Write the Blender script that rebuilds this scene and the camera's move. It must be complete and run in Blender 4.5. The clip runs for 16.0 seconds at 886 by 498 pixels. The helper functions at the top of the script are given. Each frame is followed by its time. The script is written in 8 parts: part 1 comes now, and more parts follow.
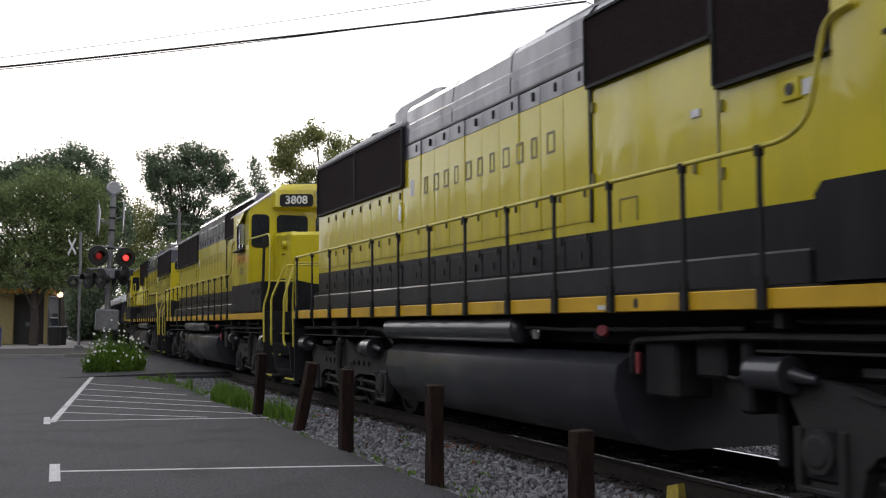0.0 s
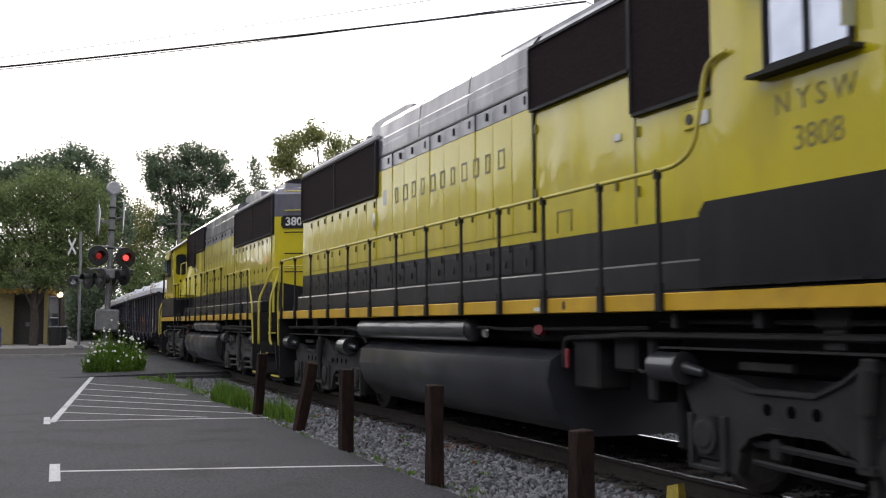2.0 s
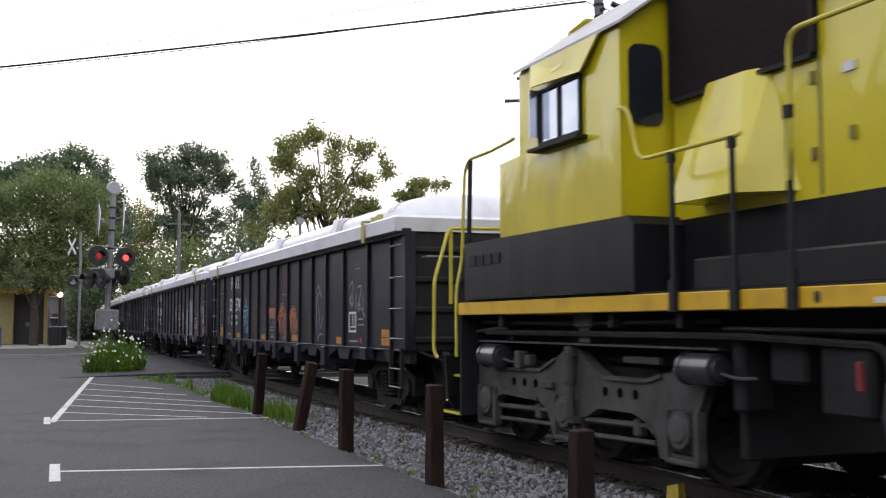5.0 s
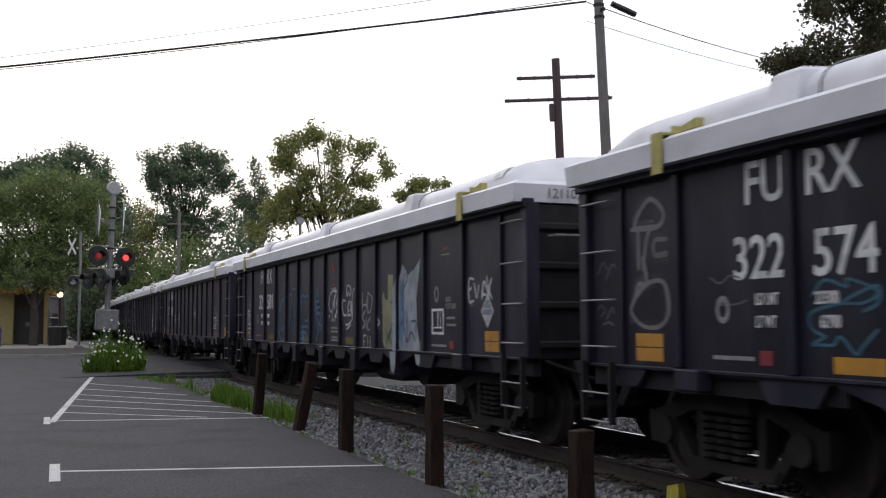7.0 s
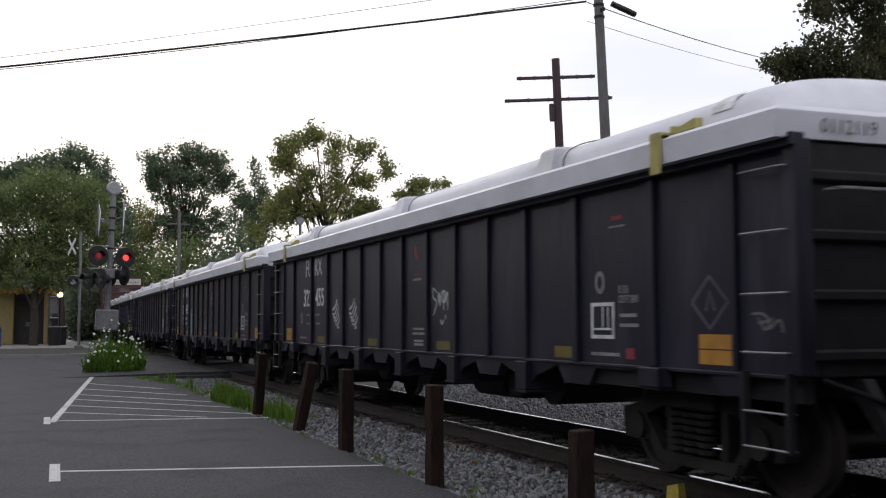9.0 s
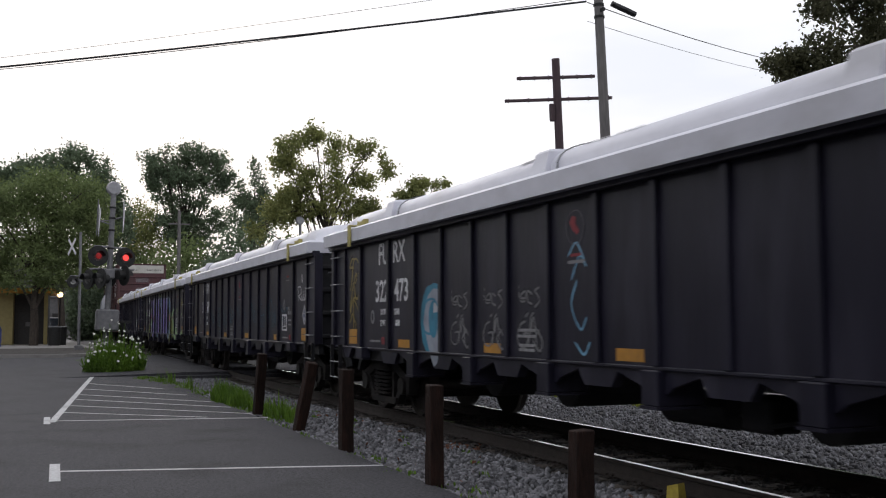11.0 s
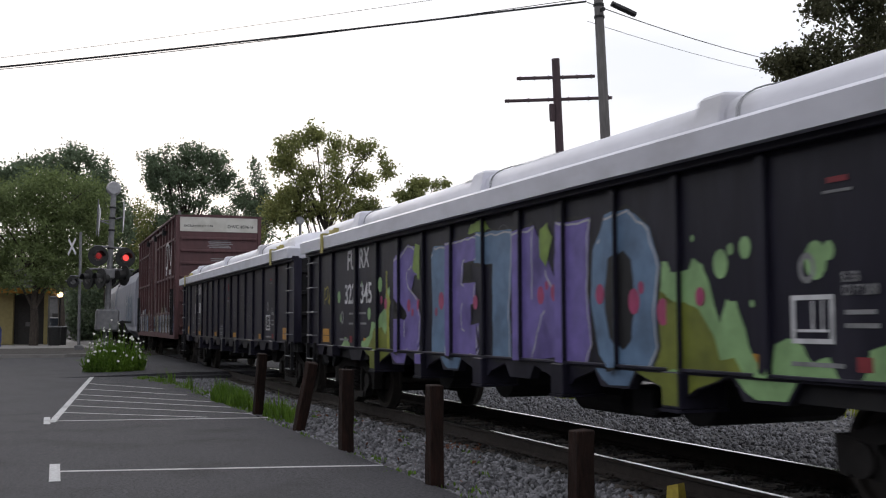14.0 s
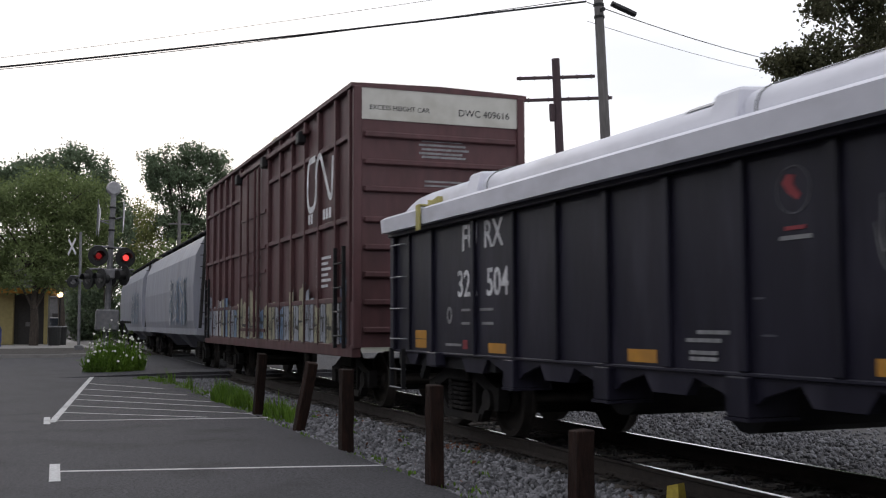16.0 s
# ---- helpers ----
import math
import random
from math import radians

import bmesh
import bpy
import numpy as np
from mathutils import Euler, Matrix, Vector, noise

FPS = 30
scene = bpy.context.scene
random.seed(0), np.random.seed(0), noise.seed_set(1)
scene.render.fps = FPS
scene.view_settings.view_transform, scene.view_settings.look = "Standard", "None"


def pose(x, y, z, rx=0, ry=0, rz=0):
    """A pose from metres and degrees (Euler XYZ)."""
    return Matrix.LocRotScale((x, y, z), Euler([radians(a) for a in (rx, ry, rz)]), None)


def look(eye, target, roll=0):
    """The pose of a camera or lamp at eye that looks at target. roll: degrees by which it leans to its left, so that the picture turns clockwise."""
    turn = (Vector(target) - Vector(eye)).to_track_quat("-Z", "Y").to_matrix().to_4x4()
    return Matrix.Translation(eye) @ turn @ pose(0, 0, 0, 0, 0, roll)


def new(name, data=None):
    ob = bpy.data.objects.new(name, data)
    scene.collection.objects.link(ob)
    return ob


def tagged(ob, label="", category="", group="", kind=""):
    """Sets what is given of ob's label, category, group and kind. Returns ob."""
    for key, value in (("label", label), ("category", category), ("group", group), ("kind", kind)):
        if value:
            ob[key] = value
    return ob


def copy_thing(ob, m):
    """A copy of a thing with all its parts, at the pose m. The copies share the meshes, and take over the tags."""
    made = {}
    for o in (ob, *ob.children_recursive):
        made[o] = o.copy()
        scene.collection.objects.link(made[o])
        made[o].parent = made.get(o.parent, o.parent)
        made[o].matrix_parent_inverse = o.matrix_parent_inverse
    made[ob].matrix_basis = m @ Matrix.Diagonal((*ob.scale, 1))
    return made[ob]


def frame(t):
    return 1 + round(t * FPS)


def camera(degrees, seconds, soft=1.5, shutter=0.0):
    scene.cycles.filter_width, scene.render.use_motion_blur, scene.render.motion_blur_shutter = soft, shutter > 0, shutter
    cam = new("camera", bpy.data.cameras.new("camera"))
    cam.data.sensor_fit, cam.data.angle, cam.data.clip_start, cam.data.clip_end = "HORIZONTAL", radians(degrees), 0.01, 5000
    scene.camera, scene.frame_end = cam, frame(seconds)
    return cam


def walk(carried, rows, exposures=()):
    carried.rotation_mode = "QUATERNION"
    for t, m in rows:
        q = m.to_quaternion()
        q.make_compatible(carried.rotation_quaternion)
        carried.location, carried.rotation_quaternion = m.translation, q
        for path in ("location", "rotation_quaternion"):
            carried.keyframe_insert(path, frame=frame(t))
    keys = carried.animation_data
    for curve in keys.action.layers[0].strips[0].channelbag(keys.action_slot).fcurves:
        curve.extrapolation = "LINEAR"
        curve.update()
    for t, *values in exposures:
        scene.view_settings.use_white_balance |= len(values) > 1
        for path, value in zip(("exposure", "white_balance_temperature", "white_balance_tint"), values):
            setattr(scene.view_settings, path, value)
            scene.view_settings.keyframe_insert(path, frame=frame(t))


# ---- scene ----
cam = camera(45.25, 16.0, soft=1.15, shutter=0.16)
EYE = (0.0, 0.0, 1.417)
AIM = pose(*EYE, 93.957, 0.208, 68.019)
walk(cam, [(0, AIM), (16, AIM)], exposures=[(0, -0.02, 6330, 10), (1.5, 0.20, 6330, 10), (3, 0.47, 6330, 10), (3.6, 0.58, 6330, 10), (4.3, 0.62, 6330, 10), (6.5, 0.06, 6330, 10), (7.5, -0.1, 6330, 10), (9, -0.2, 6330, 10), (12.5, -0.19, 6330, 10), (16, -0.12, 6330, 10)])

# ---- light: an overcast evening sky, the sun low behind thin cloud down the line ----
world = bpy.data.worlds.new("overcast_evening")
scene.world = world
world.use_nodes = True
wn, wl = world.node_tree.nodes, world.node_tree.links
bg = wn["Background"]
sky = wn.new("ShaderNodeTexSky")
sky.sky_type, sky.sun_disc = "NISHITA", False
sky.sun_elevation, sky.sun_rotation = radians(14), radians(-84)
sky.dust_density = 4
coord = wn.new("ShaderNodeTexCoord")
cloud = wn.new("ShaderNodeTexNoise")
cloud.inputs["Scale"].default_value, cloud.inputs["Detail"].default_value = 2.2, 6
stretch = wn.new("ShaderNodeMapping")
stretch.inputs["Scale"].default_value = (1, 1, 4)
ramp = wn.new("ShaderNodeValToRGB")
ramp.color_ramp.elements[0].position, ramp.color_ramp.elements[0].color = 0.34, (1.04, 1.06, 1.13, 1)
ramp.color_ramp.elements[1].position, ramp.color_ramp.elements[1].color = 0.5, (1.2, 1.19, 1.22, 1)
wmix = wn.new("ShaderNodeMix")
wmix.data_type = "RGBA"
wmix.inputs["Factor"].default_value = 0.96
scale_sky = wn.new("ShaderNodeMix")
scale_sky.data_type, scale_sky.blend_type = "RGBA", "MULTIPLY"
scale_sky.inputs["Factor"].default_value = 1.0
scale_sky.inputs["B"].default_value = (0.12, 0.12, 0.12, 1)
wl.new(coord.outputs["Generated"], stretch.inputs["Vector"])
wl.new(stretch.outputs["Vector"], cloud.inputs["Vector"])
wl.new(cloud.outputs["Fac"], ramp.inputs["Fac"])
wl.new(sky.outputs["Color"], scale_sky.inputs["A"])
wl.new(scale_sky.outputs["Result"], wmix.inputs["A"])
wl.new(ramp.outputs["Color"], wmix.inputs["B"])
wl.new(wmix.outputs["Result"], bg.inputs["Color"])
bg.inputs["Strength"].default_value = 1.0

sun = new("sun", bpy.data.lights.new("sun", "SUN"))
sun.data.energy, sun.data.angle, sun.data.color = 0.6, radians(25), (1.0, 0.92, 0.84)
sun.matrix_world = look((-100, 10, 27), (0, 0, 0))


# ---- materials ----
def mat(name, a, b=None, scale=6.0, rough=0.6, metal=0.0, bump=0.0, bump_scale=60.0, stain=None, stain_scale=0.7,
        stain_amount=0.5, stretch=(1, 1, 1), rough_var=0.12, per_object=0.0, emit=0.0, coat=0.0, island=False, spec=0.5):
    """Base colour a mottled with b at one scale and stained at a larger one, with fine relief."""
    m = bpy.data.materials.new(name)
    m.use_nodes = True
    n, l = m.node_tree.nodes, m.node_tree.links
    s = n["Principled BSDF"]
    s.inputs["Metallic"].default_value = metal
    s.inputs["Specular IOR Level"].default_value = spec
    if coat:
        s.inputs["Coat Weight"].default_value, s.inputs["Coat Roughness"].default_value = coat, 0.06
    co = n.new("ShaderNodeTexCoord")
    mp = n.new("ShaderNodeMapping")
    mp.inputs["Scale"].default_value = stretch
    l.new(co.outputs["Object"], mp.inputs["Vector"])

    def noise_at(sc, detail=5.0):
        t = n.new("ShaderNodeTexNoise")
        t.inputs["Scale"].default_value, t.inputs["Detail"].default_value = sc, detail
        l.new(mp.outputs["Vector"], t.inputs["Vector"])
        return t.outputs["Fac"]

    def mixed(fac, ca, cb, kind="MIX"):
        x = n.new("ShaderNodeMix")
        x.data_type, x.blend_type = "RGBA", kind
        for sock, v in (("Factor", fac), ("A", ca), ("B", cb)):
            if isinstance(v, (tuple, list)):
                x.inputs[sock].default_value = (*v, 1) if len(v) == 3 else v
            elif isinstance(v, (int, float)):
                x.inputs[sock].default_value = v
            else:
                l.new(v, x.inputs[sock])
        return x.outputs["Result"]

    def contrast(v, lo, hi, top=1.0):
        r = n.new("ShaderNodeMapRange")
        r.inputs["From Min"].default_value, r.inputs["From Max"].default_value = lo, hi
        r.inputs["To Max"].default_value = top
        l.new(v, r.inputs["Value"])
        return r.outputs["Result"]

    b = b or tuple(c * 0.75 for c in a)
    grain = noise_at(scale)
    colour = mixed(contrast(grain, 0.3, 0.7), a, b)
    if stain:
        colour = mixed(contrast(noise_at(stain_scale, 6), 0.5, 0.72, stain_amount), colour, stain)
    if per_object or island:
        src = n.new("ShaderNodeNewGeometry" if island else "ShaderNodeObjectInfo")
        rnd = src.outputs["Random Per Island" if island else "Random"]
        lo, hi = 1 - (per_object or 0.3), 1 + (per_object or 0.3)
        ma = n.new("ShaderNodeMapRange")
        ma.inputs["To Min"].default_value, ma.inputs["To Max"].default_value = lo, hi
        l.new(rnd, ma.inputs["Value"])
        colour = mixed(1.0, colour, ma.outputs["Result"], "MULTIPLY")
    l.new(colour, s.inputs["Base Color"])
    rr = n.new("ShaderNodeMapRange")
    rr.inputs["To Min"].default_value = max(0.03, rough - rough_var)
    rr.inputs["To Max"].default_value = min(1.0, rough + rough_var)
    l.new(noise_at(scale * 0.6), rr.inputs["Value"])
    l.new(rr.outputs["Result"], s.inputs["Roughness"])
    if bump:
        bp = n.new("ShaderNodeBump")
        bp.inputs["Strength"].default_value, bp.inputs["Distance"].default_value = bump, 0.02
        l.new(noise_at(bump_scale, 3), bp.inputs["Height"])
        l.new(bp.outputs["Normal"], s.inputs["Normal"])
        if coat:
            # the gloss is worn off in places
            l.new(bp.outputs["Normal"], s.inputs["Coat Normal"])
            l.new(contrast(noise_at(1.3, 6), 0.28, 0.55, coat), s.inputs["Coat Weight"])
    if emit:
        s.inputs["Emission Color"].default_value, s.inputs["Emission Strength"].default_value = (*a, 1), emit
    return m


ASPHALT = mat("asphalt", (0.068, 0.067, 0.0775), (0.019, 0.0188, 0.0222), 30, 0.85, spec=0.3, bump=0.7, bump_scale=75,
              stain=(0.022, 0.0217, 0.0255), stain_scale=0.9, stain_amount=0.75)
DIRT = mat("gravel_dirt", (0.15, 0.14, 0.14), (0.09, 0.085, 0.08), 9, 0.95, bump=0.8, bump_scale=25,
           stain=(0.06, 0.075, 0.03), stain_scale=0.16, stain_amount=0.7)
BALLAST_BED = mat("ballast_bed", (0.07, 0.067, 0.07), (0.03, 0.028, 0.03), 18, 0.95, bump=1.0, bump_scale=22)
STONE = mat("ballast_stone", (0.18, 0.18, 0.195), (0.088, 0.087, 0.095), 14, 0.9, island=True, per_object=0.6, spec=0.3)
# darker stone colour stands in for the shade under the train
SHADED_STONE = mat("oily_ballast", (0.060, 0.056, 0.056), (0.028, 0.026, 0.026), 14, 0.8, island=True, per_object=0.5, spec=0.3)
PAINT_WHITE = mat("road_paint", (0.55, 0.55, 0.56), (0.36, 0.36, 0.37), 30, 0.8, stain=(0.16, 0.16, 0.17),
                  stain_scale=3, stain_amount=0.6)
RAIL_SIDE = mat("rail_steel", (0.040, 0.031, 0.027), (0.024, 0.019, 0.017), 12, 0.75, metal=0.3, bump=0.2)
RAIL_TOP = mat("rail_head", (0.75, 0.75, 0.77), (0.6, 0.6, 0.62), 5, 0.22, metal=1.0, rough_var=0.06)
TIE = mat("tie_wood", (0.085, 0.07, 0.06), (0.045, 0.038, 0.034), 9, 0.92, bump=0.7, bump_scale=14, stretch=(5, 1, 5), per_object=0.35)
POST_WOOD = mat("post_wood", (0.030, 0.0165, 0.013), (0.012, 0.008, 0.007), 7, 0.85, spec=0.15, bump=0.6, bump_scale=18,
                stretch=(6, 6, 1), per_object=0.25, stain=(0.048, 0.023, 0.017), stain_scale=3)


# ---- building blocks ----
def box(bm, x0, x1, y0, y1, z0, z1, bevel=0.0):
    r = bmesh.ops.create_cube(bm, size=1.0, matrix=Matrix.Translation(((x0 + x1) / 2, (y0 + y1) / 2, (z0 + z1) / 2))
                              @ Matrix.Diagonal((abs(x1 - x0), abs(y1 - y0), abs(z1 - z0), 1)))
    if bevel:
        edges = list({e for v in r["verts"] for e in v.link_edges})
        bmesh.ops.bevel(bm, geom=edges, offset=bevel, segments=1, affect="EDGES", profile=0.5)
    return r["verts"]


def prism(bm, outline, a0, a1, axis="y"):
    """Extrude an outline of (u, v) between a0 and a1 along an axis: y takes (x, z), x takes (y, z), z takes (x, y)."""
    def at(u, v, a):
        return {"y": (u, a, v), "x": (a, u, v), "z": (u, v, a)}[axis]
    lo = [bm.verts.new(at(u, v, a0)) for u, v in outline]
    hi = [bm.verts.new(at(u, v, a1)) for u, v in outline]
    k = len(outline)
    faces = [bm.faces.new(lo), bm.faces.new(hi[::-1])]
    for i in range(k):
        faces.append(bm.faces.new((lo[i], hi[i], hi[(i + 1) % k], lo[(i + 1) % k])))
    bmesh.ops.recalc_face_normals(bm, faces=faces)
    return lo + hi


def rod(bm, p, q, r, sides=8, r2=None):
    p, q = Vector(p), Vector(q)
    d = q - p
    if d.length < 1e-6:
        return
    m = Matrix.Translation((p + q) / 2) @ d.to_track_quat("Z", "Y").to_matrix().to_4x4()
    return bmesh.ops.create_cone(bm, cap_ends=True, segments=sides, radius1=r, radius2=r if r2 is None else r2, depth=d.length, matrix=m)["verts"]


def pipe(bm, pts, r, sides=6):
    """One continuous tube along a line of points."""
    pts = [Vector(p) for p in pts]
    up = None
    rings = []
    for i, p in enumerate(pts):
        d = (pts[min(i + 1, len(pts) - 1)] - pts[max(i - 1, 0)]).normalized()
        if up is None:
            up = d.orthogonal().normalized()
        up = (up - d * up.dot(d)).normalized()
        w = d.cross(up)
        rings.append([bm.verts.new(p + (up * math.cos(6.28319 * k / sides) + w * math.sin(6.28319 * k / sides)) * r) for k in range(sides)])
    fs = [bm.faces.new(rings[0][::-1]), bm.faces.new(rings[-1])]
    for a, b in zip(rings, rings[1:]):
        for k in range(sides):
            fs.append(bm.faces.new((a[k], a[(k + 1) % sides], b[(k + 1) % sides], b[k])))
    bmesh.ops.recalc_face_normals(bm, faces=fs)


def bent(pts, r=0.12, steps=4):
    """Round the corners of a line of points."""
    out = [Vector(pts[0])]
    for a, b, c in zip(pts, pts[1:], pts[2:]):
        a, b, c = Vector(a), Vector(b), Vector(c)
        p = b + (a - b).normalized() * min(r, (a - b).length * 0.45)
        q = b + (c - b).normalized() * min(r, (c - b).length * 0.45)
        for i in range(steps + 1):
            t = i / steps
            out.append(p * (1 - t) ** 2 + b * 2 * t * (1 - t) + q * t * t)
    return out + [Vector(pts[-1])]


def rounded(u0, u1, v0, v1, r, n=4):
    """Outline of a rectangle with round corners."""
    out = []
    for cu, cv, a in ((u1 - r, v0 + r, -.5), (u1 - r, v1 - r, 0), (u0 + r, v1 - r, .5), (u0 + r, v0 + r, 1)):
        out += [(cu + r * math.cos(math.pi * (a + .5 * i / n)), cv + r * math.sin(math.pi * (a + .5 * i / n))) for i in range(n + 1)]
    return out


def mesh_of(name, bm, material, smooth=False):
    me = bpy.data.meshes.new(name)
    if smooth:
        for f in bm.faces:
            f.smooth = True
    bm.to_mesh(me)
    bm.free()
    for m in material if isinstance(material, (list, tuple)) else (material,):
        me.materials.append(m)
    if smooth:
        me.set_sharp_from_angle(angle=radians(38))
    return me


def part(name, bm, material, parent=None, label="", smooth=False):
    ob = new(name, mesh_of(name, bm, material, smooth))
    ob.parent = parent
    return tagged(ob, label) if label else ob


def share(name, me, parent, m=None, label=""):
    ob = new(name, me)
    ob.parent = parent
    if m is not None:
        ob.matrix_basis = m
    return tagged(ob, label) if label else ob


def thing(name, label, category, m=None, group="", kind=""):
    ob = new(name)
    if m is not None:
        ob.matrix_basis = m
    return tagged(ob, label, category, group, kind)


def solid(name, verts, faces, material):
    me = bpy.data.meshes.new(name)
    me.from_pydata(verts, [], faces)
    me.materials.append(material)
    return me


def writing(name, text, size, material, parent, m, wide=1.0, label="", align="CENTER", spacing=1.0, fat=0.0):
    """Raised lettering in the built-in font, facing its own +z."""
    cu = bpy.data.curves.new(name, "FONT")
    cu.body, cu.size, cu.align_x, cu.align_y, cu.extrude = text, size, align, "CENTER", 0.002
    cu.space_character, cu.offset, cu.resolution_u = spacing, fat, 3
    tmp = bpy.data.objects.new(name, cu)
    scene.collection.objects.link(tmp)
    bpy.context.view_layer.update()
    me = bpy.data.meshes.new_from_object(tmp.evaluated_get(bpy.context.evaluated_depsgraph_get()))
    bpy.data.objects.remove(tmp)
    bpy.data.curves.remove(cu)
    me.transform(Matrix.Diagonal((wide, 1, 1, 1)))
    me.materials.clear()
    me.materials.append(material)
    return share(name, me, parent, m, label)


# ---- the line: arc length along the track, offset across it, height over the rail heads ----
TRACK_Y, CURVE = 6.558, 4.93e-4


def on_line(s, off=0.0, z=0.0):
    th = CURVE * s
    return Vector((math.sin(th) / CURVE - math.sin(th) * off, TRACK_Y + (1 - math.cos(th)) / CURVE + math.cos(th) * off, z))


def line_pose(s, turned=False):
    return Matrix.Translation(on_line(s)) @ Matrix.Rotation(CURVE * s + (math.pi if turned else 0), 4, "Z")


def rolled(t):
    """How far the train has come after t seconds."""
    return 10.038 * t + 0.0749015 * t ** 2 - 9.55213e-4 * t ** 3 - 2.6136e-5 * t ** 4


def sweep(name, outline, s0, s1, step, material, parent=None, off=0.0):
    """A rail-like strip: an outline of (offset, z) carried along the line."""
    ss = np.arange(s0, s1 + step * 0.5, step)
    k = len(outline)
    verts = [on_line(s, off + u, v) for s in ss for u, v in outline]
    faces = [(i * k + j, i * k + (j + 1) % k, (i + 1) * k + (j + 1) % k, (i + 1) * k + j) for i in range(len(ss) - 1) for j in range(k)]
    faces += [tuple(range(k))[::-1], tuple((len(ss) - 1) * k + j for j in range(k))]
    ob = new(name, solid(name, verts, faces, material))
    ob.parent = parent
    return ob


# ---- ground ----
def ground_sheet():
    bm = bmesh.new()
    xs = [-2500, -600, -250, -160, -120, -90, -70, -55, -45, -35, -25, -15, -8, 0, 10, 40, 150, 600, 2500]
    ys = [-2500, -600, -150, -60, -30, -15, -5, 3, 9, 14, 20, 30, 50, 90, 180, 600, 2500]
    grid = [[bm.verts.new((x, y, -0.26)) for y in ys] for x in xs]
    for i in range(len(xs) - 1):
        for j in range(len(ys) - 1):
            bm.faces.new((grid[i][j], grid[i + 1][j], grid[i + 1][j + 1], grid[i][j + 1]))
    ob = part("ground", bm, DIRT)
    tagged(ob, "flat grey gravel and dirt ground with thin weeds", "ground", kind="structure")


LOT_Z = -0.1


def edge_of_lot(x):
    return 3.66 + 0.00018 * x * x + 0.05 * noise.noise((x * 0.9, 3.1, 0)) + 0.03 * noise.noise((x * 3, 1.1, 0))


def asphalt():
    bm = bmesh.new()
    xs = np.arange(-31.0, 30.1, 0.25)
    # the lot and the street are one paved sheet
    lot = [(30, -60), (-31.6, -60), (-31.6, 3.9)] + [(x, edge_of_lot(x)) for x in xs]
    prism(bm, lot, LOT_Z - 0.16, LOT_Z, "z")
    ob = part("pavement", bm, ASPHALT)
    tagged(ob, "worn dark grey asphalt parking lot with painted stalls", "parking lot", kind="structure")
    bm = bmesh.new()
    prism(bm, [(-31.602, -60), (-51.5, -60), (-51.5, 60), (-31.602, 60)], LOT_Z - 0.16, LOT_Z, "z")
    ob = part("road", bm, ASPHALT)
    tagged(ob, "grey asphalt street that crosses the railway", "road", kind="structure")
    bm = bmesh.new()
    for a, b in ((-2.2, -0.80), (-0.70, 0.70), (0.80, 2.2)):
        prism(bm, [tuple(on_line(s, o)[:2]) for s, o in ((-32.0, a), (-50.5, a), (-50.5, b), (-32.0, b))], LOT_Z - 0.05, -0.012, "z")
    for a, b in ((-2.2, -5.6), (2.2, 5.6)):
        loft_pts = [on_line(s, o, z) for s, o, z in ((-31.9, a, -.014), (-50.6, a, -.014), (-50.6, b, LOT_Z + .002), (-31.9, b, LOT_Z + .002))]
        top = [bm.verts.new(p) for p in loft_pts]
        low = [bm.verts.new(p - Vector((0, 0, .12))) for p in loft_pts]
        fs = [bm.faces.new(top), bm.faces.new(low[::-1])] + [bm.faces.new((top[k], low[k], low[(k + 1) % 4], top[(k + 1) % 4])) for k in range(4)]
        bmesh.ops.recalc_face_normals(bm, faces=fs)
    ob = part("crossing_panel", bm, ASPHALT)
    tagged(ob, "dark asphalt panels between the rails of the crossing", "crossing", kind="structure")


def stripe(p, q, w):
    bm = bmesh.new()
    p, q = Vector((*p, LOT_Z + 0.004)), Vector((*q, LOT_Z + 0.004))
    side = (q - p).cross(Vector((0, 0, 1))).normalized() * w / 2
    lo = [bm.verts.new(v) for v in (p - side, q - side, q + side, p + side)]
    f = bm.faces.new(lo)
    if f.normal.z < 0 or True:
        f.normal_update()
        if f.normal.z < 0:
            f.normal_flip()
    ob = part("painted_line", bm, PAINT_WHITE)
    tagged(ob, "worn white parking line painted on asphalt", "road marking", group="parking lines", kind="structure")


def markings():
    stripe((-11.75, 0.46), (-10.86, 3.69), 0.09)
    stripe((-12.38, 0.455), (-11.02, 0.408), 0.105)
    stripe((-17.85, 0.56), (-17.02, 3.84), 0.09)
    stripe((-18.6, 0.55), (-17.3, 0.513), 0.1)
    stripe((-17.6, 0.59), (-33.0, 2.23), 0.11)
    # hatching between the slanted line and the edge of the lot
    for x0, y0, x1, y1 in ((-19.5, .80, -17.5, 2.95), (-21.1, .97, -17.9, 3.75), (-22.8, 1.15, -19.4, 3.68), (-24.3, 1.31, -20.9, 3.6), (-26.3, 1.53, -23.1, 3.45), (-28.6, 1.78, -25.5, 3.28)):
        stripe((x0, y0), (x1, y1), 0.075)


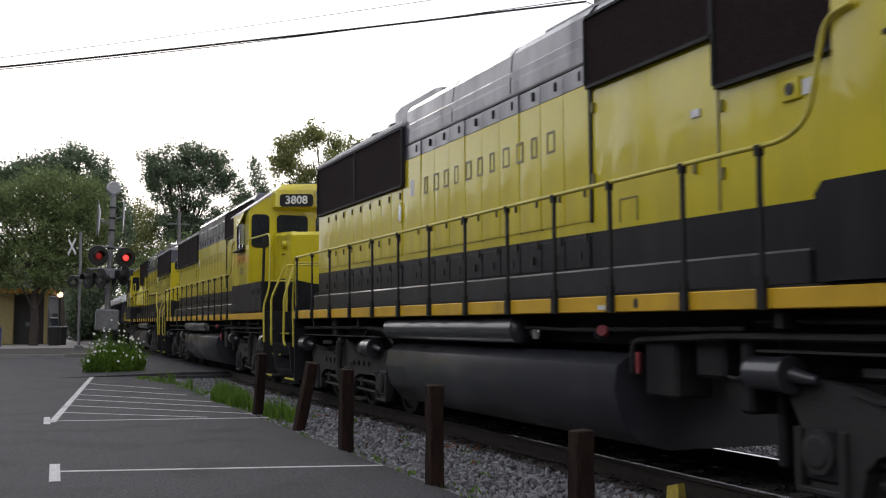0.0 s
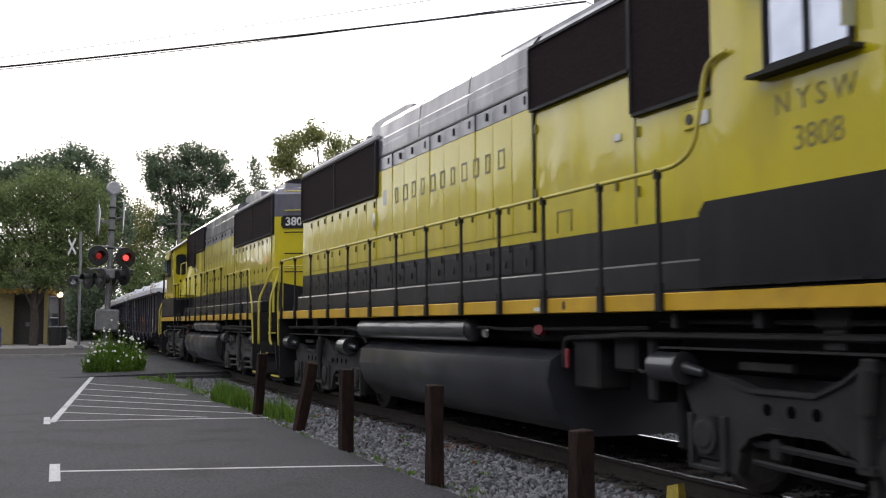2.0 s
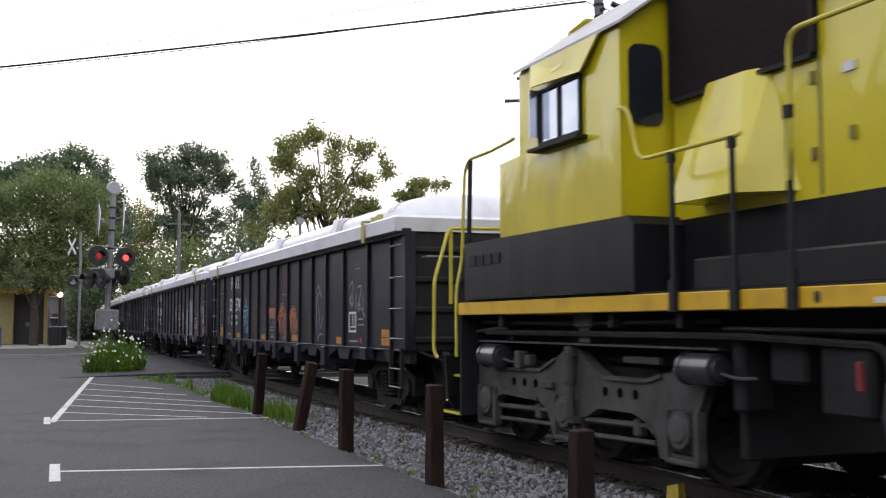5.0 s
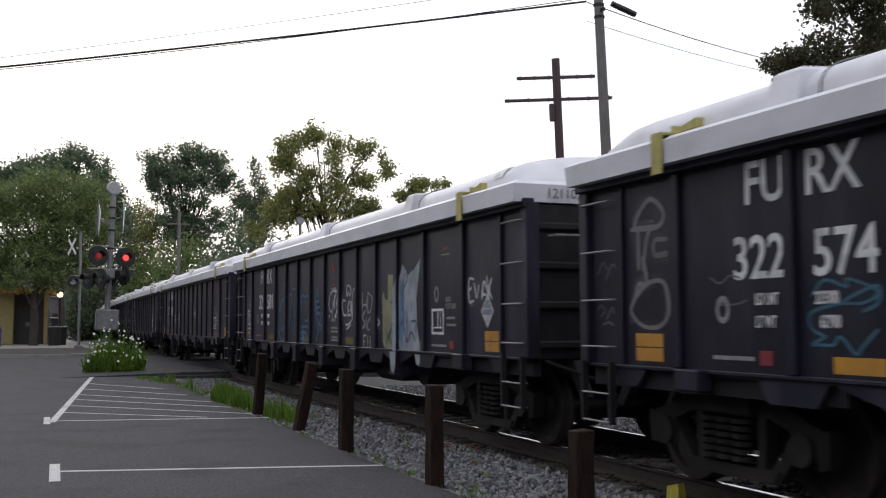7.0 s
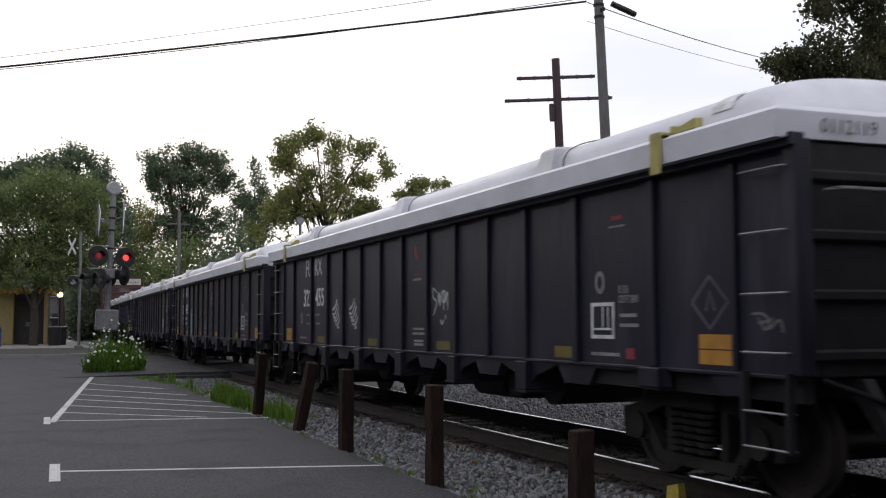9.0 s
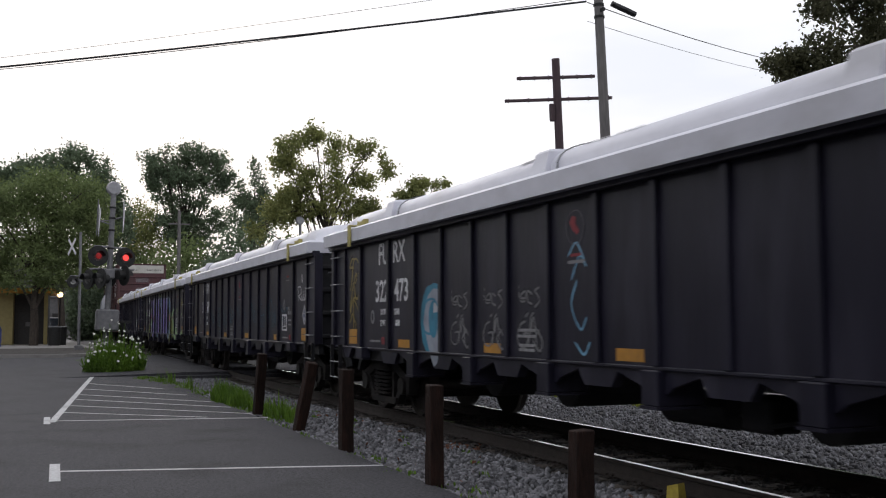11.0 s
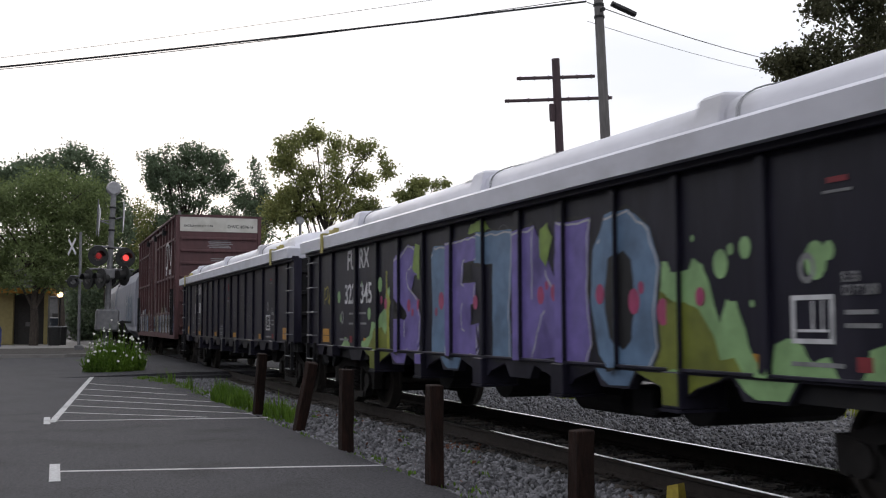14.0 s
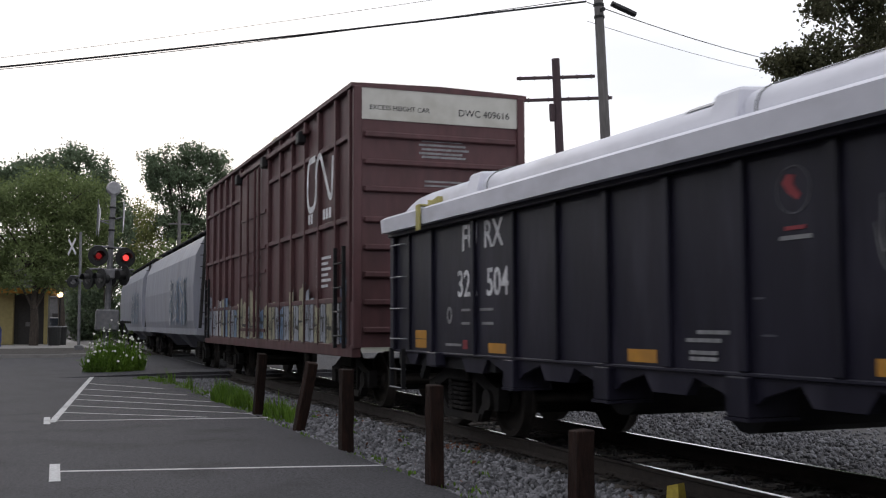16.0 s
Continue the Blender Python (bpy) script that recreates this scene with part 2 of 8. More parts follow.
def track():
    head = thing("railway_track", "single railway track of worn steel rails on dark ties", "railway track", kind="structure")
    web = [(-0.068, -0.18), (0.068, -0.18), (0.068, -0.165), (0.012, -0.14), (0.010, -0.045), (0.034, -0.032), (0.034, -0.006),
           (-0.034, -0.006), (-0.034, -0.032), (-0.010, -0.045), (-0.012, -0.14), (-0.068, -0.165)]
    top = [(-0.034, -0.0055), (0.034, -0.0055), (0.028, 0.0), (-0.028, 0.0)]
    for side in (-0.7525, 0.7525):
        sweep("rail", web, -330, 60, 3, RAIL_SIDE, head, side)
        tagged(sweep("rail_head", top, -330, 60, 3, RAIL_TOP, head, side), "bright worn running surface")
    rng = random.Random(4)
    metas = []
    for k in range(3):
        bm = bmesh.new()
        box(bm, -0.115, 0.115, -1.3, 1.3, -0.35, -0.18, 0.012)
        for v in bm.verts:
            v.co += Vector((rng.uniform(-.008, .008), rng.uniform(-.02, .02), rng.uniform(-.006, .004)))
        metas.append(mesh_of("tie", bm, TIE))
    plate = bmesh.new()
    box(plate, -0.1, 0.1, -0.19, 0.19, -0.186, -0.172)
    for sx in (-0.06, 0.06):
        for sy in (-0.1, 0.1):
            box(plate, sx - 0.012, sx + 0.012, sy - 0.016, sy + 0.016, -0.176, -0.15)
    plate = mesh_of("tie_plate", plate, RAIL_SIDE)
    s = -62.0
    i = 0
    while s < 12:
        if not (-50.5 < s < -32):
            m = line_pose(s) @ pose(0, rng.uniform(-.05, .05), rng.uniform(-0.02, 0), 0, 0, rng.uniform(-1.2, 1.2))
            tie = share("tie", metas[i % 3], head, m)
            if s > -24:
                for side in (-0.7525, 0.7525):
                    share("tie_plate", plate, tie, Matrix.Translation((0, side, 0)))
        s += 0.545
        i += 1


def bed():
    """Ballast shoulder and cribs: a bumpy bed with loose stones on it."""
    bm = bmesh.new()
    xs = np.arange(-31.2, 14.1, 0.3)
    offs = [-3.0, -2.75, -2.2, -1.6, -1.25, -0.9, -0.4, 0.4, 0.9, 1.3, 1.8, 2.6, 3.6, 5.2, 7.5]
    rows = []
    for x in xs:
        row = []
        for o in offs:
            z = -0.215 if abs(o) < 1.3 else -0.205
            if o < -2.2:
                z = -0.135 if o > -2.8 else -0.17
            elif o < -1.3:
                z = -0.17
            if o > 3:
                z = -0.24
            p = on_line(x, o, z + 0.02 * noise.noise((x * 2, o * 3, 0.5)))
            row.append(bm.verts.new(p))
        rows.append(row)
    for a, b in zip(rows, rows[1:]):
        for i in range(len(offs) - 1):
            bm.faces.new((a[i], b[i], b[i + 1], a[i + 1]))
    bmesh.ops.recalc_face_normals(bm, faces=bm.faces)
    for f in bm.faces:
        if f.normal.z < 0:
            f.normal_flip()
    ob = part("ballast_bed", bm, BALLAST_BED)
    tagged(ob, "grey crushed stone bed under the railway track", "ballast", kind="structure")
    far = sweep("ballast_bed", [(-2.6, -0.27), (-1.8, -0.2), (1.8, -0.2), (2.6, -0.27)], -330, -51.6, 6, BALLAST_BED)
    tagged(far, "grey crushed stone bed beyond the crossing", "ballast", kind="structure")
    # loose stones, angular and of all sizes
    bm = bmesh.new()
    bmesh.ops.create_icosphere(bm, subdivisions=1, radius=1.0)
    bv = np.array([v.co[:] for v in bm.verts])
    bf = np.array([[v.index for v in f.verts] for f in bm.faces])
    bm.free()
    r = np.random.default_rng(7)

    def strew(count, x0, x1, o0, o1, z, lo, hi):
        # denser towards the near end
        x = x1 - (x1 - x0) * r.random(count) ** 1.45
        o = r.uniform(o0, o1, count)
        size = lo + (hi - lo) * r.random(count) ** 1.7
        return [(*on_line(a, b, z + q * .4), q) for a, b, q in zip(x, o, size)]

    def stones(label, spots, material):
        spots = np.array(spots)
        n = len(spots)
        sc = spots[:, 3][:, None] * r.uniform(0.6, 1.35, (n, 3))
        ang = r.uniform(0, 6.283, n)
        base = bv[None] * (1 + r.uniform(-0.38, 0.34, (n, len(bv), 1)))
        base = base * sc[:, None]
        c, s = np.cos(ang)[:, None], np.sin(ang)[:, None]
        tip = r.uniform(-.5, .5, n)[:, None]
        x = base[:, :, 0] * c - base[:, :, 1] * s
        y = base[:, :, 0] * s + base[:, :, 1] * c
        v = np.stack([x, y, base[:, :, 2] + tip * x], -1) + spots[:, None, :3]
        f = (bf[None] + (np.arange(n) * len(bv))[:, None, None]).reshape(-1, 3)
        v = v.reshape(-1, 3)
        me = bpy.data.meshes.new("ballast_stones")
        me.vertices.add(len(v))
        me.vertices.foreach_set("co", v.ravel())
        me.loops.add(len(f) * 3)
        me.loops.foreach_set("vertex_index", f.ravel())
        me.polygons.add(len(f))
        me.polygons.foreach_set("loop_start", np.arange(len(f)) * 3)
        me.update(calc_edges=True)
        me.materials.append(material)
        tagged(new("ballast_stones", me), label, "gravel", kind="stuff")
    stones("loose grey crushed stones along the track", strew(26000, -30.5, -4.5, -2.9, -1.3, -0.16, 0.012, 0.036) + strew(13000, -26, -4.5, 1.3, 4.2, -0.205, 0.014, 0.036)
           + strew(6000, -30, -6, 4.2, 7.3, -0.24, 0.014, 0.036), STONE)
    stones("stones between the rails, darkened for shade under the train", strew(8000, -26, -3.5, -1.35, 1.35, -0.212, 0.014, 0.034), SHADED_STONE)


def barrier_posts():
    rows = [(-6.62, 3.705, 0.66, 0, 1), (-9.42, 3.712, 0.83, 0, 0), (-12.4, 3.74, 0.86, 0, 1), (-15.2, 3.88, 0.88, 7, 13), (-18.1, 3.9, 0.91, 2, 7)]
    for x, y, top, lean_x, lean_y in rows:
        bm = bmesh.new()
        h = top - LOT_Z + 0.25
        w = 0.07 if x > -10 else 0.074
        box(bm, -w, w, -w, w, -0.25, h - 0.25, 0.01)
        bmesh.ops.subdivide_edges(bm, edges=[e for e in bm.edges if abs(e.verts[0].co.z - e.verts[1].co.z) > 0.5], cuts=4)
        for v in bm.verts:
            v.co += Vector((noise.noise(v.co * 7 + Vector((x, 0, 0))), noise.noise(v.co * 7 + Vector((0, x, 3))), noise.noise(v.co * 9 + Vector((x, 5, 3))))) * 0.012
        ob = part("barrier_post", bm, POST_WOOD)
        ob.matrix_basis = pose(x, y, LOT_Z, 0, 0, 4) @ Matrix.Rotation(radians(lean_y), 4, "Y") @ Matrix.Rotation(radians(-lean_x), 4, "X")
        tagged(ob, "leaning dark brown timber post in gravel" if lean_y > 3 else "upright dark brown square timber post in gravel", "post", group="barrier posts")


# ---- train materials ----
YELLOW = mat("loco_yellow", (0.60, 0.505, 0.008), (0.54, 0.45, 0.007), 2.2, 0.38, coat=1.0, spec=0.35, stain=(0.40, 0.31, 0.03), stain_scale=1.1,
             stain_amount=0.45, stretch=(1.3, 1.3, 0.7), bump=0.7, bump_scale=1.8, rough_var=0.08)
GOLD = mat("sill_yellow", (0.64, 0.39, 0.012), (0.54, 0.32, 0.012), 3, 0.5, stain=(0.2, 0.12, 0.03), stain_scale=2, stain_amount=0.4)
RAIL_YELLOW = mat("handrail_yellow", (0.58, 0.50, 0.05), (0.45, 0.38, 0.05), 8, 0.45)
BAND = mat("loco_dark_band", (0.0125, 0.0125, 0.0165), (0.0085, 0.0085, 0.0115), 3, 0.38, spec=0.2, stain=(0.03, 0.0285, 0.031), stain_scale=1.3,
           stain_amount=0.5, stretch=(2, 2, 0.6))
ROOF_GREY = mat("loco_grey", (0.125, 0.121, 0.155), (0.085, 0.082, 0.11), 2.5, 0.34, coat=1.0, bump=0.5, bump_scale=1.2, stain=(0.07, 0.067, 0.08), stain_scale=1.0, stain_amount=0.5,
                stretch=(2, 2, 0.6))
ROOF_LIGHT = mat("loco_light_roof", (0.42, 0.41, 0.43), (0.33, 0.32, 0.34), 3, 0.5)
SCREEN = mat("radiator_mesh", (0.029, 0.0205, 0.022), (0.016, 0.0115, 0.0125), 40, 0.85, spec=0.05, bump=0.5, bump_scale=90)
BLACK = mat("black_paint", (0.020, 0.020, 0.023), (0.013, 0.013, 0.015), 5, 0.6, spec=0.18, stain=(0.035, 0.032, 0.03), stain_scale=2, stain_amount=0.5)
GRIME = mat("running_gear", (0.026, 0.025, 0.026), (0.014, 0.0135, 0.014), 4, 0.72, spec=0.25, stain=(0.045, 0.040, 0.038), stain_scale=2, stain_amount=0.6,
            bump=0.25, bump_scale=20)
# near-black colour for the shade inside holes that are not cut
HOLE_DARK = mat("open_hole", (0.004, 0.004, 0.004), (0.003, 0.003, 0.003), 9, 0.9, spec=0.02)
TRUCK_GREY = mat("greasy_running_gear", (0.037, 0.0355, 0.0365), (0.020, 0.019, 0.02), 4, 0.72, spec=0.24, stain=(0.058, 0.054, 0.053), stain_scale=2, stain_amount=0.6, bump=0.25, bump_scale=20)
DUSTY = mat("dusty_running_gear", (0.075, 0.072, 0.072), (0.036, 0.034, 0.034), 4, 0.75, spec=0.3, stain=(0.10, 0.095, 0.092), stain_scale=2, stain_amount=0.6, bump=0.25, bump_scale=20)
TRUCK_DARK = mat("freight_truck", (0.026, 0.024, 0.024), (0.014, 0.013, 0.013), 4, 0.75, spec=0.15, stain=(0.045, 0.038, 0.034), stain_scale=2.5, stain_amount=0.5, bump=0.25, bump_scale=20)
TANK = mat("tank_paint", (0.034, 0.035, 0.043), (0.024, 0.0245, 0.030), 2, 0.36, coat=0.7, bump=0.15, bump_scale=2, stain=(0.05, 0.048, 0.05), stain_scale=1.5, stain_amount=0.5)
WHEEL = mat("wheel_steel", (0.05, 0.042, 0.038), (0.03, 0.026, 0.024), 6, 0.6, metal=0.4)
DUCT = mat("duct_paint", (0.016, 0.016, 0.02), (0.011, 0.011, 0.014), 3, 0.4, spec=0.3, coat=0.25, bump=0.2, bump_scale=2, stain=(0.05, 0.048, 0.052), stain_scale=1.4)
GLASS = mat("cab_glass", (0.02, 0.024, 0.03), (0.015, 0.018, 0.024), 3, 0.06, rough_var=0.02)
LENS = mat("lamp_lens", (0.34, 0.34, 0.33), (0.22, 0.22, 0.22), 12, 0.12, metal=0.6)
WHITE_TEXT = mat("white_lettering", (0.74, 0.74, 0.76), (0.55, 0.55, 0.57), 12, 0.6, stain=(0.2, 0.2, 0.21), stain_scale=4, stain_amount=0.6)
DARK_TEXT = mat("dark_lettering", (0.22, 0.185, 0.045), (0.16, 0.135, 0.04), 9, 0.5)
DATA_WHITE = mat("stencil_white", (0.29, 0.29, 0.30), (0.17, 0.17, 0.18), 12, 0.6, stain=(0.1, 0.1, 0.1), stain_scale=5, stain_amount=0.6)
LATCH = mat("latch_dark", (0.025, 0.022, 0.016), (0.018, 0.016, 0.012), 9, 0.5)
# the sky's reflection is put into this glass as a pale metallic base
PALE_GLASS = mat("side_glass", (0.55, 0.58, 0.66), (0.42, 0.45, 0.54), 3, 0.08, metal=0.75, rough_var=0.03)
CAR_BLACK = mat("gondola_black", (0.0165, 0.0155, 0.0285), (0.0098, 0.0092, 0.0178), 2.5, 0.42, spec=0.26, stain=(0.037, 0.0345, 0.052), stain_scale=1.5,
                stain_amount=0.75, stretch=(2, 2, 0.5), bump=0.12, bump_scale=6, per_object=0.2)
COVER = mat("cover_fibreglass", (0.68, 0.68, 0.75), (0.60, 0.60, 0.665), 2.2, 0.5, stain=(0.36, 0.35, 0.36), stain_scale=0.9, stain_amount=0.5,
            stretch=(1, 2, 2), bump=0.05, bump_scale=8)
LID_CABLE = mat("lid_cable_steel", (0.13, 0.14, 0.14), (0.08, 0.09, 0.09), 20, 0.6)
GALV_RUNG = mat("rung_steel", (0.28, 0.28, 0.3), (0.16, 0.16, 0.17), 20, 0.5, metal=0.4)
STRAP = mat("strap_yellow", (0.45, 0.40, 0.13), (0.33, 0.29, 0.1), 9, 0.7)
ORANGE = mat("reflector_orange", (0.50, 0.24, 0.025), (0.38, 0.18, 0.022), 6, 0.5, stain=(0.2, 0.1, 0.03), stain_scale=4)
OLIVE = mat("reflector_dirty", (0.14, 0.11, 0.02), (0.1, 0.08, 0.015), 6, 0.6)
RED = mat("red_paint", (0.26, 0.025, 0.035), (0.18, 0.018, 0.026), 9, 0.6)
BOX_RED = mat("boxcar_red", (0.094, 0.036, 0.040), (0.066, 0.027, 0.030), 3, 0.6, stain=(0.05, 0.022, 0.02), stain_scale=0.9, stain_amount=0.5,
              stretch=(2, 2, 0.5), bump=0.1, bump_scale=7)
BOX_WHITE = mat("boxcar_white", (0.55, 0.54, 0.50), (0.46, 0.45, 0.41), 3, 0.6, stain=(0.35, 0.33, 0.28), stain_scale=1.5)
HOPPER = mat("hopper_grey", (0.29, 0.30, 0.35), (0.22, 0.23, 0.27), 2, 0.55, stain=(0.22, 0.21, 0.21), stain_scale=0.8, stain_amount=0.5, stretch=(2, 2, 0.4))


def spray(name, c):
    return mat(name, c, tuple(v * 0.68 for v in c), 5, 0.5, stain=tuple(v * 0.3 for v in c), stain_scale=2.2, stain_amount=0.6)


SPRAY = {k: spray("spray_" + k, c) for k, c in dict(
    white=(0.5, 0.5, 0.53), silver=(0.27, 0.28, 0.33), blue=(0.045, 0.135, 0.25), sky=(0.20, 0.45, 0.66), navy=(0.03, 0.06, 0.16), dimblue=(0.04, 0.115, 0.175),
    orange=(0.42, 0.13, 0.06), violet=(0.19, 0.145, 0.44), steel=(0.14, 0.235, 0.38), green=(0.24, 0.36, 0.07), olive=(0.19, 0.22, 0.03),
    mint=(0.30, 0.50, 0.22), pink=(0.42, 0.06, 0.16), yellow=(0.52, 0.46, 0.06), grey=(0.10, 0.10, 0.12), dusty=(0.17, 0.17, 0.18), cream=(0.36, 0.34, 0.23), amber=(0.25, 0.19, 0.045), khaki=(0.27, 0.27, 0.15), pale=(0.33, 0.36, 0.43), lime=(0.36, 0.38, 0.05), teal=(0.025, 0.23, 0.36), black=(0.008, 0.008, 0.01)).items()}


def mist_of(colour):
    """Thin overspray: the same paint, with most of the steel showing through."""
    base = SPRAY[colour]
    m = base.copy()
    m.name = base.name + "_mist"
    n, l = m.node_tree.nodes, m.node_tree.links
    clear, both, co, no, amt = n.new("ShaderNodeBsdfTransparent"), n.new("ShaderNodeMixShader"), n.new("ShaderNodeTexCoord"), n.new("ShaderNodeTexNoise"), n.new("ShaderNodeMapRange")
    no.inputs["Scale"].default_value = 9
    amt.inputs["From Min"].default_value, amt.inputs["From Max"].default_value, amt.inputs["To Max"].default_value = 0.35, 0.8, 0.42
    l.new(co.outputs["Object"], no.inputs["Vector"])
    l.new(no.outputs["Fac"], amt.inputs["Value"])
    l.new(amt.outputs["Result"], both.inputs["Fac"])
    l.new(clear.outputs["BSDF"], both.inputs[1])
    l.new(n["Principled BSDF"].outputs["BSDF"], both.inputs[2])
    l.new(both.outputs["Shader"], n["Material Output"].inputs["Surface"])
    return m


MIST = {k: mist_of(k) for k in ("sky", "orange", "white", "dusty", "blue", "dimblue", "amber", "silver")}


def loft(bm, loops):
    rows = [[bm.verts.new(p) for p in lp] for lp in loops]
    k = len(rows[0])
    fs = [bm.faces.new(rows[0]), bm.faces.new(rows[-1][::-1])]
    for a, b in zip(rows, rows[1:]):
        for i in range(k):
            fs.append(bm.faces.new((a[i], b[i], b[(i + 1) % k], a[(i + 1) % k])))
    bmesh.ops.recalc_face_normals(bm, faces=fs)


def slab(bm, outline, z0, z1):
    """A plan outline raised from z0 to z1; either may be a list, one height a corner."""
    a = z0 if isinstance(z0, (list, tuple)) else [z0] * len(outline)
    b = z1 if isinstance(z1, (list, tuple)) else [z1] * len(outline)
    loft(bm, [[(x, y, z) for (x, y), z in zip(outline, a)], [(x, y, z) for (x, y), z in zip(outline, b)]])


def lathe(bm, profile, m, sides=20):
    """Turn a profile of (radius, along) round the x axis of m."""
    loops = []
    for r, a in profile:
        loops.append([m @ Vector((a, r * math.cos(6.28319 * i / sides), r * math.sin(6.28319 * i / sides))) for i in range(sides)])
    loft(bm, loops)


def wheelset(parent, x, r):
    bm = bmesh.new()
    for sy in (-1, 1):
        y0 = 0.69 * sy
        m = Matrix.Translation((0, y0, 0)) @ Matrix.Rotation(math.pi / 2 * sy, 4, "Z")
        lathe(bm, [(r + 0.025, -0.025), (r + 0.022, 0.01), (r, 0.03), (r, 0.125), (r * 0.86, 0.13), (r * 0.8, 0.085), (r * 0.36, 0.075),
                   (r * 0.3, 0.14), (0.03, 0.14)], m, 28)
    rod(bm, (0, -0.95, 0), (0, 0.95, 0), 0.085, 12)
    ob = part("wheelset", bm, WHEEL, parent, smooth=True)
    ob.matrix_basis = Matrix.Translation((x, 0, r))
    return ob


def coupler(parent, x, sign, z=0.87):
    bm = bmesh.new()
    box(bm, min(x, x + sign * 0.5), max(x, x + sign * 0.5), -0.09, 0.09, z - 0.1, z + 0.1, 0.02)
    prism(bm, [(x + sign * 0.45, -0.12), (x + sign * 0.62, -0.17), (x + sign * 0.76, -0.1), (x + sign * 0.7, 0.03), (x + sign * 0.76, 0.1),
               (x + sign * 0.66, 0.17), (x + sign * 0.45, 0.14)], z - 0.16, z + 0.16, "z")
    part("coupler", bm, GRIME, parent)
    bm = bmesh.new()
    pipe(bm, bent([(x, 0.3, z + 0.05), (x + sign * 0.3, 0.3, z - 0.1), (x + sign * 0.55, 0.2, z - 0.45), (x + sign * 0.75, 0.08, z - 0.4)], 0.15), 0.025)
    part("air_hose", bm, BLACK, parent)


# ---- locomotive ----
def loco_truck(loco, c, paint):
    tr = new("truck")
    tr.parent = loco
    tr.matrix_basis = Matrix.Translation((c, 0, 0))
    outline = [(-2.42, 1.0), (-2.2, 1.02), (-1.7, .96), (-1.45, .9), (-.72, .9), (-.42, 1.02), (-.22, 1.15), (.02, 1.15), (.3, 1.04), (.62, .92), (1.5, .9), (1.85, .98),
               (2.3, 1.0), (2.36, .8), (2.28, .6), (2.24, .3), (2.2, .22), (1.86, .22), (1.82, .4), (1.7, .56), (1.55, .59), (.7, .57), (.52, .5), (.42, .34), (.35, .22),
               (-.2, .22), (-.24, .46), (-.42, .5), (-.62, .58), (-1.24, .58), (-1.45, .52), (-1.58, .4), (-1.64, .22), (-2.1, .22), (-2.16, .36), (-2.2, .62), (-2.3, .8)]
    for sy in (-1, 1):
        bm = bmesh.new()
        prism(bm, outline, sy * 1.16, sy * 1.26)
        # cast flanges along the upper and lower edges
        for k, (a, b) in enumerate(zip(outline, outline[1:])):
            if k in (2, 3, 4, 5, 8, 9, 10, 18, 19, 20, 27, 28, 29, 30):
                up = .035 if k < 12 else -.035
                prism(bm, [a, b, (b[0], b[1] - up), (a[0], a[1] - up)], sy * 1.255, sy * 1.285)
        side = part("side_frame", bm, paint, tr)
        bm = bmesh.new()
        prism(bm, [(-2.6, 1.185), (2.1, 1.185), (2.1, 1.205), (-2.6, 1.205)], sy * 1.1, sy * 1.34)
        part("frame_shelf", bm, paint, side)
        for x, dim in ((-2.4, .13), (1.66, .135)):
            bm = bmesh.new()
            rod(bm, (x - .22, sy * 1.34, 1.03), (x + .16, sy * 1.34, 1.03), dim, 18)
            rod(bm, (x - .27, sy * 1.34, 1.03), (x - .22, sy * 1.34, 1.03), dim * .75, 18)
            rod(bm, (x + .16, sy * 1.34, 1.03), (x + .2, sy * 1.34, 1.03), dim * 1.08, 18)
            rod(bm, (x + .2, sy * 1.34, 1.03), (x + .42, sy * 1.31, 1.0), .06, 10, .035)
            part("brake_cylinder", bm, TANK, side, smooth=True)
            bm = bmesh.new()
            pipe(bm, bent([(x - .27, sy * 1.35, 1.0), (x - .46, sy * 1.34, .97), (x - .62, sy * 1.28, .98)], .05), .016)
            part("air_hose", bm, paint, side)
        for x in (-2.0, .06, 2.0):
            bm = bmesh.new()
            box(bm, x - .17, x + .17, sy * 1.14, sy * 1.285, .28, .68, .03)
            part("journal_box", bm, BLACK, side)
            bm = bmesh.new()
            for u in (-.22, .22):
                box(bm, x + u - .035, x + u + .035, sy * 1.2, sy * 1.3, .22, .66, .01)
            box(bm, x - .24, x + .24, sy * 1.2, sy * 1.3, .2, .245, .01)
            part("pedestal", bm, paint, side)
            bm = bmesh.new()
            rod(bm, (x, sy * 1.27, .5), (x, sy * 1.315, .5), .16, 20)
            rod(bm, (x, sy * 1.315, .5), (x, sy * 1.33, .5), .125, 20, .1)
            part("journal_cap", bm, paint, side)
        # flat dark discs painted as the shaded insides of the frame's holes
        for x in (-1.26, -.99, -.72, .76, 1.03, 1.3):
            bm = bmesh.new()
            rod(bm, (x, sy * 1.25, .75), (x, sy * 1.264, .75), .048, 14)
            part("frame_hole", bm, HOLE_DARK, side)
        # upright damper beside the middle axle, with its brackets
        bm = bmesh.new()
        rod(bm, (-.17, sy * 1.34, .46), (-.15, sy * 1.34, .8), .05, 12)
        rod(bm, (-.15, sy * 1.34, .8), (-.13, sy * 1.34, 1.1), .065, 12)
        box(bm, -.2, -.06, sy * 1.25, sy * 1.36, 1.06, 1.17, .015)
        box(bm, -.25, -.1, sy * 1.25, sy * 1.36, .4, .47, .012)
        part("damper", bm, paint, side)
        bm = bmesh.new()
        box(bm, .3, .55, sy * 1.25, sy * 1.31, .72, .79, .01)
        box(bm, .98, 1.1, sy * 1.22, sy * 1.36, .9, 1.1, .015)
        box(bm, .8, .93, sy * 1.22, sy * 1.32, .94, 1.06, .015)
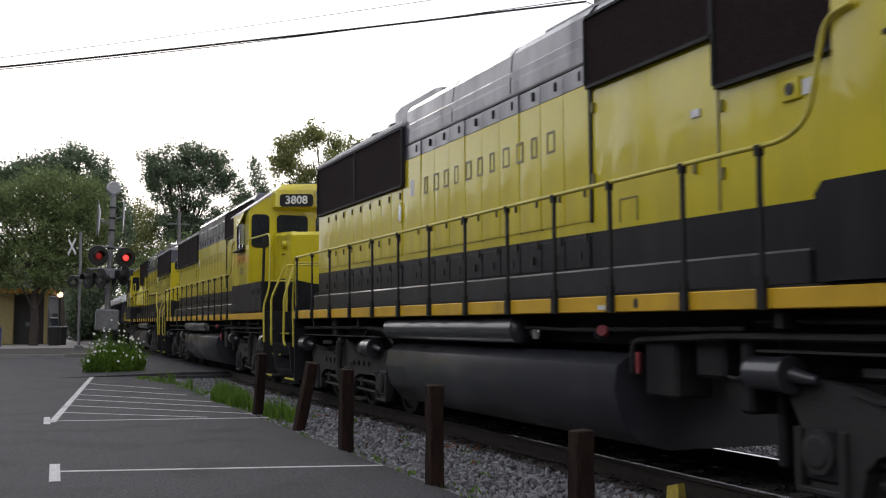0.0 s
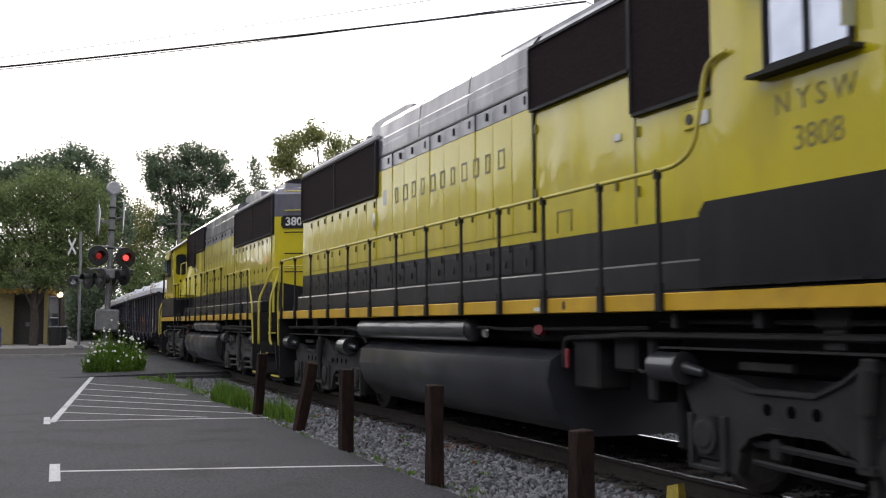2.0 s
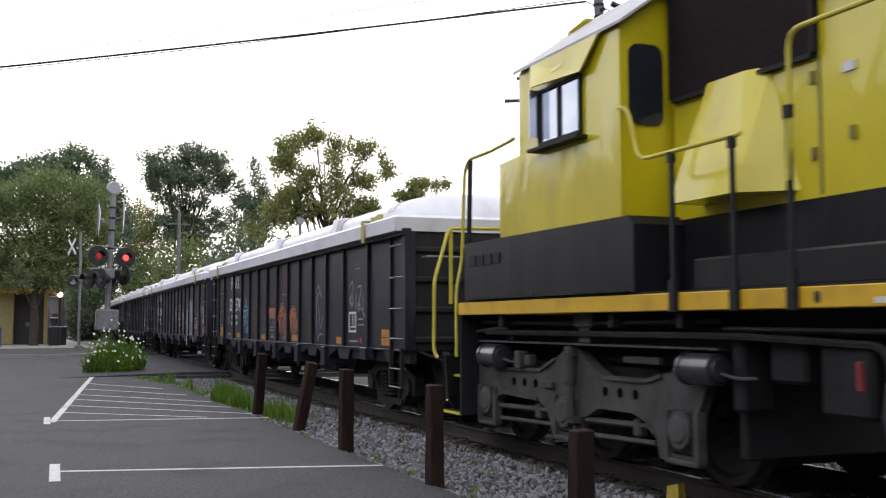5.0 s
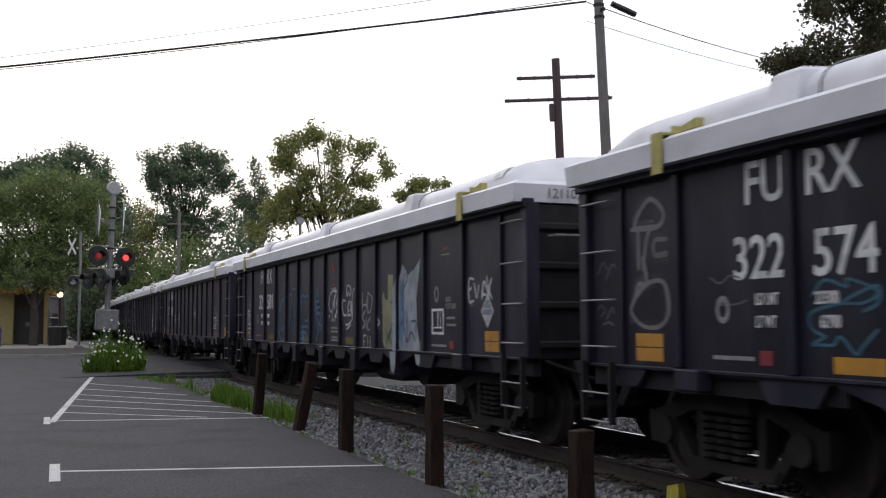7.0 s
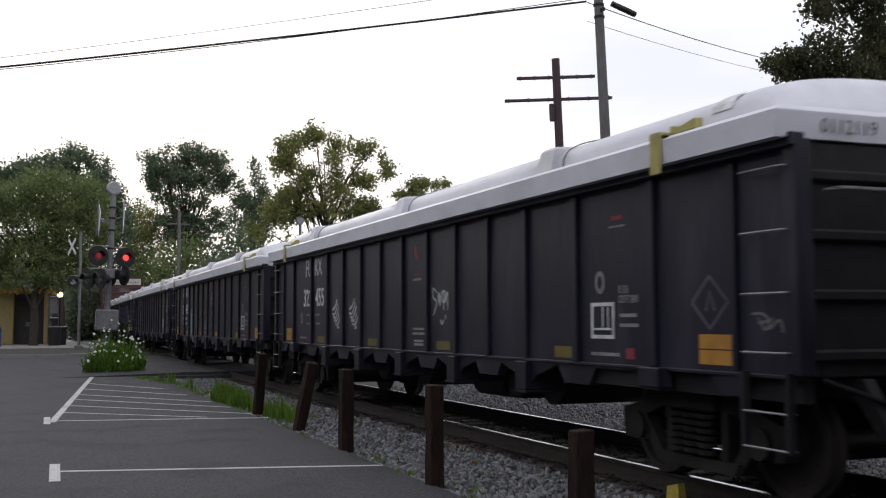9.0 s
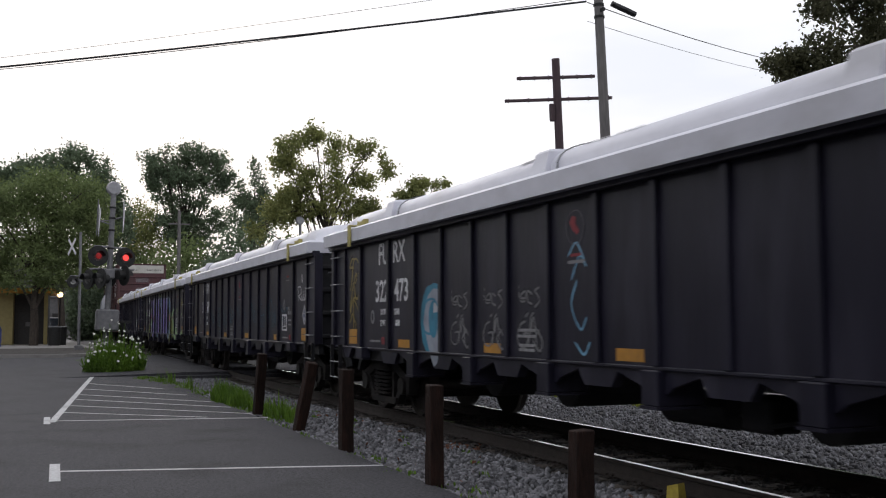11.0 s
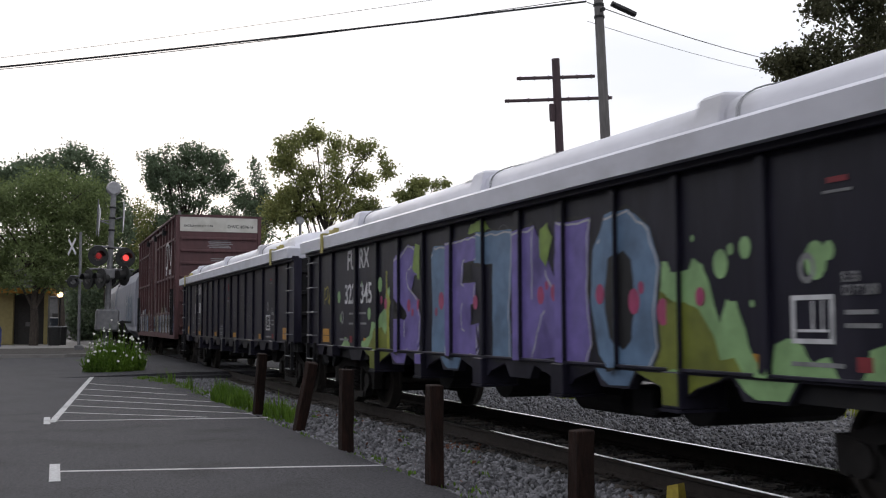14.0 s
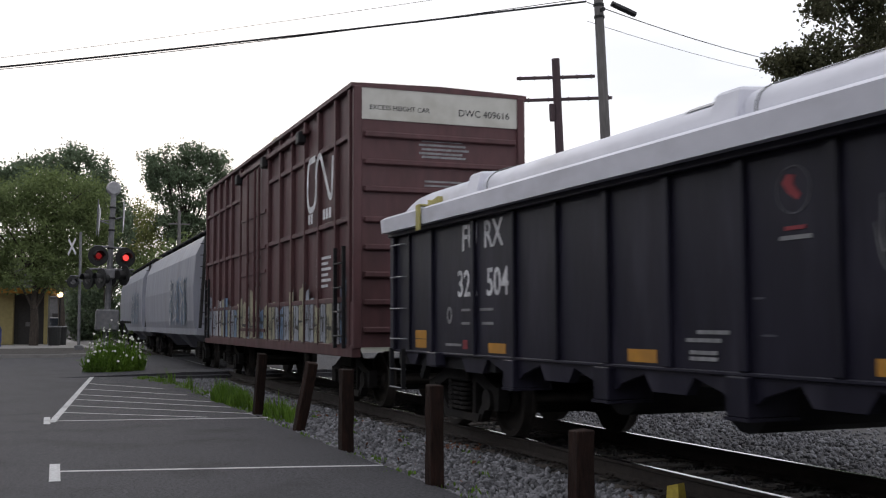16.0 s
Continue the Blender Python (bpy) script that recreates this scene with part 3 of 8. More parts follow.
        part("brake_bracket", bm, paint, side)
        bm = bmesh.new()
        box(bm, -1.62, -1.0, sy * 1.18, sy * 1.24, 1.03, 1.1, .01)
        part("frame_rib", bm, paint, side)
        for x0, x1 in ((-1.5, -.3), (.5, 1.75)):
            for z, r in ((.475, .032), (.33, .026)):
                bm = bmesh.new()
                pipe(bm, [(x0, sy * 1.2, z), (x1, sy * 1.22, z - .03)], r)
                part("brake_rod", bm, paint, side)
            bm = bmesh.new()
            box(bm, x0 + .22, x0 + .34, sy * 1.14, sy * 1.24, .36, .53, .02)
            part("slack_adjuster", bm, paint, side)
        bm = bmesh.new()
        pipe(bm, bent([(2.4, sy * 1.28, 1.3), (1.4, sy * 1.3, 1.36), (1.25, sy * 1.3, 1.22)], .12), .022)
        part("air_hose", bm, paint, side)
        bm = bmesh.new()
        box(bm, -.62, -.26, sy * 1.08, sy * 1.36, 1.36, 1.52, .02)
        box(bm, -.55, -.34, sy * 1.1, sy * 1.34, 1.2, 1.37, .02)
        part("bolster_post", bm, paint, side)
    bm = bmesh.new()
    box(bm, -2.3, 2.3, -1.05, 1.05, .62, .98)
    part("bolster", bm, BLACK, tr)
    # dark end beams, added to stand for the shade beside the tank
    for x in (-2.62, 2.56):
        bm = bmesh.new()
        box(bm, x - .05, x + .05, -1.12, 1.12, .3, .98, .02)
        part("end_transom", bm, BLACK, tr)
    for x in (-2.0, .06, 2.0):
        bm = bmesh.new()
        prism(bm, [(x - .1, .16), (x + .75, .2), (x + .82, .42), (x + .78, .74), (x + .2, .8), (x - .25, .62)], -.62, .62)
        part("traction_motor", bm, BLACK, tr)
        wheelset(tr, x, 0.508)


V_END = -9.45


def locomotive(number, label, show_number=True):
    L = thing("locomotive", label, "locomotive", group="locomotives")
    # frame and walkway
    bm = bmesh.new()
    box(bm, -9.4, 9.4, -1.0, 1.0, 1.3, 1.5)
    box(bm, -10.05, 10.05, -0.9, 0.9, 1.2, 1.5)
    box(bm, -9.3, 9.3, -.55, .55, .95, 1.25)
    part("frame", bm, BLACK, L)
    for sy in (-1, 1):
        bm = bmesh.new()
        box(bm, -9.42, 9.42, sy * 1.46, sy * 1.53, 1.505, 1.655, .008)
        part("sill", bm, GOLD, L, "orange-yellow painted side sill")
        bm = bmesh.new()
        box(bm, -9.42, 9.42, sy * 0.95, sy * 1.5, 1.655, 1.675)
        part("walkway", bm, BLACK, L)
        bm = bmesh.new()
        box(bm, -9.0, 5.0, sy * 1.0, sy * 1.22, 1.675, 1.95, .02)
        part("cable_duct", bm, DUCT, L)
    # long hood
    plan = [(5.55, -1), (V_END, -1), (V_END - .5, -.05), (V_END - .5, .05), (V_END, 1), (5.55, 1)]
    bm = bmesh.new()
    slab(bm, plan, 1.66, [2.33, 2.4, 2.2, 2.2, 2.4, 2.33])
    part("hood_base", bm, BAND, L, "dark grey lower band of the hood")
    bm = bmesh.new()
    slab(bm, plan, [2.33, 2.4, 2.2, 2.2, 2.4, 2.33], 3.93)
    hood = part("hood_side", bm, YELLOW, L, "glossy yellow hood side")
    bm = bmesh.new()

    def ring(z, inset):
        return [(x + (inset if i in (1, 2, 3, 4) else 0), y * (1 - inset), z) for i, (x, y) in enumerate(plan)]
    loft(bm, [ring(3.93, 0), ring(4.46, 0), ring(4.6, .1), ring(4.68, .3)])
    part("hood_roof", bm, ROOF_GREY, L, "weathered grey hood top")
    # between the screens the top stands higher, its sides leaning in a little
    top_sec = [(-1.003, 4.2), (-1.003, 4.34), (-.968, 4.69), (-.9, 4.78), (-.6, 4.83), (.6, 4.83), (.9, 4.78), (.968, 4.69), (1.003, 4.34), (1.003, 4.2)]
    bm = bmesh.new()
    prism(bm, top_sec, -4.31, 1.42, "x")
    prism(bm, [(y, z - .02) for y, z in top_sec], 1.42, 5.55, "x")
    part("hood_top", bm, ROOF_GREY, L, "weathered pale grey raised hood top")
    bm = bmesh.new()
    for x in (-2.4, -.5, 1.40):
        prism(bm, [(y * 1.004, z + .004) for y, z in top_sec], x, x + .025, "x")
    part("hood_joint", bm, BAND, L)
    for outline, half in (([(-9.3, 4.62), (-4.4, 4.62), (-4.4, 4.76), (-9.3, 4.76)], .72),
                          ([(-5.9, 4.74), (-3.7, 4.66), (-3.7, 5.0), (-4.0, 5.04), (-5.6, 5.04), (-5.9, 4.98)], .62),
                          ([(-.55, 4.76), (3.9, 4.76), (3.8, 5.02), (-.4, 5.02)], .55),
                          ([(-1.4, 4.76), (-.66, 4.76), (-.7, 4.95), (-1.34, 4.95)], .5)):
        bm = bmesh.new()
        prism(bm, outline, -half, half)
        part("roof_hatch", bm, ROOF_GREY, L)
    for x in (-8.6, -7.4, -6.4, 2.2, 3.1):
        bm = bmesh.new()
        rod(bm, (x, 0, 4.7), (x, 0, 4.9), .55, 20)
        rod(bm, (x, 0, 4.9), (x, 0, 4.93), .46, 20)
        part("roof_fan", bm, BAND, L)
    bm = bmesh.new()
    for a in (-.14, .14):
        rod(bm, (-2.6, a, 4.9), (-2.15, a, 4.92), .05, 8, .085)
        rod(bm, (-2.7, a * .8, 4.9), (-3.0, a * .8, 4.9), .05, 8, .08)
    box(bm, -2.8, -2.5, -.16, .16, 4.68, 4.9)
    part("horn", bm, BLACK, L)
    for sy in (-1, 1):
        # radiator screens
        for x0, x1, z0, z1 in ((-9.38, -4.35, 3.56, 4.44), (1.46, 3.62, 3.89, 4.6), (3.68, 5.5, 3.43, 4.6)):
            bm = bmesh.new()
            box(bm, x0, x1, sy * .98, sy * 1.045, z0, z1)
            scr = part("radiator_screen", bm, SCREEN, L, "dark brown wire mesh screen")
            bm = bmesh.new()
            for a, b, c, d in ((x0, x1, z0 - .035, z0), (x0, x1, z1, z1 + .03), (x0 - .03, x0, z0, z1), (x1, x1 + .03, z0, z1)):
                box(bm, a, b, sy * .99, sy * 1.065, c, d)
            if x1 - x0 > 4:
                box(bm, (x0 + x1) / 2 - .02, (x0 + x1) / 2 + .02, sy * 1.04, sy * 1.06, z0, z1)
            part("screen_frame", bm, BLACK, scr)
        bm = bmesh.new()
        box(bm, -9.4, -4.33, sy * .9, sy * 1.05, 4.475, 4.56, .02)
        part("roof_edge", bm, ROOF_LIGHT, L, "light grey roof edge")
        # doors of the hood, with latches
        for x0, n, w, z1 in ((-9.12, 9, .52, 3.5), (-4.15, 10, .56, 3.92)):
            bm = bmesh.new()
            box(bm, -w / 2 + .008, w / 2 - .008, sy * .992, sy * 1.014, 2.47, z1, .004)
            dm = mesh_of("hood_door", bm, YELLOW)
            bm = bmesh.new()
            for z in (2.72, 3.4) if z1 < 3.6 else (2.78,):
                box(bm, .17, .2, sy * 1.01, sy * 1.032, z - .05, z + .05)
            box(bm, -w / 2 - .008, -w / 2 + .008, sy * .985, sy * 1.003, 2.45, z1)
            for u, z in ((.17, 2.3), (.05, 2.12)):
                box(bm, u, u + .035, sy * 1.008, sy * 1.028, z - .045, z + .045)
            lm = mesh_of("latch", bm, LATCH)
            bm = bmesh.new()
            if z1 > 3.6:
                box(bm, -w / 2 + .008, w / 2 - .008, sy * .992, sy * 1.014, z1 + .003, 4.14, .004)
                tm = mesh_of("hood_door_top", bm, ROOF_GREY)
            else:
                bm.free()
            bm = bmesh.new()
            box(bm, -w / 2 + .01, w / 2 - .01, sy * .992, sy * 1.012, 1.99, 2.31, .004)
            bmn = mesh_of("hood_base_door", bm, BAND)
            for i in range(n):
                m = Matrix.Translation((x0 + w * (i + .5), 0, 0))
                d = share("hood_door", dm, L, m @ pose(0, sy, 3, ((i * 37 + int(x0)) % 11 - 5) * .09, 0, ((i * 53) % 7 - 3) * .12) @ Matrix.Translation((0, -sy, -3)))
                share("latch", lm, d)
                if z1 > 3.6:
                    share("hood_door_top", tm, d, label="grey painted top of the door")
                share("hood_base_door", bmn, L, m)
        bm = bmesh.new()
        for i in range(10):
            box(bm, -4.15 + .56 * i + .36, -4.15 + .56 * i + .4, sy * .99, sy * 1.03, 3.99, 4.09)
        part("latch_row", bm, BLACK, L)
        bm = bmesh.new()
        box(bm, -4.3, 1.42, sy * .99, sy * 1.02, 4.15, 4.175)
        box(bm, 1.46, 1.5, sy * .99, sy * 1.025, 2.45, 3.95)
        part("hood_seam", bm, BAND, L)
        # the railway's name in plain blocks
        for i in range(11):
            x = -3.46 + i * .395
            bm = bmesh.new()
            c, w = x if sy < 0 else -x - .16 - 2.3, (.15, .2, .18)[i % 3]
            for a, b, z0, z1 in ((c, c + .035, 3.31, 3.56), (c + w - .035, c + w, 3.31, 3.56), (c + .035, c + w - .035, 3.53, 3.56), (c + .035, c + w - .035, 3.31, 3.34)):
                box(bm, a, b, sy * 1.0185, sy * 1.016, z0, z1)
            part("name_block", bm, DARK_TEXT, L, "plain dark painted outline")
        # seams, plates and small fittings on the yellow sheets
        bm = bmesh.new()
        for a, b, z0, z1 in ((3.64, 3.67, 2.36, 3.42), (5.09, 5.11, 2.4, 3.42), (2.02, 2.035, 2.4, 2.64), (2.34, 2.355, 2.4, 2.64), (2.035, 2.34, 2.625, 2.64), (4.2, 5.05, 3.375, 3.395)):
            box(bm, a, b, sy * .99, sy * 1.008, z0, z1)
        for x, z in ((3.7, 3.2), (3.7, 2.62), (3.3, 2.72), (5.2, 2.75), (1.52, 2.85), (1.52, 3.6)):
            box(bm, x, x + .035, sy * .99, sy * 1.03, z, z + .1)
        part("hood_seam", bm, DARK_TEXT, L)
        bm = bmesh.new()
        box(bm, 4.5, 4.7, sy * .99, sy * 1.03, 3.12, 3.3, .01)
        gear = part("switch_box", bm, YELLOW, L, "small yellow fitting box")
        bm = bmesh.new()
        rod(bm, (4.6, sy * 1.02, 3.21), (4.6, sy * 1.04, 3.21), .05, 12)
        part("switch_knob", bm, LATCH, gear)
        for x0, x1, z0, z1 in ((4.73, 4.86, 3.14, 3.26), (3.28, 3.4, 3.22, 3.29), (-4.04, -3.88, 3.34, 3.58)):
            bm = bmesh.new()
            box(bm, x0, x1, sy * .99, sy * 1.019, z0, z1)
            part("notice_plate", bm, WHITE_TEXT, L, "small white notice plate")
        bm = bmesh.new()
        prism(bm, [(-4.505 + .075 * math.cos(6.2832 * i / 16), 3.135 + .17 * math.sin(6.2832 * i / 16)) for i in range(16)], sy * .99, sy * 1.026)
        port = part("sight_frame", bm, YELLOW, L)
        bm = bmesh.new()
        prism(bm, [(-4.505 + .055 * math.cos(6.2832 * i / 16), 3.135 + .145 * math.sin(6.2832 * i / 16)) for i in range(16)], sy * 1.02, sy * 1.03)
        part("sight_glass", bm, PALE_GLASS, port, "oval sight glass")
        bm = bmesh.new()
        box(bm, 2.48, 2.62, sy * 1.52, sy * 1.533, 1.53, 1.57)
        part("sill_label", bm, WHITE_TEXT, L, "small white label on the sill")
        # a dark disc in place of the hole's shaded inside
        bm = bmesh.new()
        prism(bm, [(3.14 + .035 * math.cos(6.2832 * i / 12), 1.58 + .045 * math.sin(6.2832 * i / 12)) for i in range(12)], sy * 1.52, sy * 1.533)
        part("sill_hole", bm, LATCH, L)
        # stanchions and handrail
        posts = [4.87, 3.9, 2.75, 1.66, .55, -.65, -1.87, -3.1, -4.3, -5.5, -6.7, -7.9, -9.05]
        bm = bmesh.new()
        prism(bm, [(-.022, 1.53), (.022, 1.53), (.022, 2.66), (-.022, 2.66)], sy * 1.535, sy * 1.56)
        box(bm, -.04, .04, sy * 1.53, sy * 1.575, 1.5, 1.74)
        box(bm, -.03, .03, sy * 1.525, sy * 1.575, 2.62, 2.70)
        sm = mesh_of("stanchion", bm, BLACK)
        for x in posts if sy < 0 else (-9.05, -8.15, -7.2, -6.2):
            share("stanchion", sm, L, Matrix.Translation((x, 0, 0)))
        for x in () if sy < 0 else (-5.15, -3.99, -2.68, -1.48, -.3, 1.0, 1.88, 3.36, 4.0, 4.8):
            top = 2.94 if x < 3.5 else 2.82
            share("stanchion", sm, L, Matrix.Translation((x, 0, 1.53 * (1 - (top - 1.5) / 1.2))) @ Matrix.Diagonal((1, 1, (top - 1.5) / 1.2, 1)))
        low = [(-9.5, sy * 1.5, .95), (-9.46, sy * 1.53, 1.9), (-9.25, sy * 1.55, 2.3), (-9.25, sy * 1.55, 2.69), (-9.0, sy * 1.55, 2.69)]
        high = [(5.15, sy * 1.55, 2.69), (5.4, sy * 1.55, 2.8), (5.6, sy * 1.56, 3.45), (5.85, sy * 1.56, 3.48)]
        runs = [low + high] if sy < 0 else [low + [(-5.95, sy * 1.55, 2.69)], [(-5.6, sy * 1.55, 2.94), (-2, sy * 1.55, 2.94), (1.08, sy * 1.55, 2.94)],
                                               [(1.88, sy * 1.55, 2.4), (1.88, sy * 1.55, 3.46), (3.34, sy * 1.55, 3.46), (3.36, sy * 1.55, 2.4)],
                                               [(3.9, sy * 1.55, 2.82), (5.3, sy * 1.55, 2.82), (5.45, sy * 1.55, 3.3), (5.6, sy * 1.56, 3.34)]]
        for run in runs:
            bm = bmesh.new()
            pipe(bm, bent(run, .14), .02, 8)
            part("handrail", bm, RAIL_YELLOW, L, "yellow tubular handrail")
        if sy > 0:
            bm = bmesh.new()
            box(bm, -6.6, -5.85, 1.0, 1.3, 1.68, 1.94, .02)
            part("sand_box", bm, BLACK, L)
        # ends: stepwells, grab rails
        for e in (-1, 1):
            bm = bmesh.new()
            box(bm, e * 9.40, e * 9.44, sy * .9, sy * 1.5, .3, 1.66)
            st = part("stepwell", bm, BLACK, L)
            bm = bmesh.new()
            box(bm, e * 9.42, e * 10.24, sy * .88, sy * .92, .3, 1.66)
            part("stepwell_back", bm, BLACK, st)
            for z, y in ((.31, 1.48), (.75, 1.3), (1.2, 1.12)):
                bm = bmesh.new()
                box(bm, e * 9.44, e * 10.22, sy * .9, sy * y, z - .03, z)
                part("step", bm, BLACK, st)
                bm = bmesh.new()
                box(bm, e * 9.46, e * 10.2, sy * (y - .01), sy * (y + .025), z - .02, z + .01)
                part("step_edge", bm, RAIL_YELLOW, st, "yellow painted step edge")
            bm = bmesh.new()
            pipe(bm, bent([(e * 10.18, sy * 1.5, .96), (e * 10.26, sy * 1.52, 1.05), (e * 10.24, sy * 1.52, 1.95), (e * 10.4, sy * 1.25, 2.66), (e * 10.42, sy * .35, 2.68)], .1), .024, 8)
            pipe(bm, [(e * 10.4, sy * 1.22, 1.66), (e * 10.4, sy * 1.22, 2.66)], .028)
            pipe(bm, [(e * 10.36, sy * .38, 1.66), (e * 10.42, sy * .36, 2.68)], .028)
            part("grab_rail", bm, RAIL_YELLOW, L, "bent yellow grab rail")
        bm = bmesh.new()
        pipe(bm, bent([(9.5, sy * 1.52, 1.0), (9.48, sy * 1.53, 1.8), (9.55, sy * 1.42, 2.2), (9.5, sy * 1.4, 3.3), (9.35, sy * 1.4, 3.42), (8.7, sy * 1.42, 3.42), (7.72, sy * 1.58, 3.4)], .12), .022, 8)
        pipe(bm, [(9.5, sy * 1.42, 2.35), (9.9, sy * .9, 2.35)], .018)
        part("grab_rail", bm, RAIL_YELLOW, L, "bent yellow grab rail")
        bm = bmesh.new()
        rod(bm, (9.18, sy * 1.5, 1.7), (9.18, sy * 1.46, 3.38), .032, 8)
        part("stanchion", bm, BLACK, L)
        # cab sub-base
        bm = bmesh.new()
        prism(bm, [(5.42, 1.68), (9.2, 1.68), (9.2, 2.36), (5.5, 2.36), (5.42, 2.28)], sy * 1.0, sy * 1.535)
        sub = part("battery_box", bm, BAND, L)
        bm = bmesh.new()
        for i in range(4):
            box(bm, 8.2 + .22 * i, 8.36 + .22 * i, sy * 1.53, sy * 1.545, 2.08, 2.2)
        for i in range(4):
            box(bm, 5.55 + .9 * i, 6.3 + .9 * i, sy * 1.52, sy * 1.55, 1.685, 1.705)
        part("louver", bm, BLACK, sub)
        # fuel tank reservoir
        bm = bmesh.new()
        rod(bm, (-3.95, sy * 1.33, 1.335), (.45, sy * 1.33, 1.335), .158, 24)
        for x in (-3.95, .45):
            bmesh.ops.create_icosphere(bm, subdivisions=2, radius=.156, matrix=Matrix.Translation((x, sy * 1.33, 1.335)) @ Matrix.Diagonal((.4, 1, 1, 1)))
        part("air_reservoir", bm, TANK, L, smooth=True)
        for a, b, c, d, u, v in ((2.9, 3.4, .9, 1.3, .75, 1.28), (3.6, 4.0, .8, 1.25, .95, 1.32), (4.25, 4.4, 1.0, 1.3, .7, 1.3)):
            bm = bmesh.new()
            box(bm, a, b, sy * c, sy * d, u, v, .03)
            part("equipment_box", bm, BLACK, L)
        for x, r, z in ((.72, .05, 1.3), (2.1, .05, 1.3)):
            bm = bmesh.new()
            rod(bm, (x, sy * 1.2, 1.32), (x + .2, sy * 1.42, z), r, 10)
            part("filler_neck", bm, BLACK, L)
        for pts, r in (([(2.7, sy * 1.3, .95), (2.75, sy * 1.32, 1.25), (4.2, sy * 1.36, 1.3), (9.0, sy * 1.34, 1.3)], .03),
                       ([(-4.0, sy * 1.3, 1.1), (-4.3, sy * 1.36, 1.3), (-5.2, sy * 1.36, 1.34), (-9.2, sy * 1.34, 1.33)], .028),
                       *([] if sy < 0 else [([(-8.0, sy * 1.36, 1.26), (-4.8, sy * 1.38, 1.29), (-4.42, sy * 1.38, 1.2), (-4.42, sy * 1.38, .75), (-4.2, sy * 1.36, .45), (-3.85, sy * 1.3, .42)], .03)]),
                       ([(.6, sy * 1.35, 1.36), (1.5, sy * 1.36, 1.34), (4.4, sy * 1.35, 1.36)], .02),
                       ([(4.5, sy * 1.3, 1.42), (7.0, sy * 1.33, 1.4), (9.2, sy * 1.3, 1.42)], .022)):
            bm = bmesh.new()
            pipe(bm, bent(pts, .12), r)
            part("pipe", bm, GRIME, L)
        for x in (-8.2, -5.4, 4.9, 6.0, 8.4):
            bm = bmesh.new()
            box(bm, x - .05, x + .05, sy * 1.0, sy * 1.44, 1.36, 1.5, .01)
            part("frame_bracket", bm, BLACK, L)
        bm = bmesh.new()
        box(bm, .95, 1.1, sy * 1.42, sy * 1.46, 1.24, 1.34, .02)
        part("filler_cap", bm, LENS, L, "bright metal filler cap")
        bm = bmesh.new()
        rod(bm, (2.3, sy * 1.34, 1.32), (2.36, sy * 1.42, 1.34), .055, 14)
        part("filler_cap", bm, RED, L, "red painted filler cap")
        bm = bmesh.new()
        box(bm, 2.9, 2.95, sy * 1.36, sy * 1.4, .95, 1.15, .01)
        part("cutoff_handle", bm, RED, L, "red emergency handle")
    # tank
    sec = [(-.9, .22), (-1.22, .3), (-1.42, .52), (-1.5, .8), (-1.46, 1.02), (-1.3, 1.12), (1.3, 1.12), (1.46, 1.02), (1.5, .8), (1.42, .52), (1.22, .3), (.9, .22)]
    bm = bmesh.new()
    loft(bm, [[(-3.85, y * .98, z) for y, z in sec], [(-3.8, y, z) for y, z in sec], [(2.6, y, z) for y, z in sec], [(2.65, y * .98, z) for y, z in sec]])
    part("fuel_tank", bm, TANK, L, "dirty dark grey fuel tank", smooth=True)
    # cab
    sec = [(-1.53, 2.33), (-1.53, 4.1), (-1.46, 4.2), (-.66, 4.74), (.66, 4.74), (1.46, 4.2), (1.53, 4.1), (1.53, 2.33)]
    bm = bmesh.new()
    prism(bm, sec, 5.62, 7.68, "x")
    cab = part("cab", bm, YELLOW, L, "glossy yellow driver's cab")
    for sy in (-1, 1):
        bm = bmesh.new()
        loft(bm, [[(5.5, sy * 1.58, 4.1), (7.72, sy * 1.58, 4.1), (7.72, sy * .66, 4.75), (5.5, sy * .66, 4.75)],
                  [(5.5, sy * 1.58, 4.13), (7.72, sy * 1.58, 4.13), (7.72, sy * .66, 4.78), (5.5, sy * .66, 4.78)]])
        part("cab_roof", bm, ROOF_LIGHT, cab, "pale grey cab roof sheet")
    bm = bmesh.new()
    plan2 = [(7.6, -1.0), (7.9, -.95), (8.3, 0), (7.9, .95), (7.6, 1.0)]
    loft(bm, [[(x, y, 4.18) for x, y in plan2], [(x, y, 4.2) for x, y in plan2], [(x - .02, y * .97, 4.6) for x, y in plan2], [(x - .12, y * .8, 4.75) for x, y in plan2]])
    part("number_housing", bm, YELLOW, cab)
    for sy in (-1, 1):
        a = math.atan2(.4, .95)
        bm = bmesh.new()
        r = [(-.4, -.09), (-.38, -.13), (-.34, -.15), (.34, -.15), (.38, -.13), (.4, -.09), (.4, .09), (.38, .13), (.34, .15), (-.34, .15), (-.38, .13), (-.4, .09)]
        prism(bm, r, -.01, .012, "z")
        m = Matrix.Translation((8.1, sy * .475, 4.34)) @ Matrix.Rotation(math.pi / 2 + sy * a, 4, "Z") @ Matrix.Rotation(math.pi / 2, 4, "X") @ Matrix.Translation((0, 0, .012))
        nb = part("number_board", bm, BLACK, cab)
        nb.matrix_basis = m
        if show_number:
            writing("number", number, .27, WHITE_TEXT, nb, Matrix.Translation((0, 0, .014)), fat=.006, label="white number on black board")
        # cab side window, front windows
        bm = bmesh.new()
        box(bm, 6.32, 7.14, sy * 1.52, sy * 1.545, 3.26, 3.78, .01)
        w = part("cab_window", bm, PALE_GLASS, cab, "reflecting cab side window")
        bm = bmesh.new()
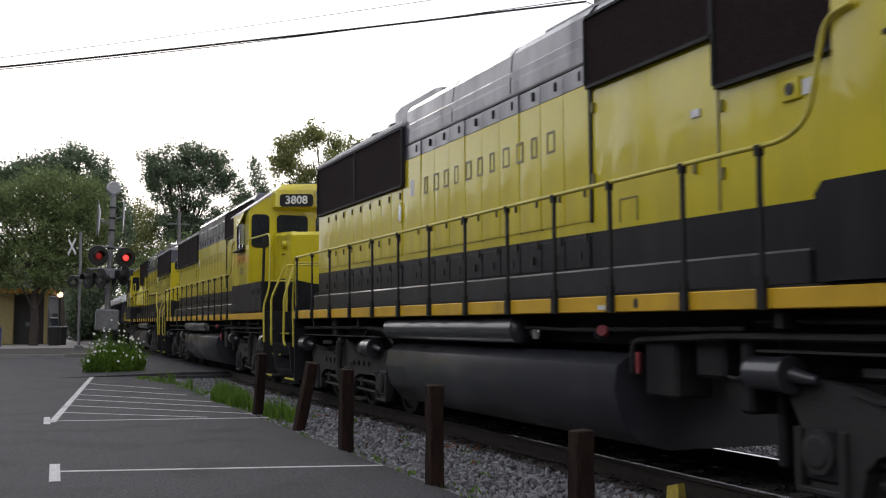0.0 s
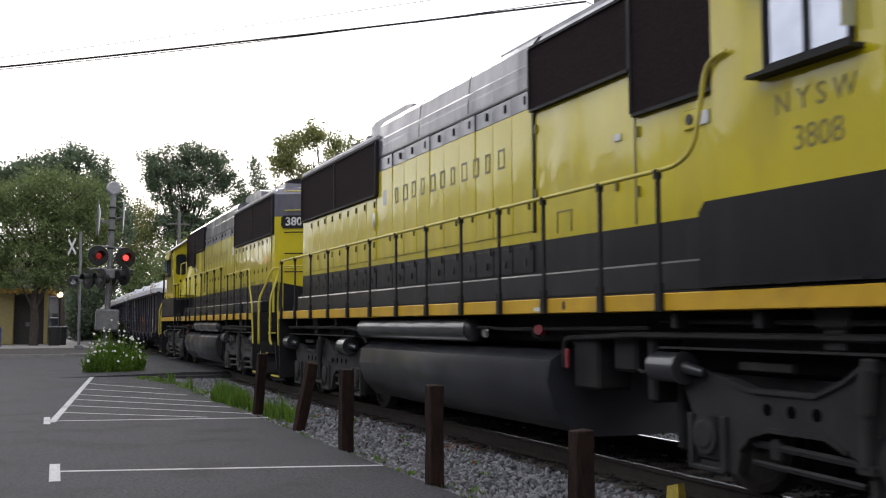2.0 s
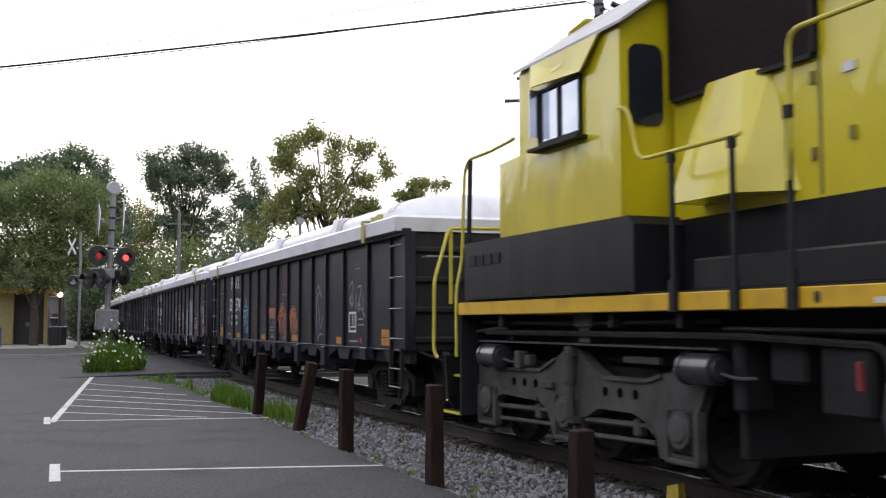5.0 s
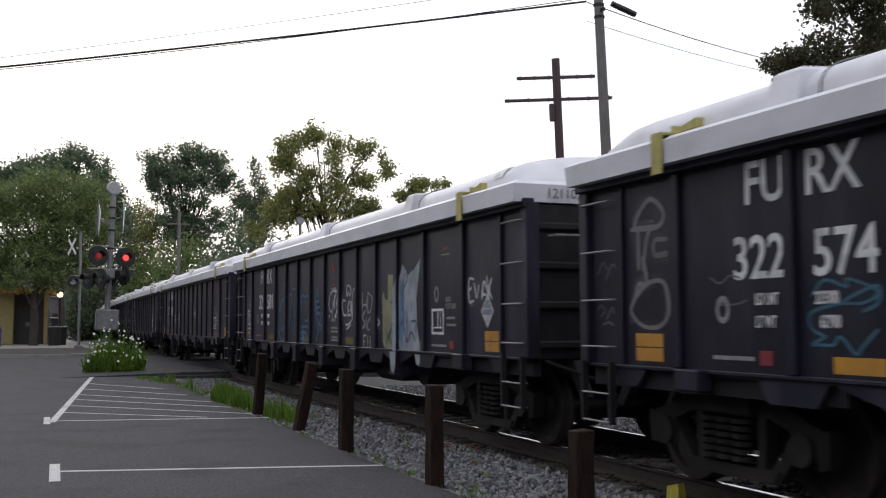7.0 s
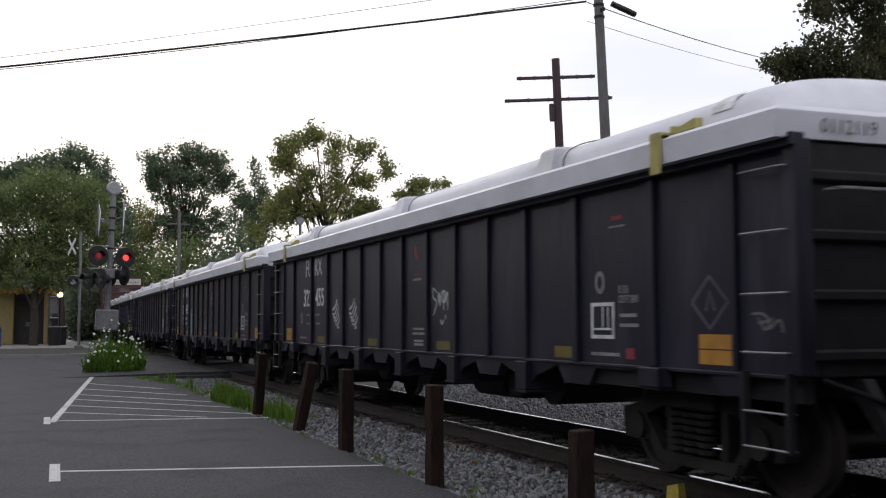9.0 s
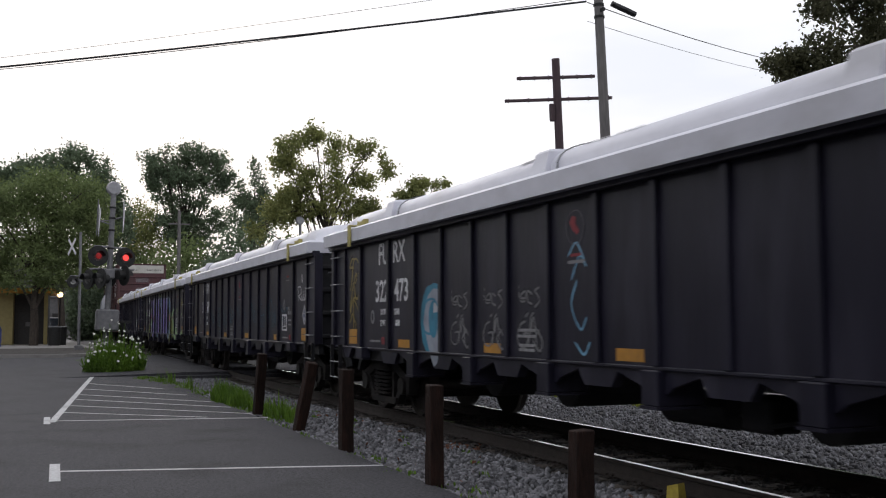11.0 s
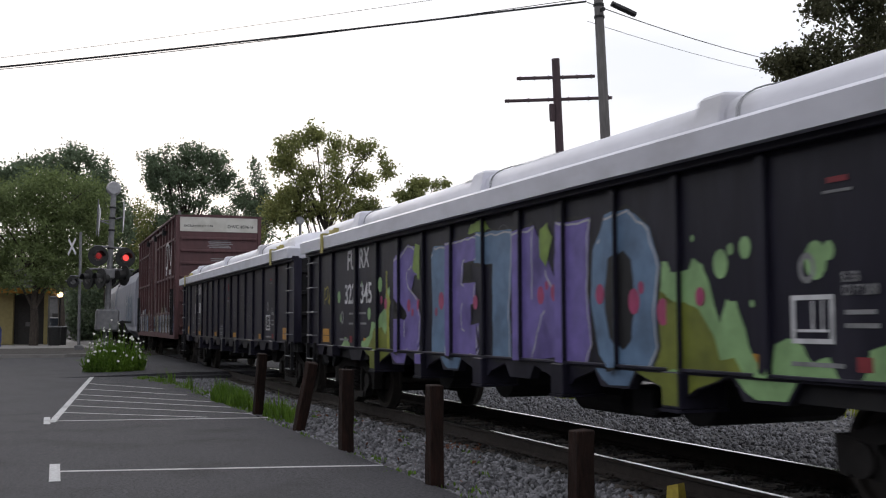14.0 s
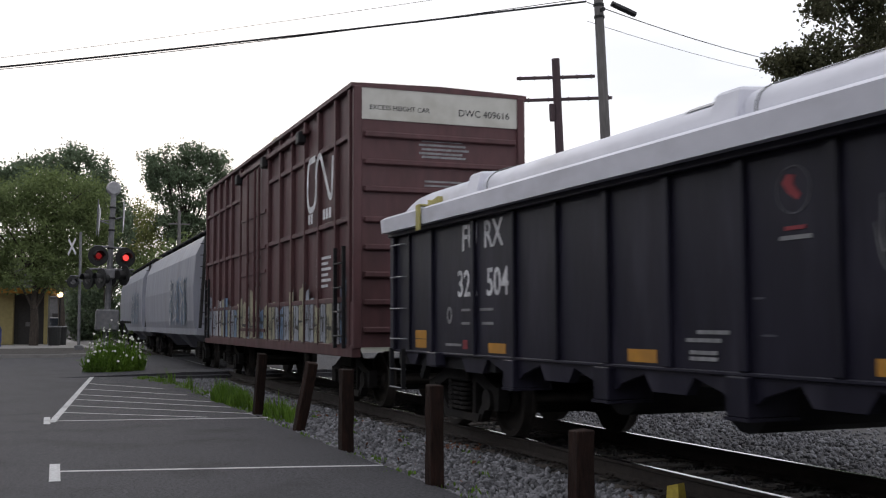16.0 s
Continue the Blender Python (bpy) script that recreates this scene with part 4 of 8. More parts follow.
        for p in ((6.29, 6.32, 3.23, 3.81), (7.14, 7.17, 3.23, 3.81), (6.32, 7.14, 3.78, 3.81), (6.32, 7.14, 3.23, 3.26), (6.72, 6.745, 3.26, 3.78)):
            box(bm, p[0], p[1], sy * 1.53, sy * 1.57, p[2], p[3])
        part("window_frame", bm, BLACK, w)
        bm = bmesh.new()
        box(bm, 6.2, 7.25, sy * 1.53, sy * 1.66, 3.17, 3.2)
        part("window_sill", bm, BLACK, w)
        bm = bmesh.new()
        loft(bm, [[(5.9, sy * 1.56, 4.1), (7.3, sy * 1.56, 4.1), (7.3, sy * 1.585, 4.1), (5.9, sy * 1.585, 4.1)],
                  [(6.2, sy * 1.6, 3.8), (7.16, sy * 1.64, 3.84), (7.16, sy * 1.66, 3.84), (6.2, sy * 1.62, 3.8)]])
        part("sunshade", bm, YELLOW, cab, "yellow sheet sunshade over the window")
        bm = bmesh.new()
        box(bm, 7.17, 7.185, sy * 1.54, sy * 1.66, 3.32, 3.82)
        part("wind_deflector", bm, PALE_GLASS, cab)
        for y0, y1, z0, z1 in ((1.04, 1.47, 3.22, 4.02), (.1, .86, 3.56, 4.02)):
            bm = bmesh.new()
            c0, c1 = min(sy * y0, sy * y1), max(sy * y0, sy * y1)
            k = .1
            prism(bm, rounded(c0, c1, z0, z1, k), 7.675, 7.7, "x")
            fw = part("front_window", bm, GLASS, cab, "dark tinted front window")
            bm = bmesh.new()
            rod(bm, (7.71, (c0 + c1) / 2 - .1, z1), (7.71, (c0 + c1) / 2 + .1, (z0 + z1) / 2 - .05), .012, 6)
            part("wiper", bm, BLACK, fw)
        bm = bmesh.new()
        box(bm, 7.67, 7.69, sy * 1.03, sy * 1.47, 2.4, 3.16, .004)
        part("cab_door", bm, YELLOW, cab)
        # number on the cab side, in dark
        if sy < 0:
            writing("number", number, .25, DARK_TEXT, cab, Matrix.Translation((6.8, -1.532, 2.68)) @ Matrix.Rotation(math.pi / 2, 4, "X"), label="faded dark number")
            writing("reporting_mark", "N Y S W", .22, DARK_TEXT, cab, Matrix.Translation((6.77, -1.532, 2.95)) @ Matrix.Rotation(math.pi / 2, 4, "X"), label="faded dark reporting mark")
    for z in (4.28, 4.5):
        bm = bmesh.new()
        rod(bm, (8.2, 0, z), (8.36, 0, z), .098, 20)
        hl = part("headlight_case", bm, YELLOW, cab)
        bm = bmesh.new()
        rod(bm, (8.36, 0, z), (8.37, 0, z), .078, 20)
        part("headlight", bm, LENS, hl, "round glass headlight")
    for sy in (-1, 1):
        bm = bmesh.new()
        c0, c1, z0, z1, k = sorted((sy * 1.08, sy * 1.44)) + [3.2, 3.95, .1]
        prism(bm, rounded(c0, c1, z0, z1, k), 5.6, 5.625, "x")
        part("rear_window", bm, GLASS, cab, "dark rear cab window")
    bm = bmesh.new()
    loft(bm, [[(3.9, 1.0, 2.42), (5.1, 1.0, 2.42), (5.1, 1.38, 2.42), (4.2, 1.38, 2.42)], [(4.2, 1.0, 3.45), (4.9, 1.0, 3.45), (4.9, 1.1, 3.45), (4.4, 1.1, 3.45)]])
    part("air_duct", bm, YELLOW, L)
    bm = bmesh.new()
    rod(bm, (6.6, -.3, 4.74), (6.6, -.3, 4.98), .03, 8)
    rod(bm, (7.3, .2, 4.74), (7.3, .2, 4.9), .04, 8)
    box(bm, 7.0, 7.3, .3, .5, 4.74, 4.84)
    part("antenna", bm, BLACK, cab)
    # nose
    np_ = [(7.68, -.92), (9.5, -.92), (9.6, -.85), (10.05, -.04), (10.05, .04), (9.6, .85), (9.5, .92), (7.68, .92)]
    dz = [2.4, 2.4, 2.38, 2.2, 2.2, 2.38, 2.4, 2.4]
    bm = bmesh.new()
    slab(bm, np_, 1.66, dz)
    part("nose_base", bm, BAND, L)
    bm = bmesh.new()
    top = [3.5, 3.4, 3.38, 3.38, 3.38, 3.38, 3.4, 3.5]
    loft(bm, [[(x, y, z) for (x, y), z in zip(np_, dz)], [(x, y, z) for (x, y), z in zip(np_, top)], [(7.68 + (x - 7.68) * .975, y * .93, z + .08) for (x, y), z in zip(np_, top)]])
    nose = part("nose", bm, YELLOW, L, "glossy yellow short hood")
    bm = bmesh.new()
    rod(bm, (8.95, -.92, 3.2), (8.95, -1.0, 3.2), .1, 20)
    rod(bm, (8.95, -1.0, 3.2), (8.95, -1.02, 3.2), .085, 20)
    part("marker_lamp", bm, YELLOW, nose)
    for z, u0, u1 in ((3.0, 8.6, 8.85), (2.42, 8.5, 9.2)):
        bm = bmesh.new()
        box(bm, u0, u1, -.945, -.92, z - .012, z + .012)
        part("nose_latch", bm, BLACK, nose)
    for e, sx in ((1, 10.05), (-1, V_END - .5)):
        zc = 2.85 if e > 0 else 2.98
        for sy in (-1, 1):
            slope = math.atan2(.45, .81) if e > 0 else math.atan2(.5, .95)
            m = Matrix.Translation((sx + e * .002, sy * .045, zc)) @ Matrix.Rotation((math.pi / 2 if e > 0 else -math.pi / 2) + sy * e * slope, 4, "Z") @ Matrix.Rotation(math.pi / 2, 4, "X")
            bm = bmesh.new()
            # half of a ringed emblem on each face of the vee
            sgn = sy * e
            for i in range(12):
                t0, t1 = math.pi * (i / 12 - .5), math.pi * ((i + 1) / 12 - .5)
                q = [(math.cos(t) * rr * sgn, math.sin(t) * rr) for t, rr in ((t0, .2), (t1, .2), (t1, .225), (t0, .225))]
                prism(bm, q, .002, .006, "z")
            for z0 in (.1, -.01, -.12):
                prism(bm, [(.0, z0), (sgn * .09, z0 + .02), (sgn * .09, z0 - .03), (0, z0 - .04)], .002, .006, "z")
            em = part("emblem", bm, BLACK, L, "round dark emblem")
            em.matrix_basis = m
    # rear end: number boards, headlights, grab irons
    for sy in (-1, 1):
        a = math.atan2(.5, .95)
        bm = bmesh.new()
        r = [(-.37, -.1), (-.32, -.15), (.32, -.15), (.37, -.1), (.37, .1), (.32, .15), (-.32, .15), (-.37, .1)]
        prism(bm, r, -.01, .012, "z")
        nb = part("number_board", bm, BLACK, L)
        face = Matrix.Translation((V_END - .25, sy * .525, 3.8)) @ Matrix.Rotation(-math.pi / 2 - sy * a, 4, "Z") @ Matrix.Rotation(math.pi / 2, 4, "X") @ Matrix.Translation((0, 0, .02))
        nb.matrix_basis = face
        if show_number:
            writing("number", number, .27, WHITE_TEXT, nb, Matrix.Translation((0, 0, .014)), fat=.006, label="white number on black board")
        for z in (2.62, 3.05, 3.55, 4.07, 4.52):
            bm = bmesh.new()
            pipe(bm, [(-.28, 0, -.01), (-.28, 0, .05), (.28, 0, .05), (.28, 0, -.01)], .014)
            g = part("grab_iron", bm, BLACK if z < 4 else RAIL_YELLOW, L)
            g.matrix_basis = face @ Matrix.Translation((0, z - 3.8, 0))
    bm = bmesh.new()
    box(bm, V_END - .56, V_END - .4, -.3, .3, 3.98, 4.3, .04)
    hl = part("headlight_case", bm, BLACK, L)
    for y in (-.12, .12):
        bm = bmesh.new()
        rod(bm, (V_END - .56, y, 4.14), (V_END - .58, y, 4.14), .095, 18)
        part("headlight", bm, LENS, hl, "round glass headlight")
    # end sills, pilots, ditch lights
    for e in (-1, 1):
        bm = bmesh.new()
        box(bm, e * 10.1, e * 10.2, -.95, .95, 1.505, 1.67, .01)
        part("end_sill", bm, GOLD, L, "orange-yellow painted end sill")
        bm = bmesh.new()
        loft(bm, [[(e * 10.1, -1.45, 1.0), (e * 10.16, 0, 1.0), (e * 10.1, 1.45, 1.0), (e * 10.04, 1.45, 1.0), (e * 10.08, 0, 1.0), (e * 10.04, -1.45, 1.0)],
                  [(e * 10.12, -1.4, .45), (e * 10.3, 0, .4), (e * 10.12, 1.4, .45), (e * 10.06, 1.4, .45), (e * 10.22, 0, .4), (e * 10.06, -1.4, .45)],
                  [(e * 10.2, -1.15, .12), (e * 10.48, 0, .1), (e * 10.2, 1.15, .12), (e * 10.14, 1.15, .12), (e * 10.4, 0, .1), (e * 10.14, -1.15, .12)]])
        part("pilot", bm, BLACK, L, "dusty black snowplow pilot")
        bm = bmesh.new()
        box(bm, e * 9.9, e * 10.1, -.9, .9, .95, 1.5)
        for sy in (-1, 1):
            box(bm, e * 10.12, e * 10.3, sy * .65, sy * .85, .95, 1.45, .03)
        part("end_plate", bm, BLACK, L)
        for y in (-.62, -.7, .62, .7):
            bm = bmesh.new()
            pipe(bm, bent([(e * 10.15, y, 1.25), (e * 10.4, y * 1.02, .9), (e * 10.45, y * 1.05, .5)], .15), .02)
            part("mu_hose", bm, BLACK, L)
        bm = bmesh.new()
        pipe(bm, bent([(e * 10.2, -.75, 1.48), (e * 10.36, -.75, 1.6), (e * 10.36, -.4, 1.6), (e * 10.2, -.4, 1.48)], .08), .022)
        part("walkway_rail", bm, RAIL_YELLOW, L)
        bm = bmesh.new()
        pipe(bm, [(e * 10.22, -.55, 1.02), (e * 10.3, .3, .98)], .016)
        part("cut_lever", bm, RAIL_YELLOW, L)
        for y in (-.36, .36):
            bm = bmesh.new()
            box(bm, e * 9.98, e * 10.12, y - .13, y + .13, 1.85, 2.1, .03) if e < 0 else rod(bm, (e * 9.6, y, 1.98), (e * 10.06, y, 1.98), .13, 18)
            dl = part("ditch_light_case", bm, BLACK, L)
            bm = bmesh.new()
            x = e * (10.12 if e < 0 else 10.06)
            rod(bm, (x, y, 1.98), (x + e * .015, y, 1.98), .1, 18)
            part("ditch_light", bm, LENS, dl, "round glass ditch light")
        coupler(L, e * 10.1, e)
    for c in (7.12, -6.65):
        loco_truck(L, c, DUSTY if number == "3804" else TRUCK_GREY)
    return L


# ---- gondola ----
RIBS = [-6.74, -5.34, -4.23, -3.22, -2.21, -1.2, -.19, .82, 1.83, 2.84, 3.85, 4.98, 6.36]


def freight_truck(car, c, wb=1.78, r=0.457):
    tr = new("truck")
    tr.parent = car
    tr.matrix_basis = Matrix.Translation((c, 0, 0))
    top = [(-1.16, .6), (-.95, .66), (-.6, .8), (.6, .8), (.95, .66), (1.16, .6), (1.16, .5), (.85, .54), (.5, .66), (-.5, .66), (-.85, .54), (-1.16, .5)]
    for sy in (-1, 1):
        bm = bmesh.new()
        prism(bm, top, sy * .95, sy * 1.08)
        prism(bm, [(-.56, .16), (.56, .16), (.62, .26), (-.62, .26)], sy * .94, sy * 1.1)
        for e in (-1, 1):
            prism(bm, [(e * .95, .58), (e * .78, .56), (e * .46, .2), (e * .6, .17)], sy * .96, sy * 1.075)
            prism(bm, [(e * .36, .68), (e * .46, .68), (e * .44, .24), (e * .35, .24)], sy * .955, sy * 1.078)
            prism(bm, [(e * 1.17, .62), (e * .76, .58), (e * .74, .34), (e * .8, .32), (e * .82, .5), (e * 1.02, .5), (e * 1.04, .32), (e * 1.15, .34)], sy * .945, sy * 1.085)
        side = part("side_frame", bm, TRUCK_DARK, tr)
        bm = bmesh.new()
        box(bm, -.36, .36, sy * 1.0, sy * 1.16, .66, .82, .02)
        part("bolster_end", bm, TRUCK_DARK, side)
        bm = bmesh.new()
        for k in range(6):
            rod(bm, (0, sy * 1.1, .3 + .06 * k), (0, sy * 1.1, .335 + .06 * k), .085, 10)
        sp = mesh_of("spring", bm, TRUCK_DARK)
        for x in (-.2, 0, .2):
            share("spring", sp, side, Matrix.Translation((x, 0, 0)))
        for x in (-wb / 2, wb / 2):
            bm = bmesh.new()
            rod(bm, (x, sy * 1.0, r), (x, sy * 1.13, r), .13, 14)
            part("bearing", bm, TRUCK_DARK, side)
        for e in (-1, 1):
            bm = bmesh.new()
            pipe(bm, [(e * .84, sy * .9, .3), (e * .5, sy * .9, .34), (e * .3, sy * .9, .42)], .03)
            part("brake_beam", bm, TRUCK_DARK, side)
    bm = bmesh.new()
    box(bm, -.3, .3, -1.0, 1.0, .5, .78)
    part("bolster", bm, BLACK, tr)
    for e in (-1, 1):
        bm = bmesh.new()
        prism(bm, [(e * .34, .3), (e * .72, .26), (e * .74, .4), (e * .6, .58), (e * .34, .6)], -.86, .86)
        part("brake_rigging", bm, TRUCK_DARK, tr)
    for x in (-wb / 2, wb / 2):
        wheelset(tr, x, r)


def gondola():
    G = thing("gondola_car", "black ribbed steel gondola with a pale lid", "rail car", group="gondola cars")
    for sy in (-1, 1):
        bm = bmesh.new()
        box(bm, -8.28, 8.28, sy * 1.36, sy * 1.40, 1.02, 2.75)
        box(bm, -6.45, 6.45, sy * 1.37, sy * 1.41, .98, 1.02)
        part("side_sheet", bm, CAR_BLACK, G)
        bm = bmesh.new()
        box(bm, -8.3, 8.3, sy * 1.36, sy * 1.5, 2.66, 2.76, .01)
        part("top_chord", bm, CAR_BLACK, G)
        bm = bmesh.new()
        box(bm, -8.28, 8.28, sy * 1.36, sy * 1.435, 1.0, 1.03, .006)
        part("bottom_chord", bm, CAR_BLACK, G)
        bm = bmesh.new()
        box(bm, -.025, .085, sy * 1.395, sy * 1.446, 1.03, 2.67, .012)
        rm = mesh_of("rib", bm, CAR_BLACK)
        bm = bmesh.new()
        prism(bm, [(-.72, 1.0), (.72, 1.0), (.6, .95), (.26, .86), (.17, .8), (-.17, .8), (-.26, .86), (-.6, .95)], sy * 1.36, sy * 1.405)
        box(bm, -.13, .13, sy * 1.0, sy * 1.48, .69, 1.0, .01)
        box(bm, -.15, .15, sy * 1.0, sy * 1.49, .665, .692)
        legm = mesh_of("leg", bm, CAR_BLACK)
        bm = bmesh.new()
        prism(bm, [(-.4, 1.0), (.4, 1.0), (.25, .81), (-.25, .81)], sy * 1.3, sy * 1.405)
        gum = mesh_of("gusset", bm, CAR_BLACK)
        for x in RIBS:
            rib = share("rib", rm, G, Matrix.Translation((x, 0, 0)))
            if abs(x) < 4.5:
                big = abs(round(x)) % 2 == 0
                share("leg" if big else "gusset", legm if big else gum, G, Matrix.Translation((x, 0, 0)))
            elif abs(x) < 6:
                share("gusset", gum, G, Matrix.Translation((x, 0, 0)))
        for e in (-1, 1):
            bm = bmesh.new()
            box(bm, e * 6.3, e * 6.62, sy * 1.38, sy * 1.53, .86, 1.03, .01)
            box(bm, e * 6.33, e * 6.6, sy * 1.38, sy * 1.5, .84, .87)
            part("jacking_pad", bm, CAR_BLACK, G)
            bm = bmesh.new()
            prism(bm, [(e * 7.2, 1.0), (e * 7.7, 1.0), (e * 7.55, .85), (e * 7.35, .85)], sy * 1.36, sy * 1.42)
            part("gusset", bm, CAR_BLACK, G)
            bm = bmesh.new()
            box(bm, e * 7.5 + (.0 if e > 0 else -.09), e * 7.5 + (.06 if e > 0 else -.055), sy * 1.395, sy * 1.435, 1.04, 2.67, .006)
            part("ladder_stile", bm, CAR_BLACK, G)
            # ladder
            for z in (.5, .76, 1.19, 1.62, 2.07, 2.53):
                bm = bmesh.new()
                pipe(bm, bent([(e * 7.7, sy * 1.42, z), (e * 7.7, sy * 1.5, z), (e * 8.2, sy * 1.5, z), (e * 8.2, sy * 1.42, z)], .03, 2), .010)
                part("rung", bm, GALV_RUNG, G)
            for x in (7.7, 8.2):
                bm = bmesh.new()
                box(bm, e * (x - .02), e * (x + .02), sy * 1.44, sy * 1.5, .48, 1.05)
                part("stirrup_bar", bm, BLACK, G)
            bm = bmesh.new()
            box(bm, e * 8.15, e * 8.3, sy * 1.3, sy * 1.46, 1.02, 2.72, .015)
            part("corner_post", bm, CAR_BLACK, G)
            bm = bmesh.new()
            u = 6.72 if e > 0 else -6.74
            box(bm, u, u + .14, sy * 1.615, sy * 1.635, 2.64, 2.975)
            box(bm, u, u + .14, sy * 1.25, sy * 1.63, 2.965, 2.985)
            prism(bm, [(u + .1, 2.97), (u + .45, 2.98), (u + .45, 3.06), (u + .25, 3.02), (u + .1, 3.05)], sy * 1.42, sy * 1.5)
            part("strap", bm, STRAP, G, "faded yellow hold-down strap")
        for x in (-7.17, -4.68, -1.61, 1.4, 4.75, 7.25):
            for z in (1.075, 1.2) if abs(x) > 7 else (1.06,):
                half = .21 if abs(x) > 7 else .235
                bm = bmesh.new()
                box(bm, x - half, x + half, sy * 1.395, sy * 1.4035, z, z + .115)
                part("reflector", bm, ORANGE, G, "orange-yellow reflector plate")
    for e in (-1, 1):
        bm = bmesh.new()
        box(bm, e * 8.2, e * 8.24, -1.36, 1.36, 1.02, 2.7)
        part("end_sheet", bm, BLACK, G)
        for z in (1.17, 1.6, 2.03, 2.46):
            bm = bmesh.new()
            box(bm, e * 8.23, e * 8.29, -1.32, 1.32, z - .045, z + .045, .02)
            part("end_rib", bm, BLACK, G)
        bm = bmesh.new()
        pipe(bm, [(e * 8.3, -1.2, 2.35), (e * 8.46, -1.2, 2.35), (e * 8.46, 1.2, 2.35), (e * 8.3, 1.2, 2.35)], .014)
        part("end_grab", bm, GALV_RUNG, G)
        bm = bmesh.new()
        pipe(bm, [(e * 8.3, -1.25, 1.0), (e * 8.5, -.6, .75), (e * 8.5, .6, .75)], .02)
        part("uncoupling_rod", bm, BLACK, G)
        bm = bmesh.new()
        box(bm, e * 7.6, e * 8.3, -.25, .25, .72, 1.02)
        part("draft_sill", bm, BLACK, G)
        bm = bmesh.new()
        prism(bm, [(e * 8.3, 1.0), (e * 8.55, .62), (e * 8.45, .58), (e * 8.1, 1.0)], -.9, -.8)
        part("end_bracket", bm, BLACK, G)
        coupler(G, e * 8.2, e)
        freight_truck(G, e * 6.5)
    # underside: sloping tub between the trucks, and rounded bearers
    bm = bmesh.new()
    prism(bm, [(-1.3, 1.02), (1.3, 1.02), (.9, .9), (.3, .78), (-.3, .78), (-.9, .9)], -4.9, 4.9, "x")
    box(bm, -8.2, 8.2, -1.36, 1.36, 1.0, 1.04)
    part("underframe", bm, BLACK, G)
    for e in (-1, 1):
        # body bolster, stub sill and floor stringers over the truck
        bm = bmesh.new()
        prism(bm, [(-1.36, 1.0), (1.36, 1.0), (1.3, .86), (.45, .74), (-.45, .74), (-1.3, .86)], e * 6.28, e * 6.72, "x")
        part("body_bolster", bm, BLACK, G)
        bm = bmesh.new()
        box(bm, e * 4.85, e * 8.2, -.3, .3, .7, 1.0)
        part("stub_sill", bm, BLACK, G)
        for y in (-1.3, -.75, .75, 1.3):
            bm = bmesh.new()
            box(bm, e * 4.85, e * 8.2, y - .05, y + .05, .83, 1.0)
            part("floor_stringer", bm, BLACK, G)
    for x in (-3, -1, 3.2):
        bm = bmesh.new()
        prism(bm, [(math.cos(t) * .36 + x, .84 + math.sin(t) * .38) for t in [math.pi + math.pi * i / 10 for i in range(11)]], -.75, .75)
        part("cross_bearer", bm, BLACK, G)
    bm = bmesh.new()
    rod(bm, (.9, -.6, .62), (1.9, -.6, .62), .17, 14)
    pipe(bm, bent([(1.9, -.6, .6), (2.6, -.9, .55), (3.4, -.8, .7)], .2), .02)
    box(bm, 2.3, 2.7, -.9, -.55, .5, .8, .03)
    part("brake_gear", bm, BLACK, G)
    # lid
    bm = bmesh.new()
    plan = lambda a, b: [(-a, -b), (a, -b), (a, b), (-a, b)]
    loft(bm, [[(x, y, 2.72) for x, y in plan(8.27, 1.6)], [(x, y, 2.915) for x, y in plan(8.3, 1.61)], [(x, y, 2.96) for x, y in plan(8.24, 1.53)]])
    lid = part("lid", bm, COVER, G, "pale grey fibreglass lid")
    bm = bmesh.new()
    rows = []
    prof = [(math.sin(t), math.cos(t)) for t in np.linspace(-math.pi / 2, math.pi / 2, 25)]
    for x, hgt, w in ((-8.02, .01, 1.4), (-7.92, .12, 1.39), (-7.78, .3, 1.37), (-7.6, .4, 1.36), (-7.3, .42, 1.36), (0, .425, 1.36), (7.5, .42, 1.36), (7.75, .4, 1.36), (7.9, .3, 1.37), (8.02, .12, 1.39), (8.08, .01, 1.4)):
        rows.append([(x, w * s, 2.95 + hgt * c ** .57) for s, c in prof])
    loft(bm, rows)
    part("dome", bm, COVER, lid, smooth=True)
    for x in (-5.36, -.36, 4.34):
        for sy in (-1, 1):
            bm = bmesh.new()
            loft(bm, [[(x - .18, sy * 1.44, 2.95), (x + .18, sy * 1.44, 2.95), (x + .18, sy * .8, 2.95), (x - .18, sy * .8, 2.95)],
                      [(x - .155, sy * 1.365, 3.22), (x + .155, sy * 1.365, 3.22), (x + .155, sy * .8, 3.25), (x - .155, sy * .8, 3.25)],
                      [(x - .13, sy * 1.335, 3.25), (x + .13, sy * 1.335, 3.25), (x + .13, sy * .85, 3.285), (x - .13, sy * .85, 3.285)]])
            part("lid_block", bm, COVER, lid)
        bm = bmesh.new()
        pipe(bm, [(x + .34, 1.37 * s, 2.955 + .43 * c ** .57) for s, c in prof], .007, 5)
        part("lid_cable", bm, LID_CABLE, lid, "thin grey cable over the lid")
    bm = bmesh.new()
    arc = [p for p in prof if -.998 < p[0] < -.8]
    rowsp = [[bm.verts.new((x, 1.366 * a, 2.96 + .422 * c ** .57)) for a, c in arc] for x in (7.18, 7.46)]
    for k in range(len(arc) - 1):
        bm.faces.new((rowsp[0][k], rowsp[1][k], rowsp[1][k + 1], rowsp[0][k + 1]))
    part("lid_patch", bm, WHITE_TEXT, lid, "white patch stuck on the lid")

    def on_dome(bm, x0, x1, t0, t1):
        """A thin patch lying on the dome between two angles."""
